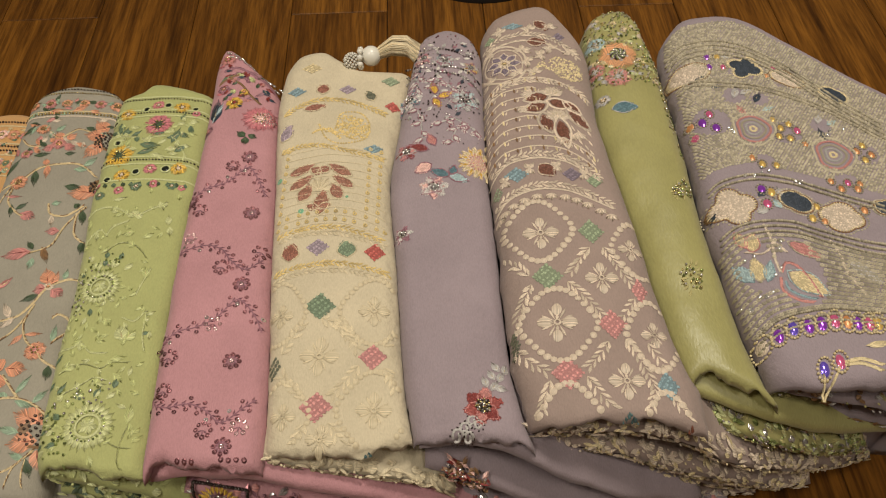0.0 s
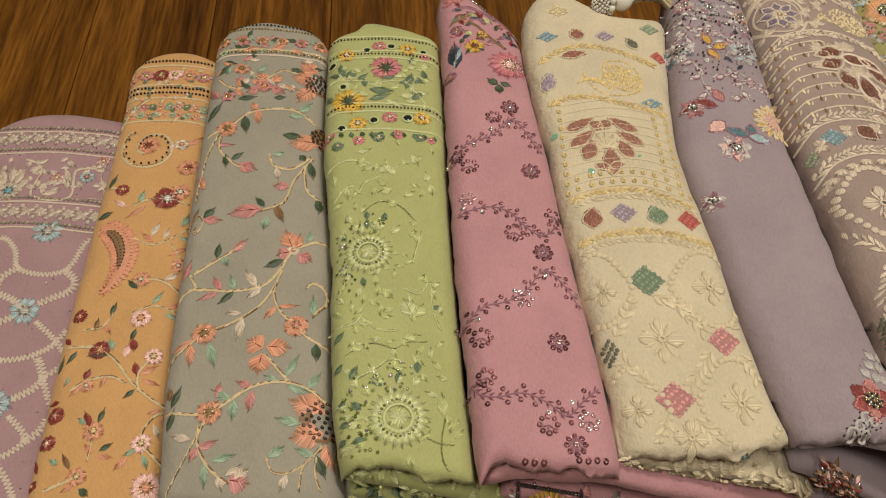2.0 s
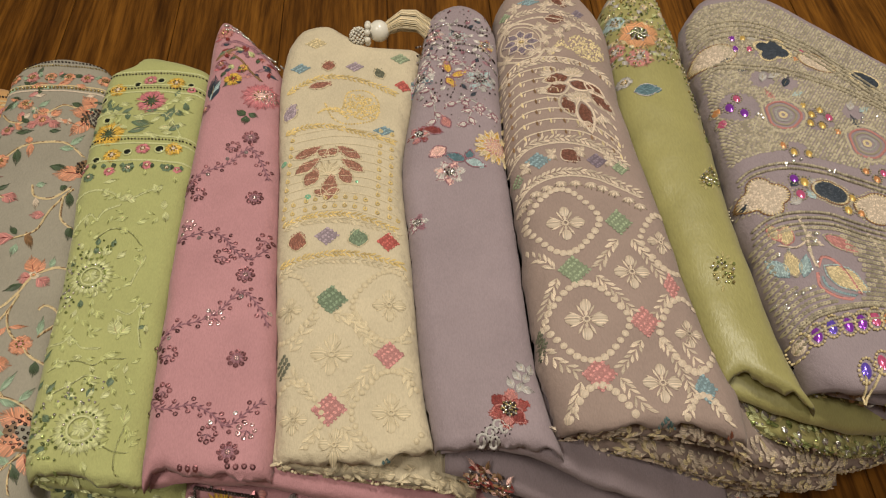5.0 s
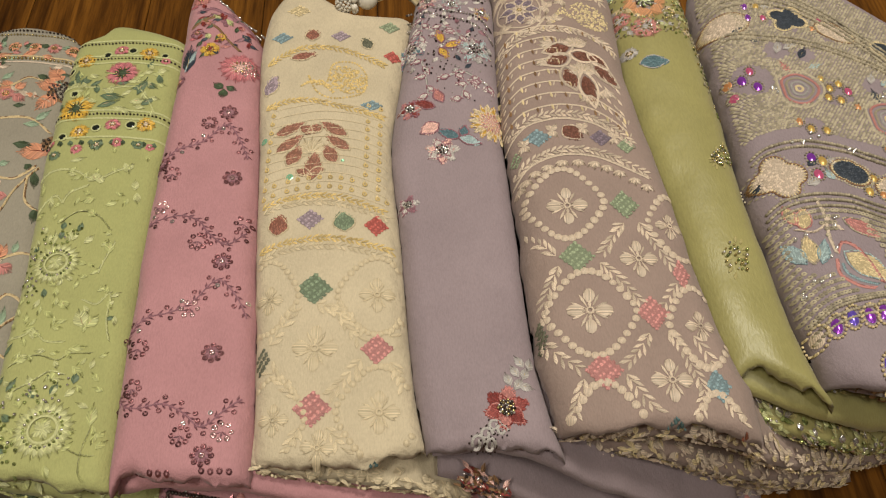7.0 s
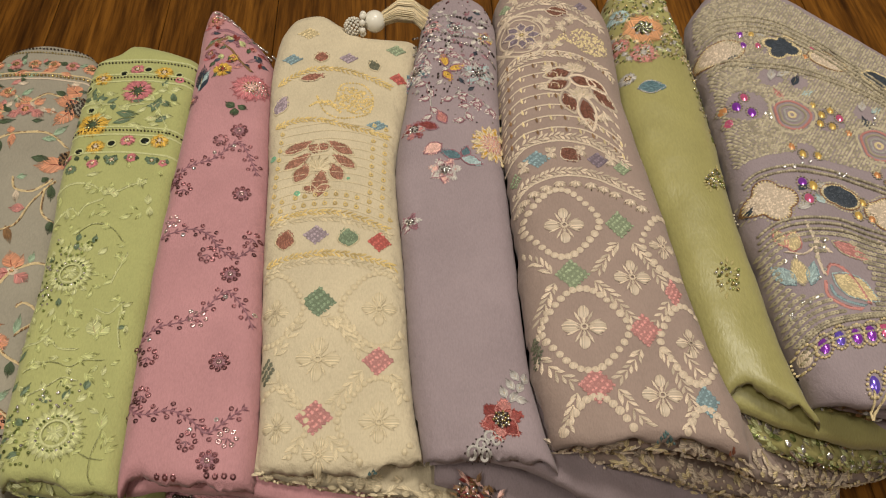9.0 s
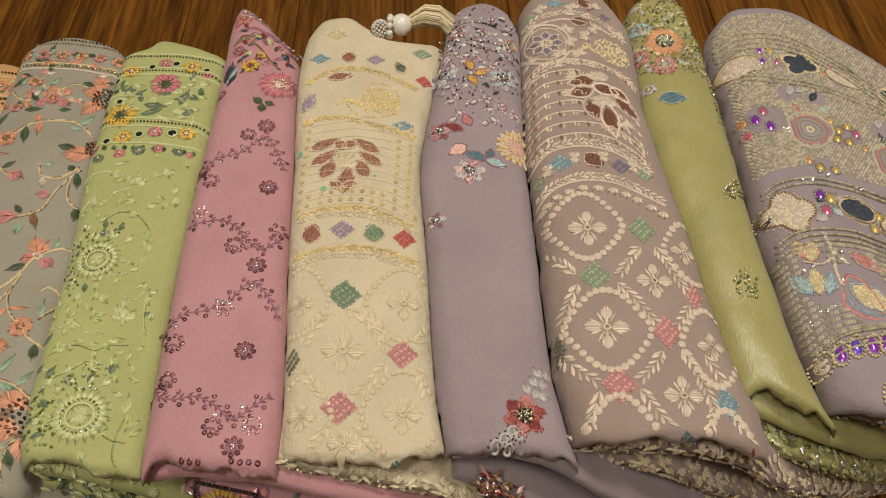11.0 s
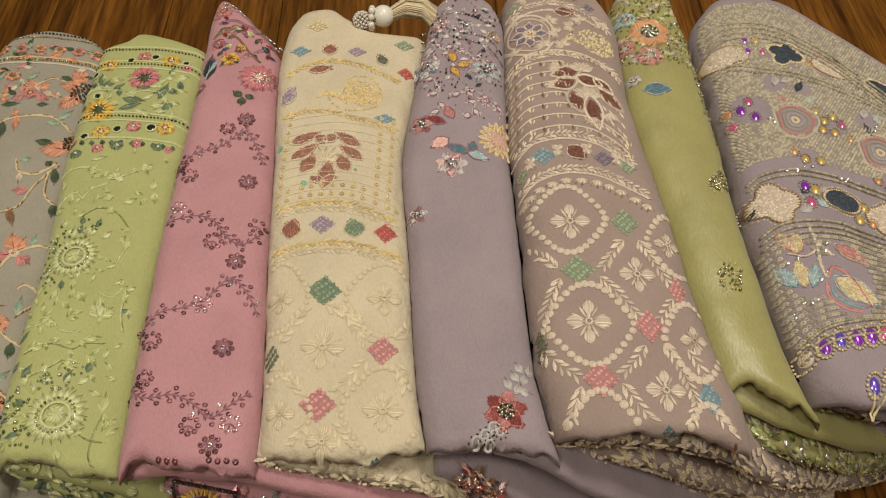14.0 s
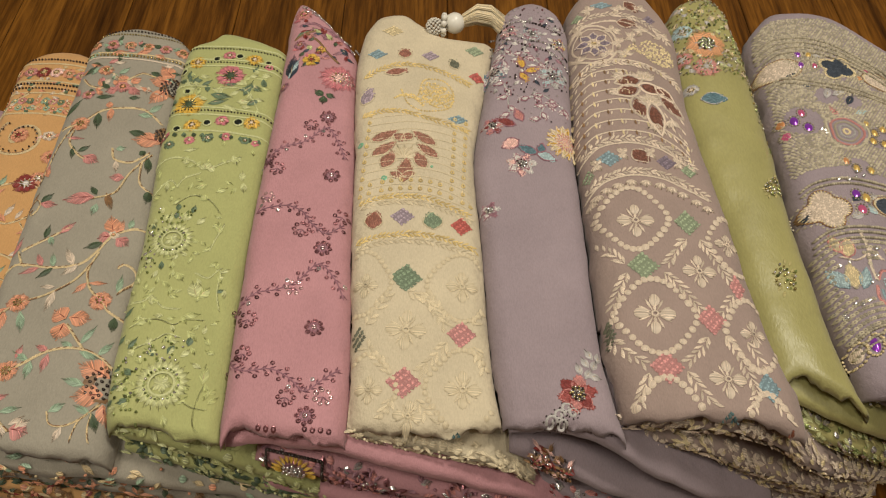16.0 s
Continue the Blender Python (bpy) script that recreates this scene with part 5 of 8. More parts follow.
# ---- borders and all-over work, cloth by cloth ----
# lilac: two cream bands of diamonds with a scrolling border between
for y in (0.631, 0.602, 0.538, 0.507):
    bead_line(LILAC, y, "bead_cream", 0.0017, 0.0042, arch=0.004)
    cord_line(LILAC, y - 0.0045, "cream_thread", 0.002, arch=0.004)
for y in (0.617, 0.521):
    for k, (x, yy) in enumerate(across(LILAC, y, 0.0125, 0.06, 0.9, arch=0.004)):
        st = Stitch(LILAC)
        if k % 2:
            for a in (40, 140, 220, 320):
                st.leaf(x, yy, 0.0090, 0.0050, a, 0, 0.0013, 3)
        else:
            for a in (0, 60, 120, 180, 240, 300):
                st.leaf(x, yy, 0.0078, 0.0046, a, 0, 0.0013, 3)
            for a in (-1, 1):
                st.disc(x + a * 0.0062, yy + 0.0065, 0.0022, 0, 0.0011)
                st.disc(x + a * 0.0062, yy - 0.0065, 0.0022, 0, 0.0011)
        part("border_motif", st, [TH["cream_zig"]], LILAC.base)
st = Stitch(LILAC)
for i in range(70):
    st.bead(RNG.uniform(-0.72, -0.58), RNG.uniform(0.25, 0.62), 0.0008)
part("bead_scatter", st, [TH["bead_silver"]], LILAC.base, kind="stuff")

# peach: beaded lines, a flowered border and a curled mango
for y in (0.692, 0.652, 0.645):
    bead_line(PEACH, y, "bead_black", 0.0013, 0.0036, arch=0.004)
for y in (0.686, 0.657, 0.638, 0.606):
    cord_line(PEACH, y, "gold", 0.0022, arch=0.004)
for y, cols, r in ((0.671, ("coral", "rose", "red_dark", "pink_pale"), 0.0075), (0.625, ("coral", "green_pale", "rose", "green_deep"), 0.0048), (0.614, ("green_pale", "coral"), 0.0042)):
    flowers(PEACH, [(x, yy, r * RNG.uniform(0.85, 1.15), cols[i % len(cols)], "gold", 6) for i, (x, yy) in enumerate(across(PEACH, y, r * 1.75, 0.06, 0.96, arch=0.004))])
blade(PEACH, "mango_motif", [(-0.5610, 0.4800), (-0.5470, 0.4710), (-0.5360, 0.4530), (-0.5350, 0.4330), (-0.5420, 0.4140), (-0.5480, 0.4090)], 0.025, "coral", 0.0012)
blade(PEACH, "mango_heart", [(-0.5550, 0.4740), (-0.5450, 0.4660), (-0.5380, 0.4500), (-0.5370, 0.4320)], 0.0125, "brown", 0.0018, "bead_black")
cords(PEACH, [(0.0034, "gold", [(-0.537 + 0.029 * (1 - i / 30) * math.cos(2.4 + i * 0.40), 0.574 + 0.031 * (1 - i / 30) * math.sin(2.4 + i * 0.40)) for i in range(21)]),
              (0.003, "gold", [(-0.573, 0.60), (-0.564, 0.625), (-0.552, 0.640)])])
st = Stitch(PEACH)
for i in range(20):
    a = i * 0.33
    st.bead(-0.537 + 0.025 * (1 - i / 34) * math.cos(2.4 + i * 0.35), 0.574 + 0.027 * (1 - i / 34) * math.sin(2.4 + i * 0.35), 0.0011, 0, 1.4)
part("bead_curl", st, [TH["bead_black"]], PEACH.base, kind="stuff")

# grey: beaded hems and sunflower hearts of black beads
bead_line(GREY, 0.700, "bead_black", 0.0012, 0.0036, arch=0.004)
bead_line(GREY, 0.694, "bead_gold", 0.0011, 0.003, arch=0.004)
bead_line(GREY, 0.660, "bead_gold", 0.0015, 0.0038, arch=0.004)
cord_line(GREY, 0.656, "cream_thread", 0.002, arch=0.004)
cord_line(GREY, 0.664, "gold", 0.002, arch=0.004)
flowers(GREY, [(x, y, 0.0075 * RNG.uniform(0.8, 1.15), ("coral", "rose", "coral")[i % 3], "brown", 6) for i, (x, y) in enumerate(across(GREY, 0.677, 0.017, 0.08, 0.92, arch=0.004))])
leaves(GREY, [(x, y, 0.009, 0.0045, RNG.choice((20, 160, 200, 340)), ("green_dark", "green_pale")[i % 2]) for i, (x, y) in enumerate(across(GREY, 0.679, 0.012, 0.05, 0.93, arch=0.003))])
for x, y, r in ((-0.350, 0.280, 0.016), (-0.368, 0.556, 0.013), (-0.379, 0.622, 0.013)):
    st = Stitch(GREY)
    st.disc(x, y, r, 1, 0.0008, 14)
    for i in range(34):
        a, d = i * 2.4, r * 0.95 * math.sqrt((i + 0.5) / 34)
        st.ring(x + d * math.cos(a), y + d * math.sin(a), 0.0014, 0.35, 0, 0.002, 7)
    part("sunflower_heart", st, [TH["bead_black"], TH["brown"]], GREY.base)

# pale green: a flowered border and two jewelled medallions
for y in (0.640, 0.568, 0.662):
    bead_line(GREEN, y, "bead_black", 0.0010, 0.0032, arch=0.003)
for y in (0.645, 0.635, 0.573, 0.563, 0.541, 0.666):
    cord_line(GREEN, y, "green_leaf", 0.0022, arch=0.003)
leaves(GREEN, [(x, y, 0.006, 0.004, 270 + RNG.uniform(-25, 25), ("green_deep", "green_dark")[i % 2]) for i, (x, y) in enumerate(across(GREEN, 0.537, 0.0085, 0.05, 0.9, arch=0.003))])
for cx, cy, R in ((-0.322, 0.410, 0.0235), (-0.296, 0.272, 0.0265)):
    st = Stitch(GREEN)
    for i in range(22):
        a = 360 / 22 * i
        st = Stitch(GREEN)
        st.leaf(cx + R * 0.42 * math.cos(radians(a)), cy + R * 0.42 * math.sin(radians(a)), R * 0.42, R * 0.2, a, 0, 0.0013, 3)
        part("medallion_petal", st, [TH["green_leaf"]], GREEN.base)
    st = Stitch(GREEN)
    st.ring(cx, cy, R * 0.42, 0.8, 0, 0.0016, 22)
    for i in range(5):
        st.leaf(cx, cy, R * 0.36, R * 0.2, 72 * i, 0, 0.0012, 3)
    part("medallion", st, [TH["green_leaf"]], GREEN.base)
    st = Stitch(GREEN)
    for i in range(26):
        a = 6.283 * i / 26
        st.bead(cx + R * 0.5 * math.cos(a), cy + R * 0.5 * math.sin(a), 0.0012, i % 3 == 0)
    for i in range(80):
        a, d = RNG.uniform(1.2, 4.4), R * RNG.uniform(0.8, 1.75)
        px, py = cx + d * math.cos(a), cy + d * 0.95 * math.sin(a)
        if GREEN.where(px, py)[0] > 0.05:
            st.bead(px, py, RNG.uniform(0.0009, 0.0014), RNG.random() < 0.25)
    part("stone_scatter", st, [TH["bead_green"], TH["bead_silver"]], GREEN.base, kind="stuff")
    leaves(GREEN, [(cx + R * d * math.cos(radians(a)), cy + R * d * math.sin(radians(a)), R * 0.36, R * 0.17, a + RNG.uniform(-25, 25), RNG.choice(("green_leaf", "green_tone", "green_deep"))) for a in range(70, 290, 24) for d in (1.0, 1.4) if GREEN.where(cx + R * d * math.cos(radians(a)), cy)[0] > 0.08])

# dusty pink: trails of sequins swinging from edge to edge
TRAILS = (
    [(-0.255, 0.494), (-0.243, 0.516), (-0.221, 0.526), (-0.203, 0.546), (-0.191, 0.532), (-0.180, 0.508)],
    [(-0.252, 0.440), (-0.240, 0.444), (-0.225, 0.447), (-0.209, 0.440), (-0.203, 0.431), (-0.186, 0.419), (-0.172, 0.432)],
    [(-0.252, 0.337), (-0.247, 0.343), (-0.235, 0.354), (-0.220, 0.357), (-0.203, 0.367), (-0.188, 0.386), (-0.172, 0.372), (-0.163, 0.355)],
    [(-0.246, 0.294), (-0.240, 0.285), (-0.229, 0.282), (-0.212, 0.285), (-0.196, 0.278), (-0.183, 0.268), (-0.170, 0.280), (-0.158, 0.290)],
)
for line in TRAILS:
    st = Stitch(PINK)
    p = spline(line, 0.0052)
    for i, ((x, y), (u, v)) in enumerate(zip(p, p[1:])):
        a = math.atan2(v - y, u - x)
        for k in (-1, 1):
            st.leaf(x, y, 0.0048, 0.0018, math.degrees(a) + 38 * k, 2, 0.0011, 3)
            o = k * 0.0052
            if (i + k) % 2 == 0:
                st.ring(x - math.sin(a) * o, y + math.cos(a) * o, 0.0019, 0.42, int(RNG.random() < 0.15), 0.0009, 8, RNG.uniform(-0.4, 0.4))
    st.cord(line, 0.0012, 2, 0.0008)
    part("sequin_trail", st, [TH["sequin_plum"], TH["sequin_white"], TH["plum"]], PINK.base, kind="stuff")
for x, y, n, r in ((-0.251, 0.503, 7, 0.005), (-0.218, 0.548, 7, 0.0055), (-0.241, 0.490, 7, 0.006), (-0.244, 0.456, 6, 0.005), (-0.250, 0.437, 6, 0.005), (-0.208, 0.421, 8, 0.0065), (-0.238, 0.328, 8, 0.0065), (-0.236, 0.297, 7, 0.0055), (-0.243, 0.274, 6, 0.005), (-0.196, 0.262, 8, 0.006), (-0.168, 0.265, 7, 0.006), (-0.168, 0.53, 7, 0.006), (-0.205, 0.36, 6, 0.006), (-0.175, 0.44, 6, 0.006)):
    if not inside(PINK, x - r, y, 0.001):
        continue
    st = Stitch(PINK)
    ring_cluster(st, x, y, r, n, 0)
    for i in range(3):
        st.leaf(x, y, 0.005, 0.0015, 200 + 60 * i, 1, 0.001, 3)
    part("sequin_curl", st, [TH["sequin_pink" if RNG.random() < 0.35 else "sequin_plum"], TH["plum"]], PINK.base, kind="stuff")
for x, y in ((-0.203, 0.560), (-0.190, 0.486), (-0.187, 0.403), (-0.183, 0.324), (-0.179, 0.248), (-0.255, 0.388), (-0.252, 0.306), (-0.246, 0.234)):
    if not inside(PINK, x, y, 0.004):
        continue
    st = Stitch(PINK)
    for i in range(8):
        a = 45 * i
        st.leaf(x, y, 0.008, 0.0034, a, 1, 0.001, 3)
        st.ring(x + 0.0062 * math.cos(radians(a)), y + 0.0062 * math.sin(radians(a)), 0.0021, 0.42, 0, 0.0014, 8, RNG.uniform(-0.3, 0.3))
    st.ring(x, y, 0.0024, 0.3, 2, 0.002, 8)
    part("sequin_flower", st, [TH["sequin_plum"], TH["plum"], TH["sequin_pink"]], PINK.base)
st = Stitch(PINK)
for x in (-0.213, -0.207, -0.201, -0.178, -0.172, -0.166, -0.160):
    st.ring(x, 0.237 + RNG.uniform(-0.001, 0.001), 0.0021, 0.42, 0, 0.0009, 8)
part("sequin_row", st, [TH["sequin_plum"]], PINK.base, kind="stuff")
st = Stitch(PINK)
for i in range(60):
    k = i / 59
    st.bead(-0.252 + 0.075 * k, 0.722 - 0.048 * k + 0.004 * math.sin(6 * k) + RNG.choice((-0.003, 0.003)), 0.0015, int(i % 5 == 0))
part("bead_hem", st, [TH["bead_silver"], TH["sequin_white"]], PINK.base, kind="stuff")
st = Stitch(PINK)
for i in range(40):
    a = i * 2.4
    d = 0.005 * math.sqrt(i / 10)
    st.bead(-0.194 + d * math.cos(a), 0.616 + d * math.sin(a), 0.0012, i % 2)
part("flower_stonework", st, [TH["bead_silver"], TH["sequin_pink"]], PINK.base, kind="stuff")

diamonds(MAUVE, [
    (0.0850, 0.3920, 0.0142, 0.0150, "mint_stitch"),
    (0.1280, 0.4400, 0.0125, 0.0146, "mint_stitch"),
    (0.1350, 0.3430, 0.0128, 0.0150, "pink_stitch"),
    (0.0940, 0.2980, 0.0140, 0.0152, "pink_stitch"),
    (0.1630, 0.3780, 0.0070, 0.0140, "pink_stitch"),
    (0.1720, 0.2870, 0.0092, 0.0140, "blue_stitch"),
    (0.0540, 0.3290, 0.0045, 0.0140, "olive_stitch"),
    (0.1390, 0.2580, 0.0078, 0.0070, "teal_stitch"),
    (0.1860, 0.2470, 0.0080, 0.0090, "maroon_stitch"),
    (0.0650, 0.5110, 0.0125, 0.0100, "blue_stitch"),
    (0.1180, 0.5090, 0.0105, 0.0100, "purple_stitch"),
    (0.1390, 0.5020, 0.0090, 0.0095, "mint_stitch"),
    (0.0470, 0.4940, 0.0050, 0.0080, "mint_stitch"),
    (0.0730, 0.7340, 0.0130, 0.0060, "blue_stitch"),
    (0.1230, 0.7150, 0.0070, 0.0080, "purple_stitch"),
    (0.0470, 0.7160, 0.0065, 0.0065, "mint_stitch"),
])
petal_outline(MAUVE, 0.0880, 0.5220, 0.020, 0.016, -50, "maroon_stitch", "cream_thread", 1.0)
petal_outline(MAUVE, 0.0980, 0.7410, 0.020, 0.013, -50, "maroon_stitch", "cream_thread", 1.0)
petal_outline(MAUVE, 0.0870, 0.7050, 0.021, 0.014, 0, "maroon_stitch", "cream_thread", 1.0)
ogees(MAUVE, [
    (0.0810, 0.4420, 0.0300, 0.0335),
    (0.0910, 0.3440, 0.0315, 0.0345),
    (0.0930, 0.2520, 0.0270, 0.0370),
    (0.1690, 0.3330, 0.0225, 0.0330),
    (0.1680, 0.4220, 0.0225, 0.0310),
    (0.1690, 0.2490, 0.0190, 0.0320),
])
bees(MAUVE, [
    (0.0830, 0.4390, 0.0165), (0.0900, 0.3450, 0.0170), (0.1320, 0.3890, 0.0150), (0.1400, 0.2900, 0.0150),
    (0.0990, 0.2580, 0.0120), (0.1620, 0.4210, 0.0120), (0.1690, 0.3330, 0.0115), (0.1710, 0.2530, 0.0110),
    (0.0510, 0.3730, 0.0100), (0.0590, 0.2830, 0.0110),
])
feather(MAUVE, [[(0.1250, 0.4210), (0.1160, 0.4100), (0.1050, 0.3930)], [(0.0710, 0.3840), (0.0610, 0.3620), (0.0540, 0.3400)], [(0.0700, 0.3930), (0.0600, 0.4040), (0.0480, 0.4140)], [(0.1020, 0.3850), (0.1160, 0.3690), (0.1280, 0.3510)]])
feather(MAUVE, [[(0.1370, 0.4220), (0.1470, 0.4040), (0.1570, 0.3840)], [(0.1580, 0.3690), (0.1510, 0.3580), (0.1430, 0.3470)], [(0.1300, 0.3260), (0.1210, 0.3130), (0.1110, 0.3020)], [(0.1440, 0.3280), (0.1540, 0.3080), (0.1610, 0.2850)]])
feather(MAUVE, [[(0.1610, 0.2830), (0.1570, 0.2710), (0.1520, 0.2580)], [(0.1090, 0.2940), (0.1210, 0.2740), (0.1330, 0.2580)], [(0.0800, 0.2920), (0.0730, 0.2730), (0.0690, 0.2550)], [(0.0550, 0.3240), (0.0660, 0.3100), (0.0780, 0.3000)]])
feather(MAUVE, [[(0.1740, 0.2760), (0.1830, 0.2610), (0.1910, 0.2480)], [(0.1340, 0.2610), (0.1360, 0.2580), (0.1390, 0.2550)], [(0.1620, 0.3250), (0.1680, 0.3130), (0.1730, 0.3000)]])
# the bands: two feathered arcs below, one above, and the rungs with their gold ticks
feather(MAUVE, [[(0.0430, 0.4730), (0.0590, 0.4870), (0.0840, 0.4960), (0.1100, 0.4940), (0.1310, 0.4860), (0.1520, 0.4730)], [(0.0400, 0.5150), (0.0590, 0.5310), (0.0870, 0.5370), (0.1140, 0.5320), (0.1320, 0.5200), (0.1450, 0.5070)], [(0.0380, 0.6150), (0.0550, 0.6320), (0.0820, 0.6420), (0.1120, 0.6390), (0.1340, 0.6280), (0.1470, 0.6130)], [(0.0400, 0.7010), (0.0570, 0.7130), (0.0840, 0.7190), (0.1090, 0.7140), (0.1290, 0.7000), (0.1410, 0.6830)]], leaf=0.0075, pitch=0.0042)
cords(MAUVE, [(0.0016, "cream_thread", [(0.0440, 0.4670), (0.0590, 0.4820), (0.0830, 0.4900), (0.1100, 0.4880), (0.1300, 0.4800), (0.1530, 0.4680)]), (0.0016, "cream_thread", [(0.0400, 0.5080), (0.0580, 0.5250), (0.0860, 0.5310), (0.1130, 0.5260), (0.1310, 0.5140), (0.1450, 0.5010)]), (0.0014, "cream_thread", [(0.0370, 0.6860), (0.0550, 0.7010), (0.0830, 0.7070), (0.1080, 0.7020), (0.1280, 0.6890)])])
for j in range(8):
    dy = 0.0142 * j
    line = [(x, y + dy) for x, y in [(0.0390, 0.5270), (0.0570, 0.5410), (0.0820, 0.5470), (0.1070, 0.5450), (0.1280, 0.5340), (0.1430, 0.5190)]]
    if 1 < j < 7:
        line = line[:3] + [(0.092 if j > 2 else 0.100, line[3][1])]
    st = Stitch(MAUVE)
    st.cord(line, 0.0017, 0, 0.0010)
    part("rung_cord", st, [TH["cream_thread"]], MAUVE.base)
    st = Stitch(MAUVE)
    for i, (x, y) in enumerate(spline(line, 0.0105)):
        st.sliver(x, y - 0.006, 0.0072, 0.0024, 100, i % 2, 0.0013, 3)
        st.sliver(x + 0.002, y - 0.006, 0.0055, 0.0018, 75, 2, 0.0012, 3)
    part("tick_stitching", st, [TH["cream_gold"], TH["brown"], TH["cream_thread"]], MAUVE.base, kind="stuff")
for dy in (0.0, 0.013, 0.026, 0.039, 0.052):
    st = Stitch(MAUVE)
    for x, y in spline([(x, y + dy) for x, y in [(0.1230, 0.5450), (0.1330, 0.5370), (0.1430, 0.5230)]], 0.0075):
        st.sliver(x, y, 0.0085, 0.0022, 115, 0, 0.0012, 3)
    part("tick_stitching", st, [TH["cream_thread"]], MAUVE.base, kind="stuff")
# the lotus
for x, y, length, width, ang in ((0.1030, 0.6180, 0.022, 0.0125, 194), (0.1000, 0.6050, 0.021, 0.0125, 202), (0.0970, 0.5900, 0.023, 0.0120, 285), (0.1050, 0.6100, 0.020, 0.0110, -22), (0.1130, 0.5820, 0.033, 0.0120, 278), (0.1240, 0.5960, 0.028, 0.0100, 306), (0.1210, 0.6090, 0.020, 0.0080, 310)):
    petal_outline(MAUVE, x, y, length, width, ang, "maroon_stitch")
leaves(MAUVE, [(0.1080, 0.6180, 0.016, 0.0075, a, "cream_thread") for a in (40, 70, 105, 135)])
leaves(MAUVE, [(0.1110, 0.5850, 0.016, 0.0070, a, "cream_thread") for a in (20, 60, 95, 130, 165)])
leaves(MAUVE, [(0.0870, 0.6220, 0.013, 0.0050, a, "cream_thread") for a in (120, 150, 180)] + [(0.0820, 0.5980, 0.012, 0.0045, a, "cream_thread") for a in (160, 190)] + [(0.1290, 0.5660, 0.013, 0.0050, a, "cream_thread") for a in (250, 285, 320)] + [(0.1160, 0.5580, 0.014, 0.0050, a, "cream_thread") for a in (215, 250, 290)])
# fans of short petals hanging under the lower arc and between the coloured diamonds
for x, y in spline([(0.0470, 0.4630), (0.0610, 0.4750), (0.0830, 0.4840), (0.1090, 0.4820), (0.1290, 0.4740), (0.1500, 0.4610)], 0.0125):
    leaves(MAUVE, [(x, y, 0.0080, 0.0038, a, "cream_thread") for a in (225, 270, 315)])
for x, y in (0.0780, 0.5170), (0.1040, 0.5190), (0.1300, 0.5100), (0.0540, 0.5040):
    leaves(MAUVE, [(x, y, 0.0085, 0.0042, a, "cream_thread") for a in (60, 120, 240, 300)])
# scrolled far end: a ringed flower, a gold mango and sprays of leaves
cx, cy = 0.0610, 0.6700
st = Stitch(MAUVE)
st.cord([(cx + 0.0245 * math.cos(a * 0.45), cy + 0.030 * math.sin(a * 0.45)) for a in range(14)], 0.0026, 0, 0.0014, 0.003)
st.cord([(cx + 0.020 * math.cos(a * 0.45), cy + 0.0245 * math.sin(a * 0.45)) for a in range(15)], 0.0015, 0, 0.0011, 0.003)
part("flower_ring", st, [TH["cream_thread"]], MAUVE.base)
for i in range(8):
    petal_outline(MAUVE, cx + 0.0055 * math.cos(i * 0.785), cy + 0.0065 * math.sin(i * 0.785), 0.0115, 0.0082, i * 45, "purple_stitch", "cream_thread", 1.08)
flowers(MAUVE, [(cx, cy, 0.0060, "cream_thread", "gold", 8)])
gx, gy = 0.1270, 0.6620
st = Stitch(MAUVE)
for i in range(230):
    a, d = RNG.uniform(0, 6.283), math.sqrt(RNG.random())
    st.knot(gx + 0.017 * d * math.cos(a) - 0.006 * d * math.sin(a), gy + 0.019 * d * math.sin(a), 0.0013)
for i in range(40):
    st.knot(gx - 0.018 - 0.0005 * i, gy - 0.004 + 0.010 * math.sin(i * 0.1) + RNG.uniform(-0.004, 0.004), 0.0013)
part("mango_beadwork", st, [TH["cream_gold"]], MAUVE.base, "straw-gold stitched mango", kind="stuff")
for x, y, turn in ((0.0870, 0.6720, 60), (0.0920, 0.6550, 20), (0.0440, 0.6470, 30), (0.0820, 0.6910, -30), (0.1020, 0.6830, 80), (0.1130, 0.6940, 40), (0.0480, 0.6950, 70), (0.1350, 0.6900, 0), (0.0910, 0.7270, 30), (0.1130, 0.7300, 10), (0.0590, 0.7250, 50), (0.0740, 0.6540, 0)):
    leaves(MAUVE, [(x, y, 0.0105, 0.0048, turn + a, "cream_thread") for a in (0, 50, 130, 200)])

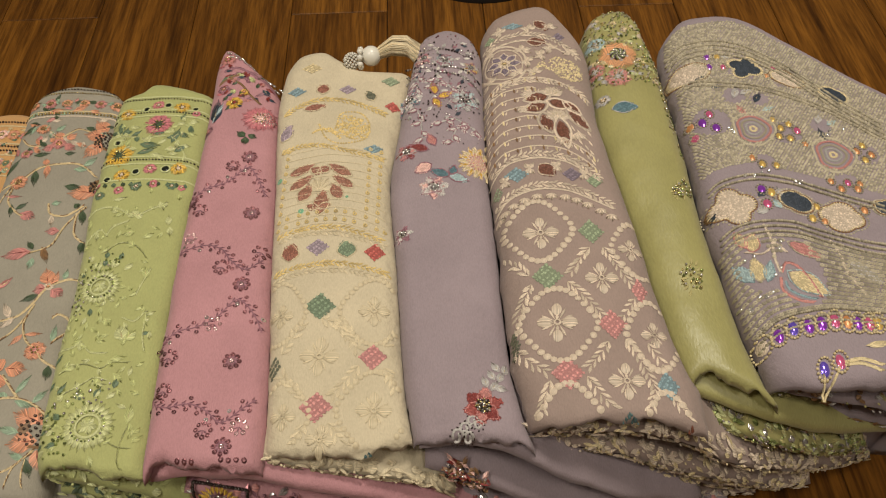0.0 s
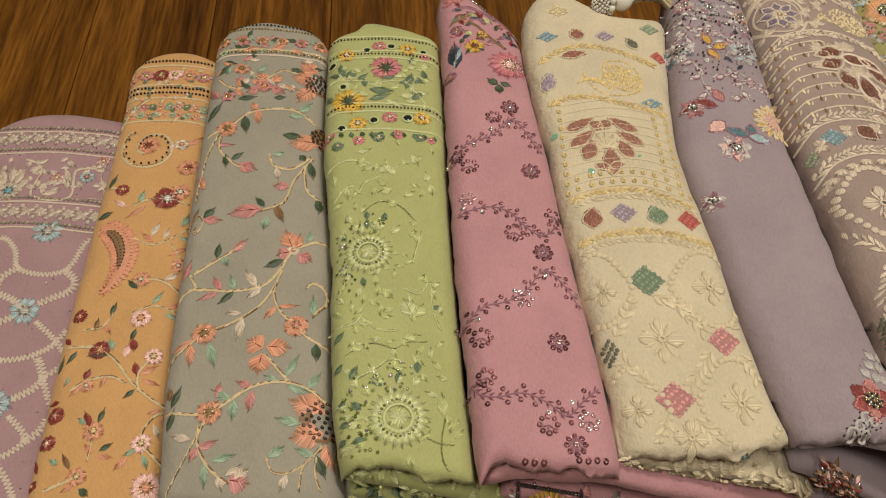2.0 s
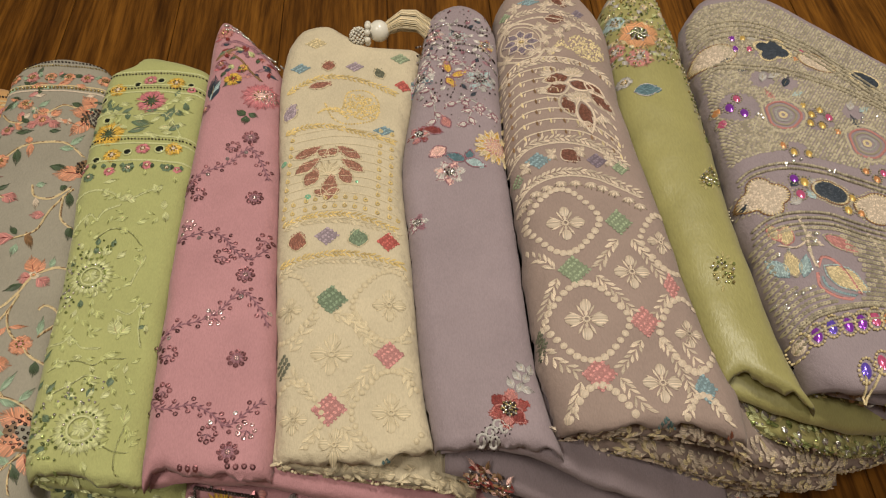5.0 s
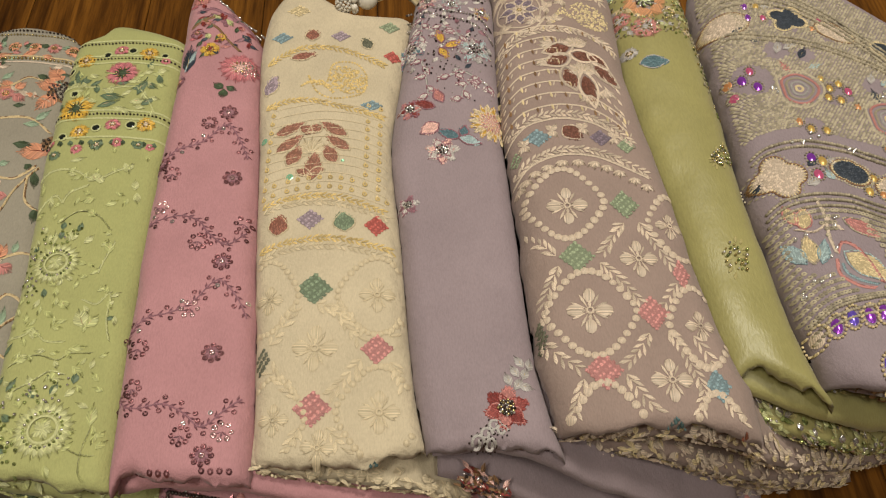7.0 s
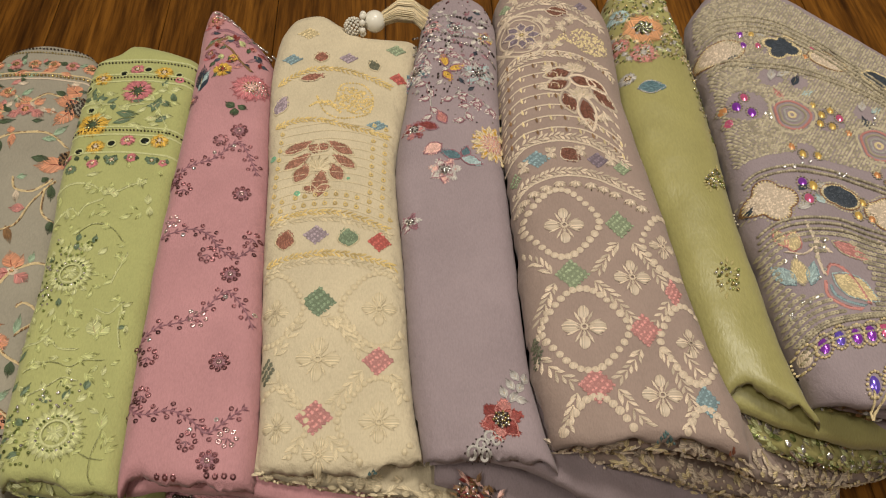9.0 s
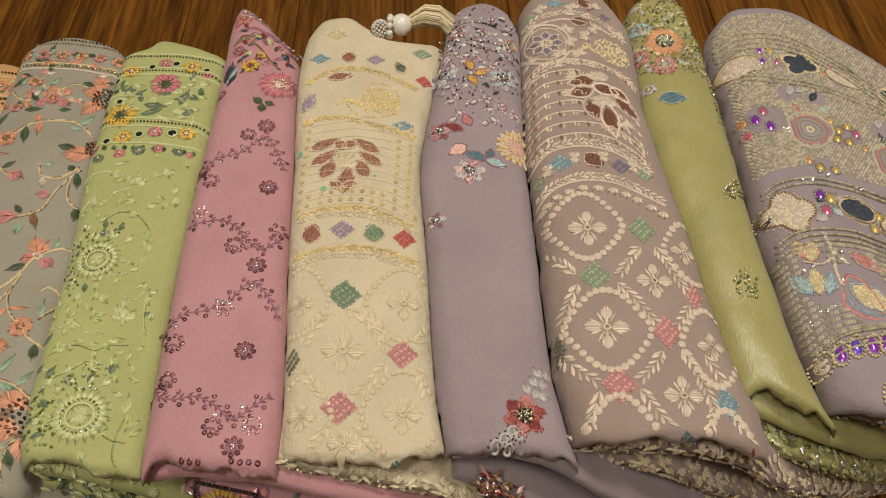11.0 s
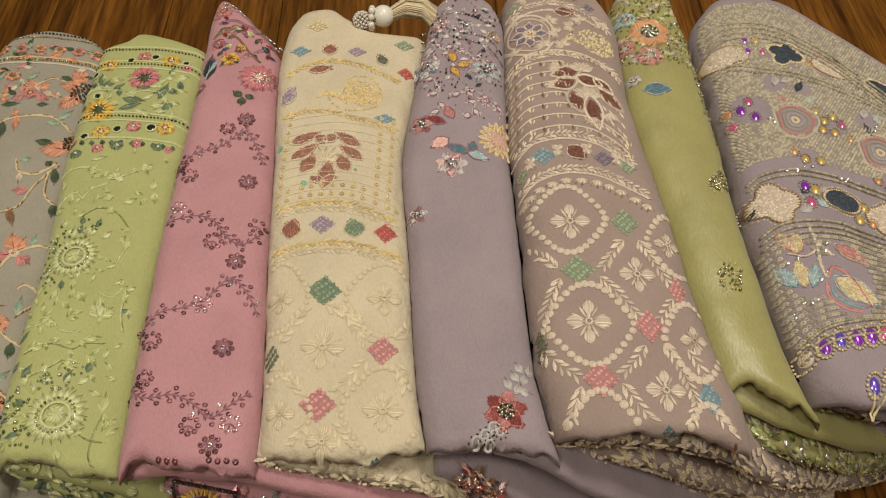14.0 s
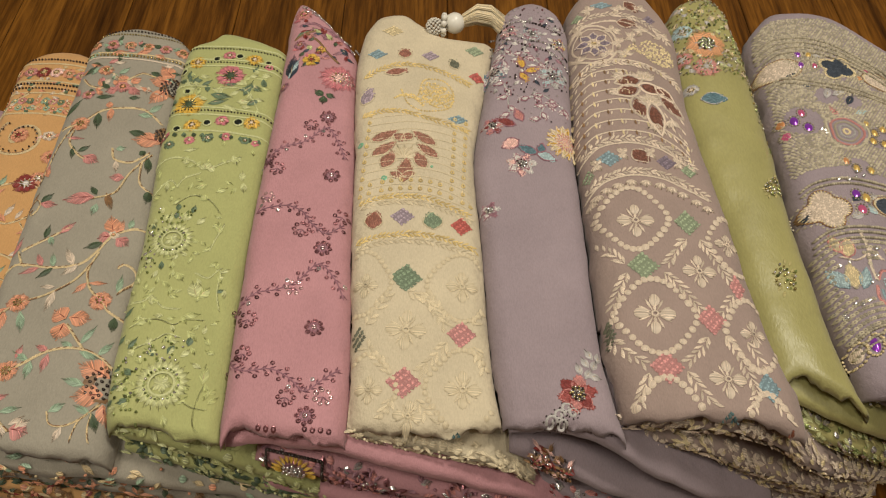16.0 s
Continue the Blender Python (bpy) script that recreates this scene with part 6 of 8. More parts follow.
# ---- violet: a ground of knots between corded bands, brown-rimmed panels, foils, ripples of chain stitch ----
HOLES = [(0.2560, 0.6690, 0.024), (0.3220, 0.6720, 0.026), (0.3600, 0.6500, 0.022), (0.4010, 0.6230, 0.020), (0.3100, 0.5790, 0.026), (0.3780, 0.5390, 0.026), (0.2720, 0.5940, 0.026), (0.3410, 0.5710, 0.020), (0.4090, 0.5390, 0.018), (0.3110, 0.5340, 0.014), (0.3790, 0.4990, 0.020), (0.3020, 0.6300, 0.016), (0.3260, 0.6210, 0.012), (0.3760, 0.5790, 0.014)]
st = Stitch(VIOLET)
for j in range(128):
    y0 = 0.470 + 0.0024 * j
    for i in range(118):
        x = 0.238 + 0.0026 * (i + 0.5 * (j % 2))
        bend = 0.022 * (1 - ((x - 0.30) / 0.07) ** 2) if x < 0.30 else 0.022 - 0.42 * (x - 0.30)
        y = y0 + bend - 0.022
        s, v, dl, dr, df, db = VIOLET.where(x, y)
        if s < 0.012 or s > 0.93 or db < 0.020 or y0 < 0.533:
            continue
        if any((x - a) ** 2 + (y - b) ** 2 < (r * 0.72) ** 2 for a, b, r in HOLES):
            continue
        st.knot(x + RNG.uniform(-1, 1) * 0.0004, y + RNG.uniform(-1, 1) * 0.0004, 0.0016 * RNG.uniform(0.8, 1.15))
part("knot_fill", st, [TH["bead_cream"]], VIOLET.base, "rows of cream knot stitches", kind="stuff")


def knot_cord(piece, line, r=0.0015, col="bead_cream", pitch=0.0027):
    st = Stitch(piece)
    line = [(x, y) for x, y in spline(line, 0.004) if piece.where(x, y)[0] > 0.008 and piece.where(x, y)[5] > 0.004]
    if len(line) < 4:
        return
    st.cord(line, r * 1.5, 0, 0.0008)
    for x, y in spline(line, pitch):
        st.bead(x, y, r * RNG.uniform(0.85, 1.1), 0, 0.5)
    part("border_cord", st, [TH[col]], piece.base)


HEM = [(0.2410, 0.6980), (0.2680, 0.7170), (0.3030, 0.7180), (0.3360, 0.6990), (0.3700, 0.6630), (0.4040, 0.6160), (0.4370, 0.5810)]
for k in range(4):
    knot_cord(VIOLET, [(x, y - 0.0078 * k) for x, y in HEM])
UNDER = [(0.2330, 0.6390), (0.2620, 0.6540), (0.2920, 0.6510), (0.3230, 0.6430), (0.3590, 0.6230), (0.3940, 0.5990), (0.4270, 0.5680)]
OVER = [(0.2400, 0.4940), (0.2620, 0.5110), (0.2930, 0.5180), (0.3240, 0.5110), (0.3480, 0.4990), (0.3760, 0.4850), (0.4040, 0.4720)]
BELOW = [(0.2410, 0.4400), (0.2630, 0.4540), (0.2880, 0.4610), (0.3160, 0.4580), (0.3380, 0.4470), (0.3700, 0.4340), (0.3920, 0.4280)]
FOOT = [(0.2560, 0.3360), (0.2760, 0.3530), (0.2990, 0.3610), (0.3290, 0.3640), (0.3560, 0.3600), (0.3690, 0.3580)]
for base_line, n in ((UNDER, 2), (OVER, 2), (BELOW, 3), (FOOT, 3)):
    for k in range(n):
        knot_cord(VIOLET, [(x, y - 0.0060 * k) for x, y in base_line])
# ripples of chain stitch between the last two cords
for k in range(15):
    f = (k + 0.6) / 15.2
    line = []
    for i in range(19):
        u = i / 18
        (a, b), (c, d) = spline(BELOW, 0.006)[min(int(u * 49), len(spline(BELOW, 0.006)) - 1)], spline(FOOT, 0.006)[min(int(u * 35), len(spline(FOOT, 0.006)) - 1)]
        line.append((a + (c - a) * f, b - 0.013 + (d - b + 0.013) * f))
    line.insert(0, (line[0][0] - 0.009, line[0][1] - 0.007))
    st = Stitch(VIOLET)
    for x, y in spline(line, 0.0029):
        if VIOLET.where(x, y)[0] > 0.004 and not any((x - a) ** 2 + ((y - b) * 0.8) ** 2 < r ** 2 for a, b, r in ((0.2790, 0.4250, 0.013), (0.2780, 0.4050, 0.016), (0.3080, 0.4000, 0.022), (0.3100, 0.3890, 0.018), (0.3120, 0.4250, 0.012))):
            st.ring(x, y, 0.0020, 0.3, 0, 0.0014, 6, RNG.uniform(-0.1, 0.1))
            st.knot(x + 0.0014, y, 0.0013, 0)
    part("chain_stitch", st, [TH["bead_cream"]], VIOLET.base, kind="stuff")


def panel(x, y, rx, ry, turn, fill="cream_thread", rim="brown", lobes=4, tips=0.32):
    """A lobed panel packed with knots inside a buttonholed rim."""
    def rimpoint(a, grow):
        k = grow * (1 - tips + tips * abs(math.cos(lobes / 2 * a)) ** 0.8)
        px, py = rx * k * math.cos(a), ry * k * math.sin(a)
        c, s = math.cos(radians(turn)), math.sin(radians(turn))
        return x + px * c - py * s, y + px * s + py * c
    if not inside(VIOLET, x, y, 0.006):
        return
    st = Stitch(VIOLET)
    st.patch([rimpoint(2 * math.pi * i / 36, 0.95) for i in range(36)], 0, 0.0006, turn)
    n = int(rx * ry / 1.7e-6)
    for i in range(n):
        px, py = rimpoint(RNG.uniform(0, 6.283), 0.88 * math.sqrt(RNG.random()))
        st.knot(px, py, 0.0015, 0)
    for i in range(44):
        a = 2 * math.pi * i / 44
        (ax, ay), (bx, by) = rimpoint(a, 0.86), rimpoint(a, 1.06)
        st.sliver(ax, ay, math.hypot(bx - ax, by - ay), 0.0016, math.degrees(math.atan2(by - ay, bx - ax)), 3, 0.0013, 2)
        (ax, ay), (bx, by) = rimpoint(a, 1.04), rimpoint(a + 0.15, 1.04)
        st.sliver(ax, ay, math.hypot(bx - ax, by - ay) * 1.2, 0.0019, math.degrees(math.atan2(by - ay, bx - ax)), 1, 0.0015, 2)
        px, py = rimpoint(a, 1.2)
        st.knot(px, py, 0.0012, 2)
    part("embroidered_panel", st, [TH[fill], TH[rim], TH["bead_cream"], TH["cream_gold"]], VIOLET.base)


panel(0.2640, 0.6690, 0.0224, 0.0163, 20, tips=0.18, lobes=2)
panel(0.2700, 0.4810, 0.0215, 0.0215, 12)
panel(0.3610, 0.6490, 0.0189, 0.0120, -38, tips=0.2, lobes=2)
panel(0.3630, 0.4610, 0.0198, 0.0172, -20, tips=0.2)
panel(0.3220, 0.6710, 0.0189, 0.0163, -35, "navy", "cream_gold", tips=0.45)
panel(0.3270, 0.4810, 0.0163, 0.0129, -40, "navy", "brown", 2, 0.25)
panel(0.4020, 0.6230, 0.0155, 0.0112, -40, "navy", "cream_gold", 2, 0.3)
panel(0.4060, 0.4710, 0.0103, 0.0103, 10, "navy", "brown", 2, 0.3)
for x, y in (0.3100, 0.5790), (0.3780, 0.5390):
    st = Stitch(VIOLET)
    for k, (m, n) in enumerate(((0, 10), (1, 16), (2, 22), (3, 26), (2, 30))):
        r = 0.003 + 0.0042 * k
        line = [(x + r * math.cos(a) * (1 + 0.12 * math.cos(3 * a)), y + r * 1.15 * math.sin(a)) for a in [2 * math.pi * i / n for i in range(n + 1)]]
        st.cord(line, 0.0024, m, 0.0013, 0.003)
        for px, py in spline(line, 0.0030):
            st.knot(px, py, 0.0013, m)
    part("rosette", st, [TH["cream_gold"], TH["silver_thread"], TH["bead_cream"], TH["rose"]], VIOLET.base)
dots(VIOLET, [
    (0.2630, 0.5940, 0.0042, "foil_violet"), (0.2750, 0.5850, 0.0042, "foil_violet"), (0.2720, 0.6050, 0.0038, "foil_rose"), (0.2540, 0.5770, 0.0038, "foil_rose"),
    (0.2450, 0.5760, 0.0036, "foil_gold"), (0.2520, 0.5940, 0.0036, "foil_orange"), (0.2410, 0.5550, 0.0030, "foil_gold"), (0.2860, 0.6930, 0.0038, "foil_violet"),
    (0.2860, 0.6770, 0.0040, "foil_violet"), (0.2970, 0.6920, 0.0036, "foil_gold"), (0.3000, 0.6750, 0.0034, "foil_rose"), (0.2410, 0.6930, 0.0034, "foil_gold"),
    (0.3500, 0.6660, 0.0032, "foil_rose"), (0.3410, 0.6550, 0.0030, "foil_orange"),
])
dots(VIOLET, [
    (0.3370, 0.5780, 0.0034, "foil_gold"), (0.3330, 0.5670, 0.0034, "foil_gold"), (0.3430, 0.5630, 0.0034, "foil_gold"), (0.3320, 0.5900, 0.0032, "foil_gold"), (0.3460, 0.5830, 0.0034, "foil_gold"),
    (0.3550, 0.5540, 0.0032, "foil_orange"), (0.3520, 0.5730, 0.0036, "foil_rose"), (0.3000, 0.5400, 0.0036, "foil_orange"), (0.3080, 0.5310, 0.0034, "foil_gold"), (0.3210, 0.5280, 0.0034, "foil_gold"),
    (0.4020, 0.5430, 0.0034, "foil_orange"), (0.4100, 0.5510, 0.0034, "foil_gold"), (0.4070, 0.5310, 0.0034, "foil_gold"), (0.4150, 0.5380, 0.0034, "foil_orange"),
])
dots(VIOLET, [
    (0.3660, 0.5050, 0.0032, "foil_orange"), (0.3730, 0.4950, 0.0032, "foil_orange"), (0.3810, 0.5020, 0.0032, "foil_rose"), (0.3880, 0.4940, 0.0034, "foil_orange"), (0.3920, 0.5000, 0.0032, "foil_orange"),
    (0.3000, 0.4990, 0.0042, "foil_violet"), (0.3080, 0.4950, 0.0040, "foil_gold"), (0.3010, 0.4810, 0.0042, "foil_rose"), (0.3440, 0.4740, 0.0034, "foil_gold"), (0.3370, 0.4610, 0.0036, "foil_gold"), (0.3470, 0.4570, 0.0032, "foil_orange"), (0.3860, 0.4680, 0.0034, "foil_orange"),
])
leaves(VIOLET, [(0.3360, 0.6720, 0.014, 0.006, 130, "cream_gold"), (0.2670, 0.6570, 0.014, 0.006, 30, "navy"), (0.3090, 0.6890, 0.012, 0.005, 160, "silver_thread"), (0.2820, 0.6450, 0.010, 0.005, 10, "navy"), (0.2950, 0.4910, 0.012, 0.006, 40, "navy"), (0.3160, 0.4890, 0.012, 0.006, 100, "silver_thread"), (0.2900, 0.4710, 0.014, 0.007, 30, "silver_thread"), (0.3120, 0.4750, 0.012, 0.006, 110, "blue_pale"), (0.2500, 0.4700, 0.012, 0.005, 60, "navy")])
leaves(VIOLET, [(0.3010, 0.6260, 0.018, 0.006, 70, "silver_thread"), (0.3080, 0.6300, 0.016, 0.006, 30, "silver_thread"), (0.3200, 0.6170, 0.016, 0.006, 60, "navy"), (0.3070, 0.6000, 0.016, 0.006, 110, "rose"), (0.3250, 0.6040, 0.014, 0.006, 20, "blue_pale"), (0.3740, 0.5810, 0.016, 0.006, 70, "silver_thread"), (0.3830, 0.5790, 0.014, 0.006, 30, "blue_pale"), (0.3760, 0.5590, 0.016, 0.006, 100, "navy")])
# the flowering stem among the ripples
cords(VIOLET, [(0.0022, "cream_thread", [(0.2920, 0.4580), (0.2950, 0.4380), (0.2930, 0.4190), (0.2940, 0.4040)]), (0.0018, "cream_thread", [(0.2950, 0.4330), (0.2830, 0.4250), (0.2700, 0.4280)]), (0.0018, "cream_thread", [(0.2950, 0.4380), (0.3010, 0.4300), (0.3040, 0.4250)]), (0.0016, "cream_thread", [(0.3450, 0.4350), (0.3490, 0.4190), (0.3500, 0.4000), (0.3590, 0.3760)])])
for x, y, length, width, ang, fill, rim in ((0.2750, 0.4280, 0.020, 0.012, 75, "cream_gold", "rose"), (0.2710, 0.4330, 0.018, 0.008, 110, "cream_gold", "rose"), (0.2760, 0.3960, 0.024, 0.012, 92, "cream_gold", "bead_cream"), (0.2700, 0.3970, 0.022, 0.009, 120, "blue_pale", "blue_stitch"), (0.2820, 0.3960, 0.020, 0.008, 72, "blue_pale", "blue_stitch"), (0.3010, 0.4030, 0.036, 0.018, -44, "cream_gold", "blue_pale"), (0.3090, 0.4350, 0.030, 0.011, -40, "rose", "bead_cream"), (0.3550, 0.4110, 0.032, 0.012, -48, "silver_thread", "bead_cream")):
    petal_outline(VIOLET, x, y, length, width, ang, fill, rim, 1.12)
cords(VIOLET, [(0.0024, "rose", [(0.2950, 0.4030), (0.3010, 0.4130), (0.3100, 0.4080), (0.3170, 0.3910), (0.3210, 0.3760)]), (0.0024, "rose", [(0.2930, 0.3980), (0.2920, 0.3840), (0.3030, 0.3740), (0.3140, 0.3710)]), (0.0018, "blue_stitch", [(0.2960, 0.3940), (0.2970, 0.3850), (0.3060, 0.3780), (0.3170, 0.3740)])])
# marquise foils along the foot, and the sprig below them
for x, y, col in ((0.2660, 0.3350, "cream_thread"), (0.2780, 0.3410, "foil_violet"), (0.2910, 0.3470, "foil_blue"), (0.3040, 0.3480, "foil_violet"), (0.3150, 0.3500, "foil_violet"), (0.3260, 0.3520, "foil_rose"), (0.3360, 0.3500, "foil_orange"), (0.3440, 0.3490, "foil_violet"), (0.3530, 0.3480, "foil_rose"), (0.3600, 0.3480, "foil_gold"), (0.3060, 0.3080, "foil_blue"), (0.3200, 0.3140, "foil_rose"), (0.3210, 0.2980, "foil_violet")):
    if not inside(VIOLET, x, y, 0.003):
        continue
    st = Stitch(VIOLET)
    st.dome(x, y, 0.0038, 0, 0.0016, 10, 1.75)
    foil = part("foil_stone", st, [TH[col]], VIOLET.base)
    st = Stitch(VIOLET)
    for i in range(16):
        a = i * math.pi / 8
        st.bead(x + 0.0060 * math.cos(a) + 0.0016 * math.sin(a), y + 0.0098 * math.sin(a), 0.0013)
    part("bead_ring", st, [TH["cream_gold"]], foil, kind="stuff")
cords(VIOLET, [(0.0018, "cream_gold", [(0.3040, 0.2850), (0.3050, 0.2950), (0.3050, 0.3030)]), (0.0018, "cream_gold", [(0.3040, 0.2850), (0.3130, 0.3000), (0.3180, 0.3090)]), (0.0030, "cream_gold", [(0.3230, 0.3130), (0.3370, 0.3160), (0.3520, 0.3100)]), (0.0030, "cream_gold", [(0.3220, 0.3110), (0.3360, 0.3120), (0.3500, 0.3050)])])
leaves(VIOLET, [(0.2910, 0.2960, 0.014, 0.007, 95, "silver_thread"), (0.2940, 0.2900, 0.012, 0.006, 60, "cream_gold"), (0.2890, 0.2900, 0.012, 0.006, 160, "silver_thread"), (0.3440, 0.3270, 0.022, 0.005, 6, "cream_gold"), (0.3300, 0.2960, 0.012, 0.006, 80, "gold_thread"), (0.2650, 0.3020, 0.010, 0.005, 80, "gold_thread")])
st = Stitch(VIOLET)
for i in range(30):
    x, y = [(0.2940, 0.5210), (0.3020, 0.5190), (0.2910, 0.5800), (0.3270, 0.5060), (0.3880, 0.5700), (0.2560, 0.3800), (0.2670, 0.3740), (0.2770, 0.3840), (0.2600, 0.3650), (0.2700, 0.4190), (0.3060, 0.4320), (0.2940, 0.4030)][i % 12]
    st.ring(x + RNG.uniform(-0.012, 0.012), y + RNG.uniform(-0.005, 0.005), 0.0016, 0.3, 0, 0.0022, 8, RNG.uniform(-0.3, 0.3))
part("sequin_scatter", st, [TH["sequin_white"]], VIOLET.base, kind="stuff")

# ---- satin: a crusted far end with an orange flower, and small clusters down the length ----
fx, fy = 0.1920, 0.7090
flowers(SATIN, [(fx, fy, 0.0215, "orange", "silver_thread", 6), (0.1870, 0.6730, 0.0140, "rose", "silver_thread", 8), (0.1650, 0.6900, 0.0110, "rose", "silver_thread", 6), (0.1700, 0.7330, 0.0105, "blue_pale", "silver_thread", 7), (0.1680, 0.6410, 0.0080, "silver_thread", "cream_thread", 6)])
petal_outline(SATIN, 0.1750, 0.6250, 0.027, 0.017, 2, "blue_deep", "silver_thread", 1.0)
st = Stitch(SATIN)
for i in range(120):
    a, d = i * 2.4, 0.0008 * math.sqrt(i)
    st.bead(fx + d * math.cos(a), fy + d * math.sin(a), 0.0013, i % 3, 1.6)
part("flower_stonework", st, [TH["bead_black"], TH["bead_silver"], TH["bead_green"]], SATIN.base, kind="stuff")
st = Stitch(SATIN)
RIM_A, RIM_B = [(0.1480, 0.6200), (0.1480, 0.5940), (0.1470, 0.5660), (0.1580, 0.5270), (0.1630, 0.5050)], [(0.2350, 0.6730), (0.2360, 0.6320), (0.2390, 0.5980), (0.2410, 0.5610)]
for i in range(900):
    x, y = RNG.uniform(0.158, 0.250), RNG.uniform(0.60, 0.79)
    s, v = SATIN.where(x, y)[:2]
    if 0.04 < s < 0.97 and v < 0.99 and (x - fx) ** 2 + (y - fy) ** 2 > 0.0004 and (y > 0.668 - 0.05 * max(0, s - 0.55) + 0.008 * math.sin(60 * x) or s > 0.86):
        st.bead(x, y, RNG.uniform(0.0008, 0.0015), RNG.choice((0, 0, 1, 2, 2, 3)))
for line in (RIM_A, RIM_B):
    for x, y in spline(line, 0.002):
        if RNG.random() < 0.7:
            st.bead(x + RNG.uniform(-0.003, 0.006), y, RNG.uniform(0.0008, 0.0014), RNG.choice((0, 2, 3)))
part("bead_crust", st, [TH["bead_green"], TH["bead_silver"], TH["bead_cream"], TH["bead_gold"]], SATIN.base, "crust of silver and green beads", kind="stuff")
leaves(SATIN, [(x, y, RNG.uniform(0.006, 0.012), 0.005, RNG.uniform(0, 360), RNG.choice(("green_leaf", "gold_thread", "cream_thread", "silver_thread", "cream_gold"))) for x, y in [(RNG.uniform(0.158, 0.245), RNG.uniform(0.665, 0.785)) for i in range(90)] if 0.05 < SATIN.where(x, y)[0] < 0.95 and SATIN.where(x, y)[1] < 0.98 and (x - fx) ** 2 + (y - fy) ** 2 > 0.0004])
for x, y, r in ((0.2190, 0.4060, 0.0040), (0.1620, 0.5220, 0.0028), (0.2340, 0.5150, 0.0030), (0.2250, 0.5080, 0.0022)):
    st = Stitch(SATIN)
    for i in range(34):
        a, d = i * 2.4, r * 0.62 * math.sqrt(i) * RNG.uniform(0.9, 1.15)
        if i % 4:
            st.bead(x + d * math.cos(a) * 0.72, y + d * math.sin(a), RNG.uniform(0.0009, 0.0015), i % 3, 1.2)
        else:
            st.sliver(x + d * math.cos(a) * 0.7, y + d * math.sin(a), 0.007, 0.0028, math.degrees(a), 3, 0.0014, 3)
    part("beadwork", st, [TH["bead_silver"], TH["bead_gold"], TH["bead_green"], TH["gold_thread"]], SATIN.base, kind="stuff")

# ---- cream: coloured diamonds, a lotus in dashes, a yellow mango, and tone-on-tone lattice ----
diamonds(CREAM, [
    (-0.1130, 0.3750, 0.0150, 0.0140, "green_stitch"), (-0.1080, 0.2800, 0.0148, 0.0142, "pink_stitch"), (-0.0640, 0.3250, 0.0130, 0.0132, "pink_stitch"), (-0.1470, 0.3170, 0.0070, 0.0125, "olive_stitch"),
    (-0.0630, 0.2370, 0.0150, 0.0085, "teal_stitch"), (-0.1210, 0.4390, 0.0115, 0.0105, "lilac_stitch"), (-0.0680, 0.4340, 0.0105, 0.0110, "red_stitch"), (-0.1630, 0.6480, 0.0110, 0.0080, "blue_stitch"),
    (-0.1080, 0.6500, 0.0105, 0.0075, "lilac_stitch"), (-0.0590, 0.6270, 0.0090, 0.0085, "red_stitch"), (-0.0760, 0.5640, 0.0110, 0.0070, "blue_stitch"), (-0.0620, 0.6640, 0.0110, 0.0075, "mint_stitch"), (-0.1500, 0.6840, 0.0120, 0.0085, "cream_gold"),
])
for x, y, length, width, ang, col in ((-0.1460, 0.4240, 0.0185, 0.0150, 88, "brown_stitch"), (-0.0920, 0.4270, 0.0185, 0.0165, 100, "green_stitch"), (-0.1340, 0.6430, 0.0150, 0.0135, 92, "brown_stitch"), (-0.0790, 0.6340, 0.0150, 0.0105, 118, "olive_stitch"), (-0.1520, 0.6210, 0.0230, 0.0095, 10, "brown_stitch"), (-0.1700, 0.5750, 0.0240, 0.0130, 75, "lilac_stitch")):
    petal_outline(CREAM, x, y, length, width, ang, col, "cream_tone", 1.05)
for x, y, length, width, ang in ((-0.1570, 0.5270, 0.0270, 0.0100, 30), (-0.1550, 0.5090, 0.0270, 0.0100, 40), (-0.1440, 0.4950, 0.0220, 0.0125, 65), (-0.0960, 0.5270, 0.0260, 0.0100, 148), (-0.0930, 0.5110, 0.0250, 0.0095, 142), (-0.1040, 0.4970, 0.0210, 0.0115, 118), (-0.1230, 0.4780, 0.0300, 0.0135, 88), (-0.1360, 0.4890, 0.0130, 0.0075, -20), (-0.1130, 0.4900, 0.0130, 0.0075, 200), (-0.1360, 0.5360, 0.0120, 0.0090, -30), (-0.1180, 0.5370, 0.0120, 0.0090, 210)):
    petal_outline(CREAM, x, y, length, width, ang, "lotus_stitch", "cream_tone", 1.12)
leaves(CREAM, [(-0.1250, 0.5070, 0.017, 0.0070, a, "cream_tone") for a in (35, 65, 90, 115, 145)])
# dashes in rows round the lotus
for j in range(11):
    st = Stitch(CREAM)
    dy = 0.0098 * j
    for i, (x, y) in enumerate(spline([(x, y + dy) for x, y in [(-0.1610, 0.4610), (-0.1420, 0.4670), (-0.1160, 0.4710), (-0.0890, 0.4680), (-0.0600, 0.4590)]], 0.0085)):
        if (abs(x + 0.119) > 0.036 or j < 2) and 0.03 < CREAM.where(x, y)[0] < 0.93:
            st.ring(x, y, 0.0022, 0.4, 0, 0.0012, 7)
            st.sliver(x - 0.0014, y - 0.001, 0.0058, 0.0022, 80, 1, 0.0013, 3)
    part("dash_stitching", st, [TH["straw"], TH["cream_gold"]], CREAM.base, kind="stuff")
    st = Stitch(CREAM)
    st.cord([(x, y + dy - 0.004) for x, y in [(-0.1610, 0.4610), (-0.1420, 0.4670), (-0.1160, 0.4710), (-0.0890, 0.4680), (-0.0600, 0.4590)]], 0.0012, 0, 0.0007)
    part("border_cord", st, [TH["cream_tone"]], CREAM.base)
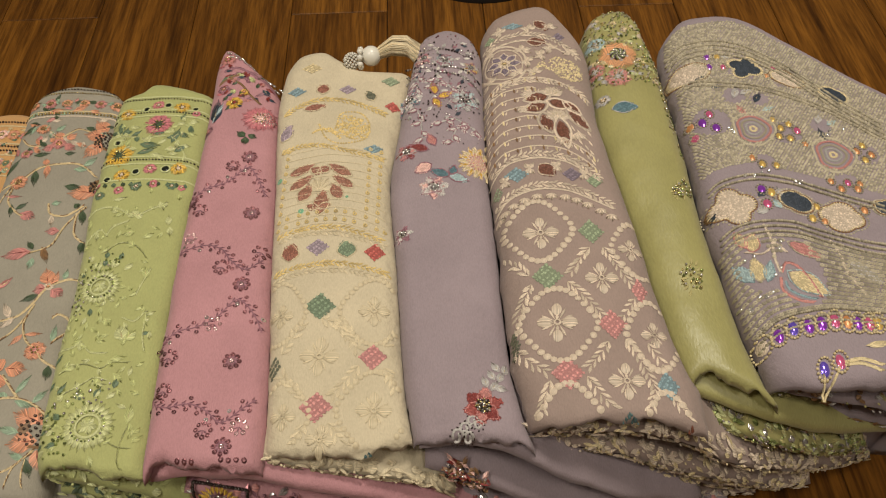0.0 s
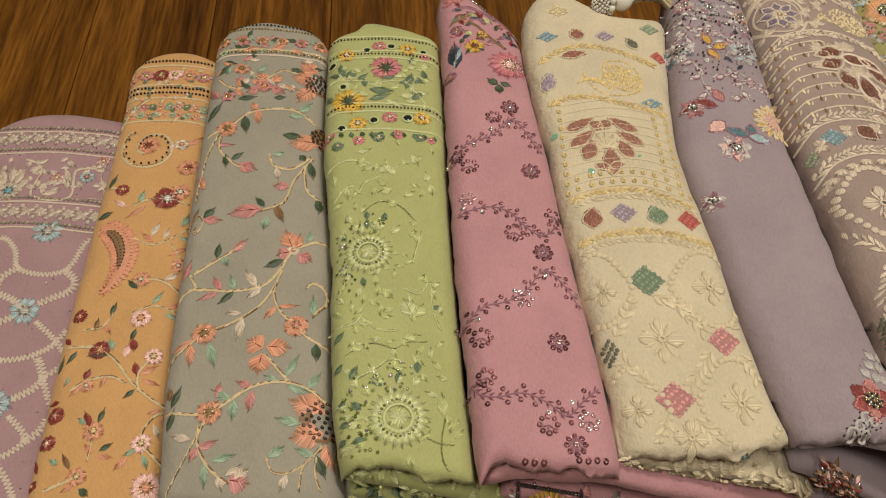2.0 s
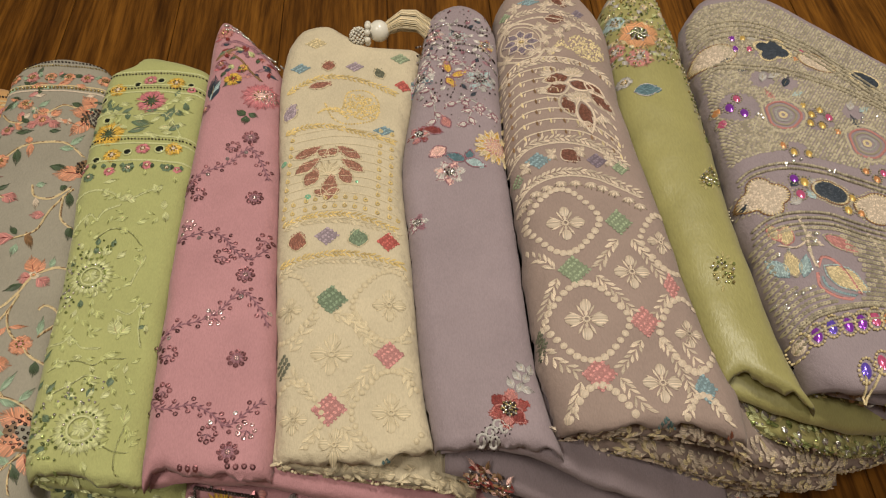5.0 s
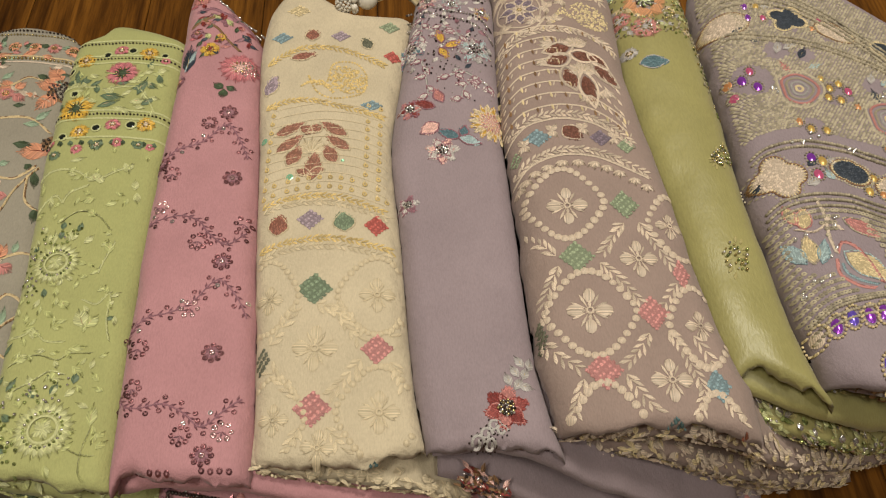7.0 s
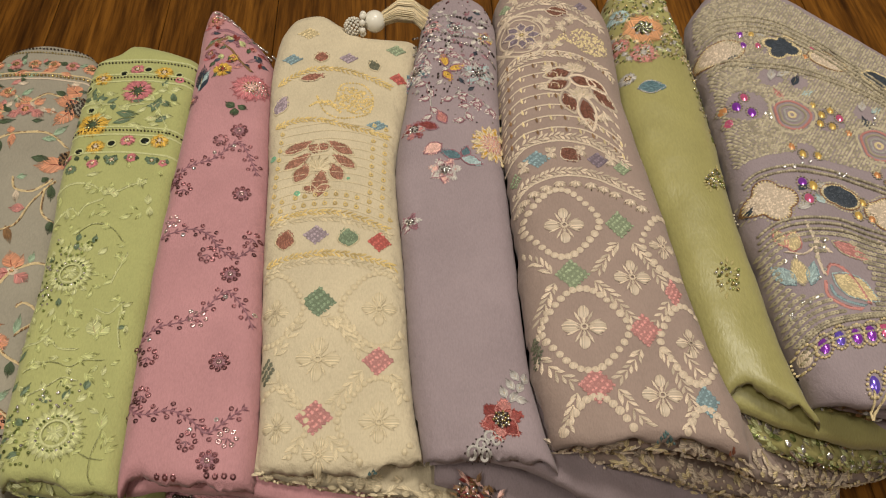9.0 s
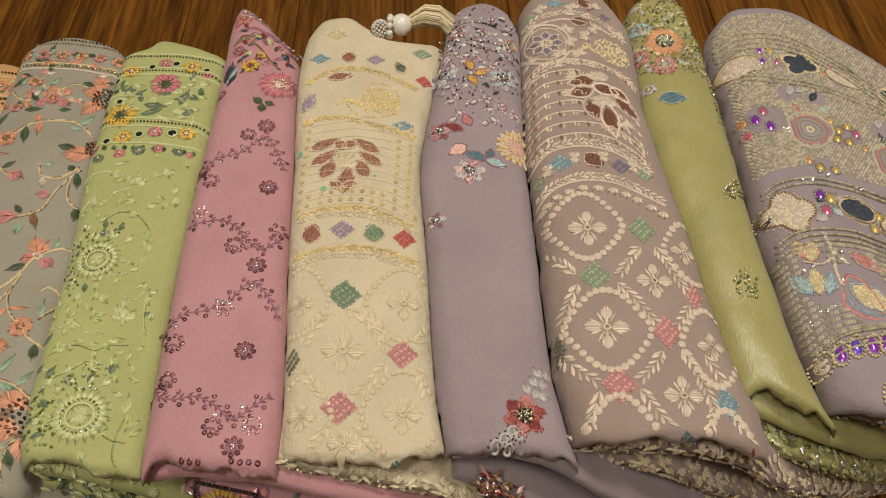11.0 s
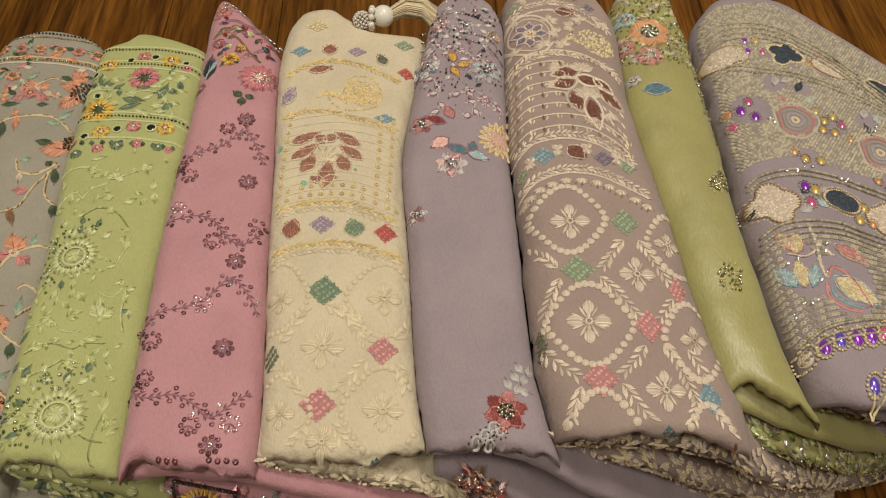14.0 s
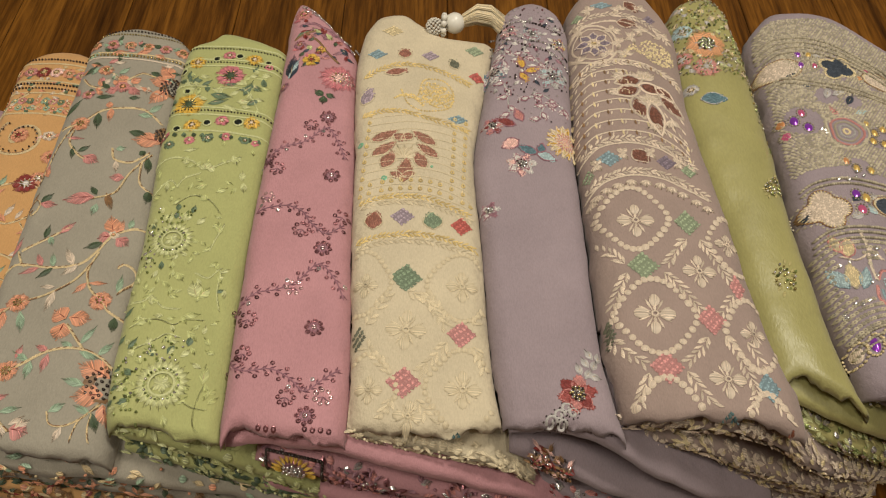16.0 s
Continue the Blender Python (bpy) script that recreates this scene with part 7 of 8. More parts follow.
feather(CREAM, [[(-0.1610, 0.4510), (-0.1450, 0.4580), (-0.1220, 0.4620), (-0.0930, 0.4590), (-0.0620, 0.4480)], [(-0.1590, 0.4090), (-0.1410, 0.4160), (-0.1180, 0.4200), (-0.0910, 0.4190), (-0.0540, 0.4100)], [(-0.1690, 0.5580), (-0.1520, 0.5670), (-0.1320, 0.5690), (-0.1000, 0.5600), (-0.0660, 0.5510)], [(-0.1730, 0.6120), (-0.1590, 0.6250), (-0.1380, 0.6340), (-0.1050, 0.6320), (-0.0660, 0.6140)]], "straw", 0.0062, 0.0021, 0.0038)
feather(CREAM, [[(-0.1590, 0.4010), (-0.1400, 0.4100), (-0.1170, 0.4130), (-0.0900, 0.4120), (-0.0520, 0.4030)], [(-0.1590, 0.4460), (-0.1450, 0.4520), (-0.1210, 0.4560), (-0.0930, 0.4530), (-0.0590, 0.4420)]], "cream_tone", 0.0066, 0.0024, 0.004)
# tone-on-tone lattice, ogees and flowers
feather(CREAM, [[(-0.0990, 0.3620), (-0.0880, 0.3470), (-0.0760, 0.3310)], [(-0.0750, 0.3170), (-0.0860, 0.3020), (-0.0960, 0.2890)], [(-0.1190, 0.2880), (-0.1290, 0.2980), (-0.1400, 0.3100)], [(-0.1420, 0.3290), (-0.1340, 0.3430), (-0.1250, 0.3590)], [(-0.1100, 0.3620), (-0.0990, 0.3580), (-0.0890, 0.3500)]], "cream_tone", 0.0095, 0.0032, 0.0054)
feather(CREAM, [[(-0.0970, 0.2660), (-0.0860, 0.2520), (-0.0750, 0.2380)], [(-0.1160, 0.2660), (-0.1210, 0.2530), (-0.1260, 0.2390)], [(-0.0540, 0.3150), (-0.0480, 0.3060), (-0.0430, 0.2950)], [(-0.0760, 0.3340), (-0.0830, 0.3450), (-0.0930, 0.3600)], [(-0.0550, 0.3350), (-0.0500, 0.3420), (-0.0460, 0.3500)], [(-0.0470, 0.2380), (-0.0400, 0.2460), (-0.0340, 0.2520)]], "cream_tone", 0.0095, 0.0032, 0.0054)
ogees(CREAM, [(-0.0650, 0.3700, 0.0290, 0.0330), (-0.0610, 0.2770, 0.0290, 0.0350), (-0.1480, 0.3690, 0.0230, 0.0310), (-0.1360, 0.2720, 0.0230, 0.0310)], "cream_tone", 0.0026)
bees(CREAM, [(-0.1090, 0.3260, 0.0170), (-0.0650, 0.3700, 0.0140), (-0.0610, 0.2780, 0.0150), (-0.1460, 0.3660, 0.0110), (-0.1340, 0.2720, 0.0110), (-0.1020, 0.2520, 0.0120)], "cream_tone")
# the yellow mango: a beaded drop with a trailing tail, inside a beaded rim
mx, my = -0.0980, 0.5940
st = Stitch(CREAM)
for i in range(260):
    a, d = RNG.uniform(0, 6.283), math.sqrt(RNG.random())
    st.knot(mx + 0.0165 * d * math.cos(a) - 0.005 * d * math.sin(a), my + 0.0175 * d * math.sin(a), 0.0012)
for i in range(70):
    k = i / 69
    st.knot(mx - 0.012 - 0.030 * k, my - 0.014 + 0.012 * math.sin(k * 2.6) + RNG.uniform(-1, 1) * 0.0045 * (1 - k), 0.0012)
for x, y in spline([(-0.1340, 0.5980), (-0.1250, 0.5790), (-0.1090, 0.5710), (-0.0860, 0.5780), (-0.0820, 0.6000), (-0.0930, 0.6150), (-0.1120, 0.6130), (-0.1170, 0.5920), (-0.1260, 0.5880)], 0.0026):
    st.knot(x, y, 0.0014)
part("mango_beadwork", st, [TH["straw"]], CREAM.base, "straw-yellow stitched mango", kind="stuff")

# ---- lavender: the flower and curls above the near edge ----
for i in range(6):
    a = 60 * i + 20
    petal_outline(LAVENDER, 0.0270, 0.2770, 0.0155, 0.0115, a, ("coral_deep", "rose", "red_dark")[i % 3], "rose" if i % 2 else "red_dark", 1.0)
lx, ly = 0.0270, 0.2770
st = Stitch(LAVENDER)
for i in range(40):
    a, d = i * 2.4, 0.0010 * math.sqrt(i)
    st.bead(lx + d * math.cos(a), ly + d * math.sin(a), 0.0011, i % 3, 1.8)
part("flower_stonework", st, [TH["bead_silver"], TH["bead_black"], TH["bead_gold"]], LAVENDER.base, kind="stuff")
leaves(LAVENDER, [(x, y, 0.0105, 0.0052, a, "silver_thread") for x, y, a in ((0.0340, 0.2910, 60), (0.0370, 0.2940, -10), (0.0310, 0.2940, 110), (0.0400, 0.2990, 70), (0.0420, 0.3030, 0), (0.0370, 0.3010, 120), (0.0450, 0.3070, 80), (0.0410, 0.3090, 125), (0.0480, 0.3110, 20))])
for x, y, r in ((0.0180, 0.2640, 0.0050), (0.0120, 0.2580, 0.0048), (0.0230, 0.2610, 0.0042), (0.0060, 0.2530, 0.0050), (0.0150, 0.2520, 0.0040)):
    st = Stitch(LAVENDER)
    st.cord([(x + r * (1 - i / 16) * math.cos(i * 0.62), y + r * (1 - i / 16) * math.sin(i * 0.62)) for i in range(13)], 0.0020, 0, 0.0012, 0.002)
    for i in range(8):
        st.bead(x + r * 1.1 * math.cos(i * 0.785), y + r * 1.1 * math.sin(i * 0.785), 0.0007, 1)
    part("curl", st, [TH["silver_thread"], TH["bead_black"]], LAVENDER.base)
# far border: petals drawn with beads, leafy sprays, a rayed flower
for i in range(18):
    petal_outline(LAVENDER, 0.0300, 0.5430, 0.0195, 0.0058, 20 * i, "cream_gold" if i % 2 else "yellow", "cream_thread", 1.0)
for i in range(10):
    petal_outline(LAVENDER, 0.0300, 0.5430, 0.0105, 0.0062, 36 * i, "plum", "rose", 1.0)
for x, y, r, n, one, two in ((-0.0140, 0.5090, 0.0135, 7, "pink_pale", "white_thread"), (-0.0120, 0.5090, 0.0075, 6, "red_dark", "rose"), (0.0180, 0.6240, 0.0150, 8, "blue_pale", "silver_thread"), (-0.0420, 0.6290, 0.0140, 8, "blue_deep", "white_thread"), (-0.0420, 0.5550, 0.0100, 6, "red_dark", "rose"), (-0.0030, 0.6830, 0.0090, 8, "blue_pale", "silver_thread"), (-0.0260, 0.6880, 0.0075, 6, "rose", "pink_pale"), (0.0250, 0.6710, 0.0075, 6, "yellow", "cream_gold"), (-0.0430, 0.4550, 0.0085, 6, "plum", "white_thread")):
    for i in range(n):
        petal_outline(LAVENDER, x, y, r, r * 0.62, 360 / n * i + 11, one if i % 2 else two, "plum" if i % 3 else "silver_thread", 1.0)
    st = Stitch(LAVENDER)
    for i in range(24):
        a, d = i * 2.4, r * 0.085 * math.sqrt(i)
        st.bead(x + d * math.cos(a), y + d * math.sin(a), 0.0010, i % 3, 1.6)
    part("flower_stonework", st, [TH["bead_silver"], TH["bead_black"], TH["sequin_white"]], LAVENDER.base, kind="stuff")
for x, y, length, width, ang, col in ((-0.0130, 0.6330, 0.0150, 0.0075, 100, "yellow"), (-0.0100, 0.6280, 0.0170, 0.0075, 20, "yellow"), (-0.0150, 0.6270, 0.0140, 0.0075, -60, "yellow"), (-0.0200, 0.5580, 0.0190, 0.0090, 165, "red_dark"), (-0.0170, 0.5390, 0.0180, 0.0120, 215, "pink_pale"), (-0.0130, 0.5640, 0.0150, 0.0090, 120, "rose"), (0.0010, 0.5240, 0.0190, 0.0100, 160, "blue_deep"), (0.0010, 0.5240, 0.0190, 0.0100, -15, "blue_pale"), (0.0040, 0.5250, 0.0120, 0.0080, 80, "blue_deep")):
    petal_outline(LAVENDER, x, y, length, width, ang, col, "plum", 1.05)
for line in ([(-0.0320, 0.6120), (-0.0280, 0.5930), (-0.0260, 0.5720)], [(-0.0070, 0.5930), (0.0070, 0.5980), (0.0220, 0.5880), (0.0330, 0.5810)], [(0.0040, 0.5680), (0.0090, 0.5840), (0.0190, 0.5920)], [(-0.0140, 0.6550), (-0.0010, 0.6470), (0.0080, 0.6350)], [(-0.0310, 0.6650), (-0.0320, 0.6490), (-0.0340, 0.6360)]):
    cords(LAVENDER, [(0.0012, "silver_thread", line)])
    for i, (x, y) in enumerate(spline(line, 0.0080)):
        a = 250 + (55 if i % 2 else -55) + RNG.uniform(-15, 15)
        petal_outline(LAVENDER, x, y, 0.0090, 0.0048, a, "white_thread", "plum", 1.0)
for line in ([(-0.0460, 0.6880), (-0.0290, 0.6970), (-0.0140, 0.7030), (0.0050, 0.6990), (0.0270, 0.6870)], [(-0.0470, 0.6750), (-0.0290, 0.6810), (-0.0070, 0.6740), (0.0170, 0.6680), (0.0340, 0.6530)], [(-0.0450, 0.6650), (-0.0290, 0.6730), (-0.0070, 0.6650), (0.0170, 0.6570), (0.0350, 0.6390)]):
    st = Stitch(LAVENDER)
    for x, y in spline(line, 0.0030):
        st.bead(x, y, 0.0013, RNG.choice((0, 0, 1)))
    part("bead_line", st, [TH["bead_silver"], TH["bead_black"]], LAVENDER.base, kind="stuff")
st = Stitch(LAVENDER)
for i in range(230):
    x, y = RNG.uniform(-0.045, 0.04), RNG.uniform(0.565, 0.728)
    s = LAVENDER.where(x, y)[0]
    if 0.04 < s < 0.94 and y > 0.60 - 0.05 * s and inside(LAVENDER, x, y):
        st.bead(x, y, RNG.uniform(0.0006, 0.0012), RNG.choice((0, 0, 1, 1, 2, 3)))
part("bead_scatter", st, [TH["bead_silver"], TH["bead_black"], TH["sequin_white"], TH["sequin_plum"]], LAVENDER.base, kind="stuff")


# fuller sprigs inside the borders
def sprigs(piece, x0, x1, y0, y1, n, cols, size=0.009):
    rows = [(RNG.uniform(x0, x1), RNG.uniform(y0, y1), size * RNG.uniform(0.7, 1.2), size * 0.42, RNG.uniform(0, 360), RNG.choice(cols)) for i in range(n)]
    leaves(piece, [r for r in rows if 0.05 < piece.where(r[0], r[1])[0] < 0.9 and piece.where(r[0], r[1])[1] < 0.97])


sprigs(LILAC, -0.72, -0.58, 0.547, 0.592, 60, ("cream_thread", "cream_zig"), 0.010)
sprigs(PEACH, -0.575, -0.48, 0.61, 0.685, 60, ("gold", "cream_thread", "coral", "green_deep"), 0.007)
sprigs(GREY, -0.475, -0.37, 0.605, 0.655, 34, ("green_dark", "green_pale", "coral", "rose", "cream_thread"), 0.010)
sprigs(GREY, -0.475, -0.37, 0.668, 0.690, 20, ("green_dark", "green_pale", "rose"), 0.008)
sprigs(GREEN, -0.365, -0.27, 0.578, 0.632, 46, ("green_deep", "green_leaf", "green_leaf", "green_tone"), 0.011)
sprigs(GREEN, -0.345, -0.255, 0.25, 0.525, 90, ("green_leaf", "green_tone", "green_tone"), 0.008)
sprigs(LAVENDER, -0.045, 0.036, 0.60, 0.715, 80, ("white_thread", "silver_thread", "plum", "navy", "white_thread"), 0.008)
sprigs(PINK, -0.255, -0.19, 0.635, 0.725, 54, ("plum", "rose", "green_dark", "pink_hot", "navy", "red_dark"), 0.009)


# ---- folded layers that show below the near ends ----
class Face:
    """The upright front of a folded edge, for stitching laid on it: x along, z up."""

    def __init__(self, line, half=0.012, depth=0.06):
        self.xy, self.xz, self.half, self.depth = [(p[0], p[1]) for p in line], [(p[0], p[2]) for p in line], half, depth

    def lift(self, x, q, h=0.0):
        """q runs round the fold from its nose, upwards or down."""
        t = max(-1.5, min(1.5, q / (self.depth * 0.55) * 1.5))
        up, out = math.sin(t), math.cos(t)
        z = smooth(self.xz, x) + self.half * math.copysign(abs(up) ** 0.7, up)
        return (x, smooth(self.xy, x) + self.depth * 0.5 * (1 - out) - (h + 0.0012) * out, z + (h + 0.0012) * up)


def layer(piece, line, depth, thick, seed, work=None, density=0):
    ob = fold_strip(piece, "fold", line, depth, thick * 0.66, [piece.mat], seed=seed)
    if work:
        thick *= 0.66
        face = Face(line, thick * 0.5, depth)
        st = Stitch(face)
        a, b = line[0][0], line[-1][0]
        for i in range(int(density * 1.6)):
            x, q = RNG.uniform(a + 0.004, b - 0.004), RNG.uniform(-0.2, 0.36) * depth
            m = RNG.randrange(len(work))
            k = RNG.random()
            if k < 0.55:
                st.leaf(x, q, RNG.uniform(0.007, 0.013), 0.0050, RNG.uniform(0, 360), m, 0.0013, 3)
            elif k < 0.8:
                st.disc(x, q, 0.0028, m, 0.0012, 7)
            else:
                st.bead(x, q, 0.0013, m)
        part("fold_embroidery", st, [TH[c] for c in work], piece.base, kind="stuff")
    return ob


layer(LILAC, [(-0.735, 0.214, 0.050), (-0.60, 0.212, 0.046), (-0.48, 0.210, 0.030), (-0.40, 0.210, 0.018), (-0.32, 0.212, 0.012)], 0.05, 0.022, 1, ("cream_thread", "cream_zig"), 170)
layer(LILAC, [(-0.735, 0.216, 0.022), (-0.55, 0.212, 0.016), (-0.42, 0.210, 0.010)], 0.05, 0.02, 2)
layer(PEACH, [(-0.562, 0.217, 0.088), (-0.46, 0.214, 0.078), (-0.38, 0.213, 0.055), (-0.30, 0.213, 0.040), (-0.22, 0.215, 0.022)], 0.06, 0.026, 3, ("red_dark", "coral", "green_dark", "gold", "brown"), 190)
layer(PEACH, [(-0.56, 0.219, 0.060), (-0.45, 0.215, 0.050), (-0.36, 0.214, 0.028), (-0.28, 0.215, 0.014)], 0.06, 0.022, 4, ("brown", "coral", "gold"), 60)
layer(GREY, [(-0.456, 0.216, 0.128), (-0.40, 0.213, 0.122), (-0.33, 0.214, 0.112), (-0.27, 0.216, 0.092), (-0.20, 0.219, 0.062), (-0.15, 0.222, 0.032)], 0.06, 0.034, 5, ("coral", "green_pale", "gold"), 46)
layer(GREY, [(-0.452, 0.219, 0.096), (-0.37, 0.216, 0.086), (-0.29, 0.217, 0.064), (-0.20, 0.219, 0.030)], 0.06, 0.024, 6, ("coral", "brown", "green_dark"), 90)
layer(GREEN, [(-0.334, 0.238, 0.152), (-0.29, 0.233, 0.146), (-0.25, 0.229, 0.132), (-0.205, 0.226, 0.104), (-0.15, 0.225, 0.060)], 0.06, 0.030, 7, ("green_leaf", "green_tone"), 60)
layer(GREEN, [(-0.330, 0.236, 0.122), (-0.28, 0.230, 0.112), (-0.215, 0.225, 0.080), (-0.16, 0.223, 0.044), (-0.11, 0.223, 0.02)], 0.06, 0.028, 8, ("green_leaf", "green_dark", "green_deep"), 110)
layer(PINK, [(-0.241, 0.232, 0.158), (-0.20, 0.234, 0.162), (-0.155, 0.231, 0.163), (-0.118, 0.226, 0.154), (-0.07, 0.223, 0.142), (-0.03, 0.222, 0.122), (0.02, 0.224, 0.098), (0.07, 0.228, 0.060)], 0.06, 0.036, 9)
PINK_HEM = [(-0.222, 0.233, 0.128), (-0.18, 0.227, 0.126), (-0.12, 0.223, 0.108), (-0.06, 0.220, 0.100), (0.01, 0.219, 0.086), (0.07, 0.223, 0.050)]
layer(PINK, PINK_HEM, 0.06, 0.042, 10, ("rose", "plum", "sequin_plum", "bead_silver"), 90)
layer(PINK, [(-0.225, 0.228, 0.086), (-0.15, 0.221, 0.072), (-0.06, 0.217, 0.062), (0.03, 0.218, 0.046), (0.12, 0.225, 0.02)], 0.06, 0.034, 11)
layer(PINK, [(-0.21, 0.226, 0.050), (-0.10, 0.220, 0.036), (0.03, 0.219, 0.018)], 0.06, 0.03, 12)
layer(CREAM, [(-0.148, 0.243, 0.176), (-0.11, 0.239, 0.168), (-0.07, 0.236, 0.160), (-0.03, 0.235, 0.148), (0.005, 0.233, 0.124)], 0.06, 0.024, 13, ("cream_tone", "cream_tone"), 110)
layer(CREAM, [(-0.13, 0.240, 0.150), (-0.07, 0.235, 0.136), (-0.02, 0.232, 0.118), (0.03, 0.231, 0.09)], 0.06, 0.022, 14, ("cream_tone", "olive_stitch"), 60)
layer(LAVENDER, [(-0.024, 0.249, 0.182), (0.02, 0.252, 0.182), (0.06, 0.244, 0.170), (0.10, 0.236, 0.142), (0.145, 0.235, 0.112), (0.19, 0.240, 0.085), (0.23, 0.249, 0.06)], 0.07, 0.034, 15)
layer(LAVENDER, [(-0.020, 0.244, 0.154), (0.02, 0.237, 0.140), (0.07, 0.229, 0.116), (0.12, 0.229, 0.090), (0.18, 0.236, 0.055), (0.24, 0.247, 0.03)], 0.07, 0.034, 16)
layer(LAVENDER, [(-0.010, 0.238, 0.115), (0.06, 0.228, 0.085), (0.13, 0.229, 0.058), (0.20, 0.240, 0.03), (0.27, 0.256, 0.014)], 0.07, 0.03, 17, ("rose", "red_dark", "silver_thread", "bead_silver"), 150)
layer(MAUVE, [(0.062, 0.262, 0.182), (0.10, 0.262, 0.184), (0.15, 0.262, 0.182), (0.19, 0.259, 0.170), (0.24, 0.260, 0.124), (0.30, 0.270, 0.080), (0.36, 0.286, 0.046), (0.418, 0.306, 0.022)], 0.07, 0.036, 18, ("cream_thread", "cream_thread", "cream_gold"), 260)
layer(MAUVE, [(0.070, 0.264, 0.154), (0.13, 0.261, 0.148), (0.19, 0.257, 0.118), (0.25, 0.260, 0.080), (0.30, 0.267, 0.048), (0.35, 0.277, 0.024)], 0.07, 0.030, 19, ("cream_thread", "cream_thread", "cream_gold"), 200)
layer(MAUVE, [(0.080, 0.264, 0.126), (0.14, 0.260, 0.112), (0.20, 0.260, 0.086), (0.26, 0.266, 0.052), (0.325, 0.276, 0.018)], 0.07, 0.028, 20, ("cream_thread", "cream_gold"), 170)
layer(MAUVE, [(0.10, 0.266, 0.094), (0.17, 0.264, 0.066), (0.25, 0.268, 0.026), (0.30, 0.274, 0.012)], 0.07, 0.024, 21, ("cream_thread",), 70)
layer(SATIN, [(0.200, 0.306, 0.160), (0.235, 0.296, 0.158), (0.28, 0.286, 0.146), (0.33, 0.288, 0.122), (0.38, 0.298, 0.098), (0.44, 0.314, 0.070), (0.50, 0.33, 0.045)], 0.08, 0.034, 22)
layer(SATIN, [(0.212, 0.296, 0.142), (0.25, 0.282, 0.134), (0.29, 0.276, 0.118), (0.34, 0.282, 0.092), (0.395, 0.296, 0.062)], 0.08, 0.034, 23, ("green_leaf", "gold_thread", "bead_green", "bead_silver"), 180)
layer(VIOLET, [(0.274, 0.306, 0.168), (0.32, 0.300, 0.160), (0.38, 0.297, 0.146), (0.46, 0.295, 0.120), (0.56, 0.30, 0.10)], 0.08, 0.032, 24, ("brown", "silver_thread", "gold_thread"), 90)
layer(VIOLET, [(0.285, 0.312, 0.136), (0.34, 0.306, 0.122), (0.42, 0.304, 0.096), (0.56, 0.31, 0.06)], 0.08, 0.032, 25, ("silver_thread", "brown"), 50)
layer(VIOLET, [(0.33, 0.320, 0.096), (0.42, 0.314, 0.066), (0.56, 0.32, 0.025)], 0.08, 0.032, 26)

# the embroidered pocket below the lavender front
st = Stitch(Face([(-0.015, 0.242, 0.156), (0.02, 0.234, 0.142), (0.06, 0.228, 0.122)], 0.014, 0.07))
for i in range(100):
    x, q = RNG.uniform(-0.004, 0.032), RNG.uniform(-0.002, 0.022)
    k = RNG.random()
    if k < 0.6:
        st.leaf(x, q, RNG.uniform(0.005, 0.010), 0.0034, RNG.uniform(0, 360), RNG.randrange(3), 0.0016, 3)
    else:
        st.bead(x, q, 0.0013, RNG.choice((2, 3, 4)))
part("pocket_embroidery", st, [TH["pink_pale"], TH["red_dark"], TH["brown"], TH["bead_black"], TH["bead_silver"]], LAVENDER.base, "dark red flower and bead embroidery", kind="stuff")

# the jewelled square and lace ends of the pink hem
face = Face(PINK_HEM, 0.0168)
st = Stitch(face)
for i in range(22):
    a = 360 * i / 22
    st.leaf(-0.190 + 0.010 * math.cos(radians(a)), 0.010 * math.sin(radians(a)), 0.008, 0.0032, a, 0, 0.0016, 3)
for i in range(26):
    a, d = i * 2.4, 0.0019 * math.sqrt(i)
    st.bead(-0.190 + d * math.cos(a), d * math.sin(a), 0.0014, 1, 1.6)
for i in range(18):
    for q in (-0.0165, 0.0165):
        st.bead(-0.211 + 0.0025 * i, q, 0.0015, 2)
for i in range(15):
    for x in (-0.212, -0.167):
        st.bead(x, -0.0165 + 0.0023 * i, 0.0015, 2)
part("jewelled_square", st, [TH["yellow"], TH["sequin_white"], TH["bead_black"]], PINK.base, "yellow stitched ring round white sequins")
for x0, x1, n in ((-0.163, -0.124, 70), (-0.066, 0.004, 130)):
    st = Stitch(face)
    for i in range(n):
        x, q = RNG.uniform(x0, x1), RNG.uniform(-0.016, 0.016)
        m = RNG.randrange(4)
        if RNG.random() < 0.5:
            st.leaf(x, q, 0.008, 0.003, RNG.uniform(0, 360), m % 2, 0.0015, 3)
        else:
            st.bead(x, q, 0.0015, m)
    part("lace_end", st, [TH["rose"], TH["plum"], TH["bead_silver"], TH["sequin_plum"]], PINK.base, kind="stuff")

# ---- tassel lying on the cream cloth's far end ----
tassel = new("tassel")
tassel.location = (-0.09, 0.697, 0.2)
tagged(tassel, "cream tassel with pearl and beaded cap on cream fabric", "tassel")
M_PEARL = shiny("pearl", (0.72, 0.68, 0.6), 0.3, 0.0, 0.05)
M_TUFT = thread("tuft_yarn", (0.74, 0.62, 0.42), gloss=0.3, pitch=1400)


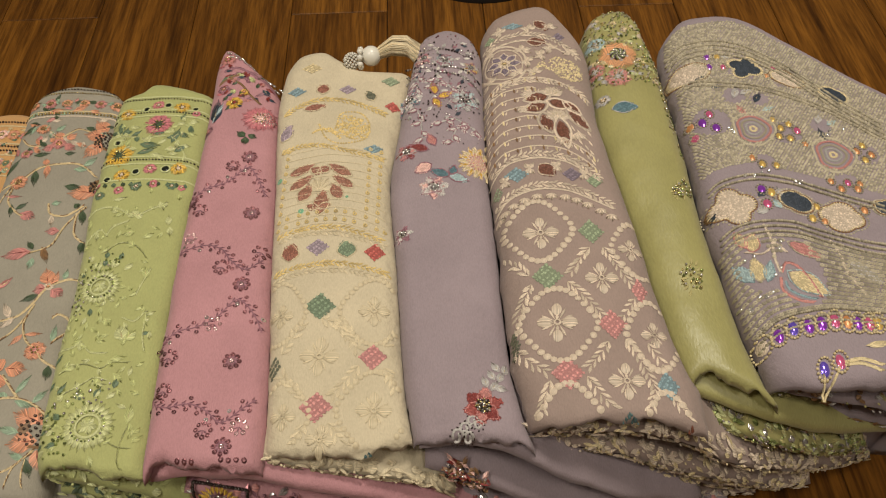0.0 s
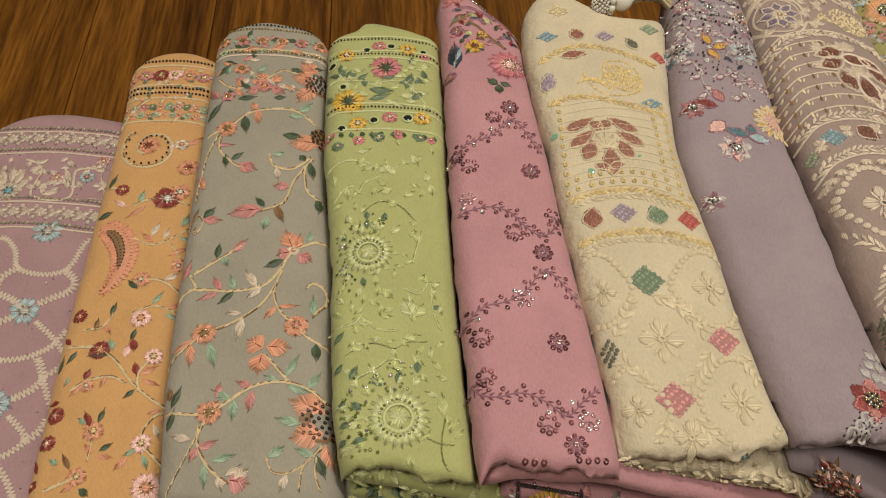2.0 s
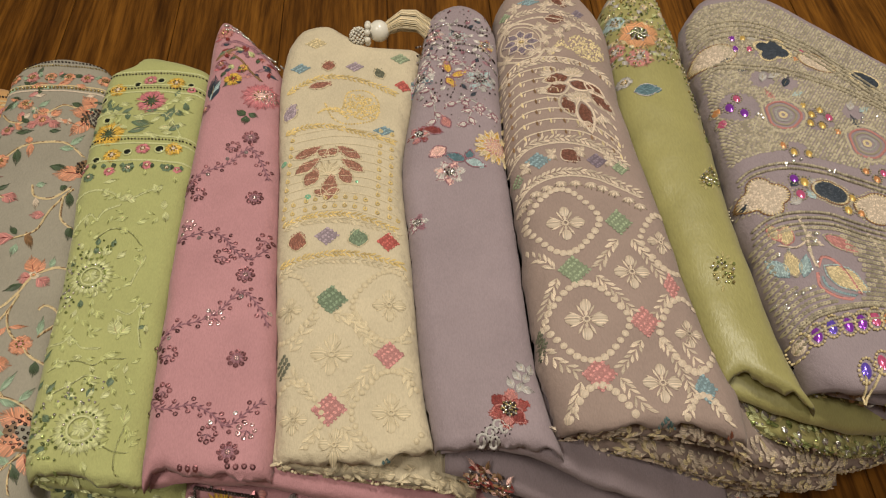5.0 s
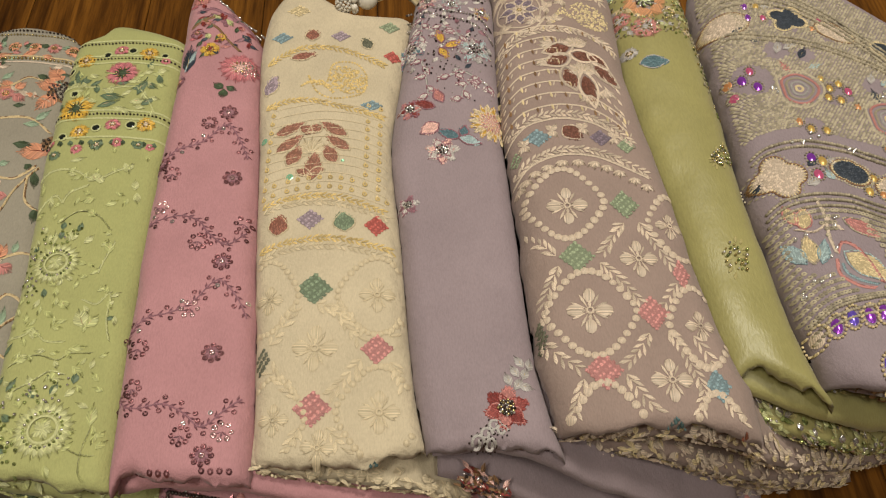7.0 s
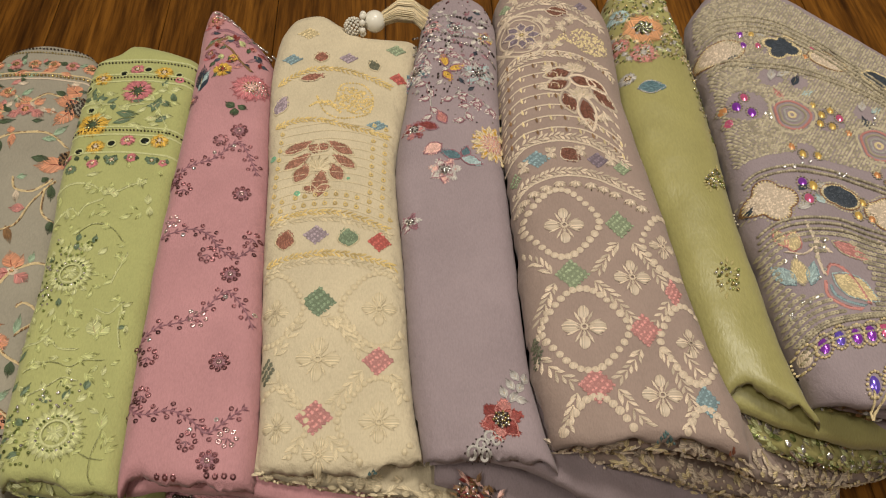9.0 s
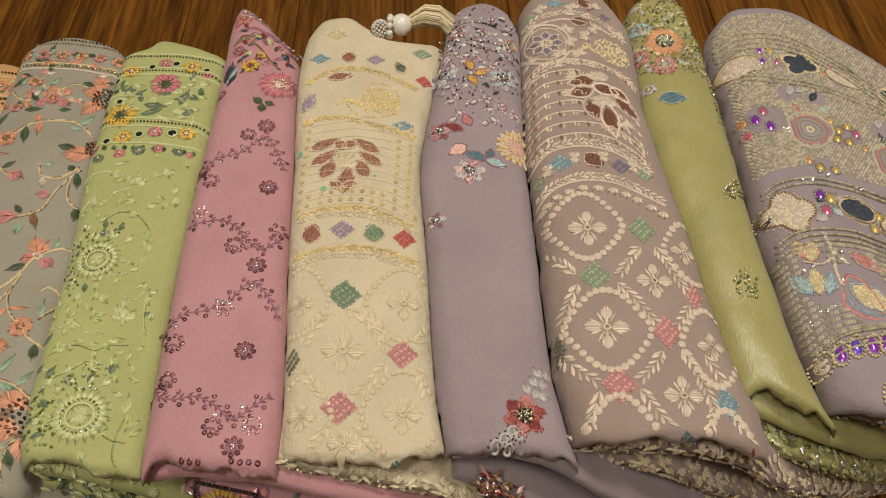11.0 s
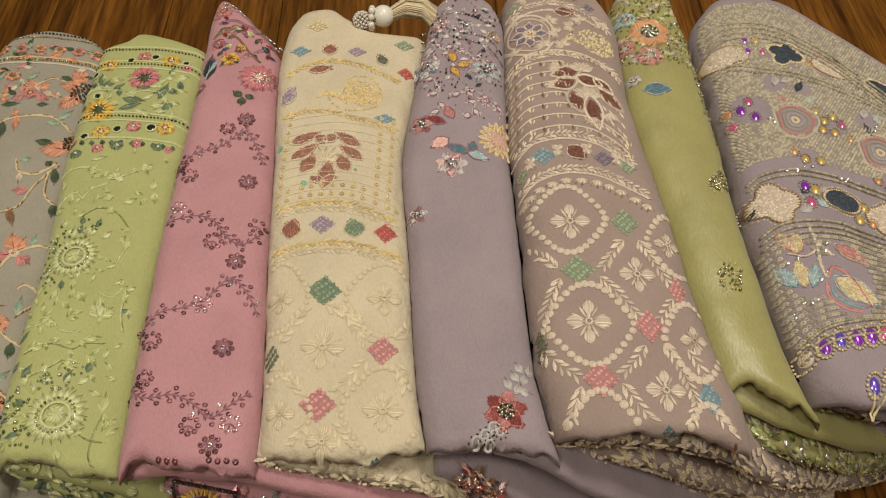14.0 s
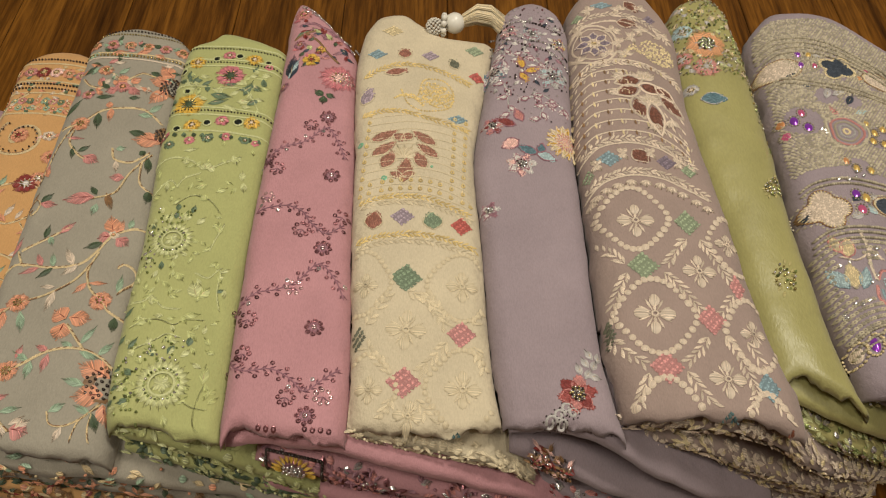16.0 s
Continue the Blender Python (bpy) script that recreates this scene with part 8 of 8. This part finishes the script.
def ball(cx, cy, cz, r, n=18):
    st = Stitch()
    for j in range(n // 2 + 1):
        for i in range(n):
            t, a = math.pi * j / (n // 2), 2 * math.pi * i / n
            st.v.append((cx + r * math.sin(t) * math.cos(a), cy + r * math.sin(t) * math.sin(a), cz + r * math.cos(t)))
    st.f = [(j * n + i, (j + 1) * n + i, (j + 1) * n + (i + 1) % n, j * n + (i + 1) % n) for j in range(n // 2) for i in range(n)]
    st.m, st.uv = [0] * len(st.f), [(0, 0)] * len(st.v)
    return st


part("pearl", ball(-0.085, 0.699, 0.205, 0.0112), [M_PEARL], tassel)
st = Stitch()
for k in range(80):
    a, t = k * 2.4, math.acos(1 - 2 * (k + 0.5) / 80)
    b = ball(-0.106 + 0.0085 * math.cos(t), 0.693 + 0.0085 * math.sin(t) * math.cos(a), 0.203 + 0.0085 * math.sin(t) * math.sin(a), 0.0016, 6)
    n = len(st.v)
    st.v += b.v
    st.f += [tuple(i + n for i in f) for f in b.f]
for k in range(8):
    a = k * 0.785
    b = ball(-0.0965, 0.696 + 0.0095 * math.cos(a), 0.204 + 0.0095 * math.sin(a), 0.0036, 8)
    n = len(st.v)
    st.v += b.v
    st.f += [tuple(i + n for i in f) for f in b.f]
st.m, st.uv = [0] * len(st.f), [(0, 0)] * len(st.v)
part("beaded_cap", st, [M_PEARL], tassel)
st = Stitch()
for k in range(380):
    a, d = RNG.uniform(0, 6.283), math.sqrt(RNG.random())
    u, w = d * math.cos(a), d * math.sin(a)
    line = [(-0.078, 0.702 + 0.008 * u, 0.206 + 0.006 * w), (-0.062, 0.713 + 0.013 * u, 0.208 + 0.009 * w), (-0.046, 0.716 + 0.015 * u, 0.205 + 0.008 * w), (-0.033 + 0.01 * RNG.random(), 0.706 + 0.016 * u, 0.196 + 0.006 * w)]
    n = len(st.v)
    for x, y, z in line:
        for j in range(3):
            t = j * 2.094
            st.v.append((x, y + 0.0007 * math.cos(t), z + 0.0007 * math.sin(t)))
            st.uv.append((x, y))
    for i in range(3):
        for j in range(3):
            p, q = n + 3 * i + j, n + 3 * i + (j + 1) % 3
            st.f.append((p, q, q + 3, p + 3))
st.m = [0] * len(st.f)
part("tuft", st, [M_TUFT], tassel)

# ---- dark round base standing on the floor beyond the cloths ----
base = new("round_base")
base.location = (0.058, 1.216, 0)
tagged(base, "black round base on the wood floor", "base")
st = Stitch()
for r, z in ((0.1385, 0.0), (0.139, 0.008), (0.134, 0.014), (0.11, 0.018), (0.03, 0.024), (0.0, 0.024)):
    st.v += [(0.058 + r * math.cos(6.2832 * i / 48), 1.216 + r * math.sin(6.2832 * i / 48), z) for i in range(48)]
st.f = [(48 * j + i, 48 * j + (i + 1) % 48, 48 * j + 48 + (i + 1) % 48, 48 * j + 48 + i) for j in range(5) for i in range(48)]
st.m, st.uv = [0] * len(st.f), [(0, 0)] * len(st.v)
part("plate", st, [plain("black_enamel", (0.012, 0.012, 0.013), 0.3)], base)
# a pole added on the plate, out of view
st = Stitch()
for z in (0.02, 0.5):
    st.v += [(0.058 + 0.014 * math.cos(6.2832 * i / 16), 1.216 + 0.014 * math.sin(6.2832 * i / 16), z) for i in range(16)]
st.f = [(i, (i + 1) % 16, 16 + (i + 1) % 16, 16 + i) for i in range(16)] + [tuple(range(16, 32))]
st.m, st.uv = [0] * len(st.f), [(0, 0)] * len(st.v)
part("unseen_pole", st, [bpy.data.materials["black_enamel"]], base)


# ---- floor planks, running away from the eye ----
PLANK = 0.153


def planks():
    def board(length):
        st = Stitch()
        w, r = PLANK / 2 - 0.0005, 0.001
        for z, k in ((-0.0045, 0.0), (-r, 0.0), (0.0, r)):
            st.v += [(-w + k, -length / 2 + k, z), (w - k, -length / 2 + k, z), (w - k, length / 2 - k, z), (-w + k, length / 2 - k, z)]
        st.f = [(8, 9, 10, 11)] + [(a + i, a + (i + 1) % 4, a + 4 + (i + 1) % 4, a + 4 + i) for a in (0, 4) for i in range(4)]
        st.m, st.uv = [0] * len(st.f), [(0, 0)] * len(st.v)
        me = st.mesh("plank", [M_WOOD])
        me.polygons.foreach_set("use_smooth", [False] * len(me.polygons))
        return me
    me = board(0.915 - 0.001)
    turn = Matrix.Rotation(radians(2.5), 4, "Z")
    rng = random.Random(5)
    for i in range(-18, 19):
        shift = 0.157 + 0.305 * ((i * 2) % 3) + rng.uniform(-0.02, 0.02) * (i != -3)
        for j in range(-4, 4):
            x, mid = -0.585 + PLANK * (i + 3), shift + 0.4575 + 0.915 * j
            lo, hi = max(mid - 0.4575, -2.24 - 0.0436 * x), min(mid + 0.4575, 2.84 - 0.0436 * x)
            if hi - lo < 0.02 or abs(x) > 2.62:
                continue
            ob = new("plank", me)
            ob.parent = floor
            ob.matrix_local = turn @ pose(x, (lo + hi) / 2, 0) @ Matrix.Diagonal((1, (hi - lo) / 0.915, 1, 1))
            tagged(ob, "plank")


planks()
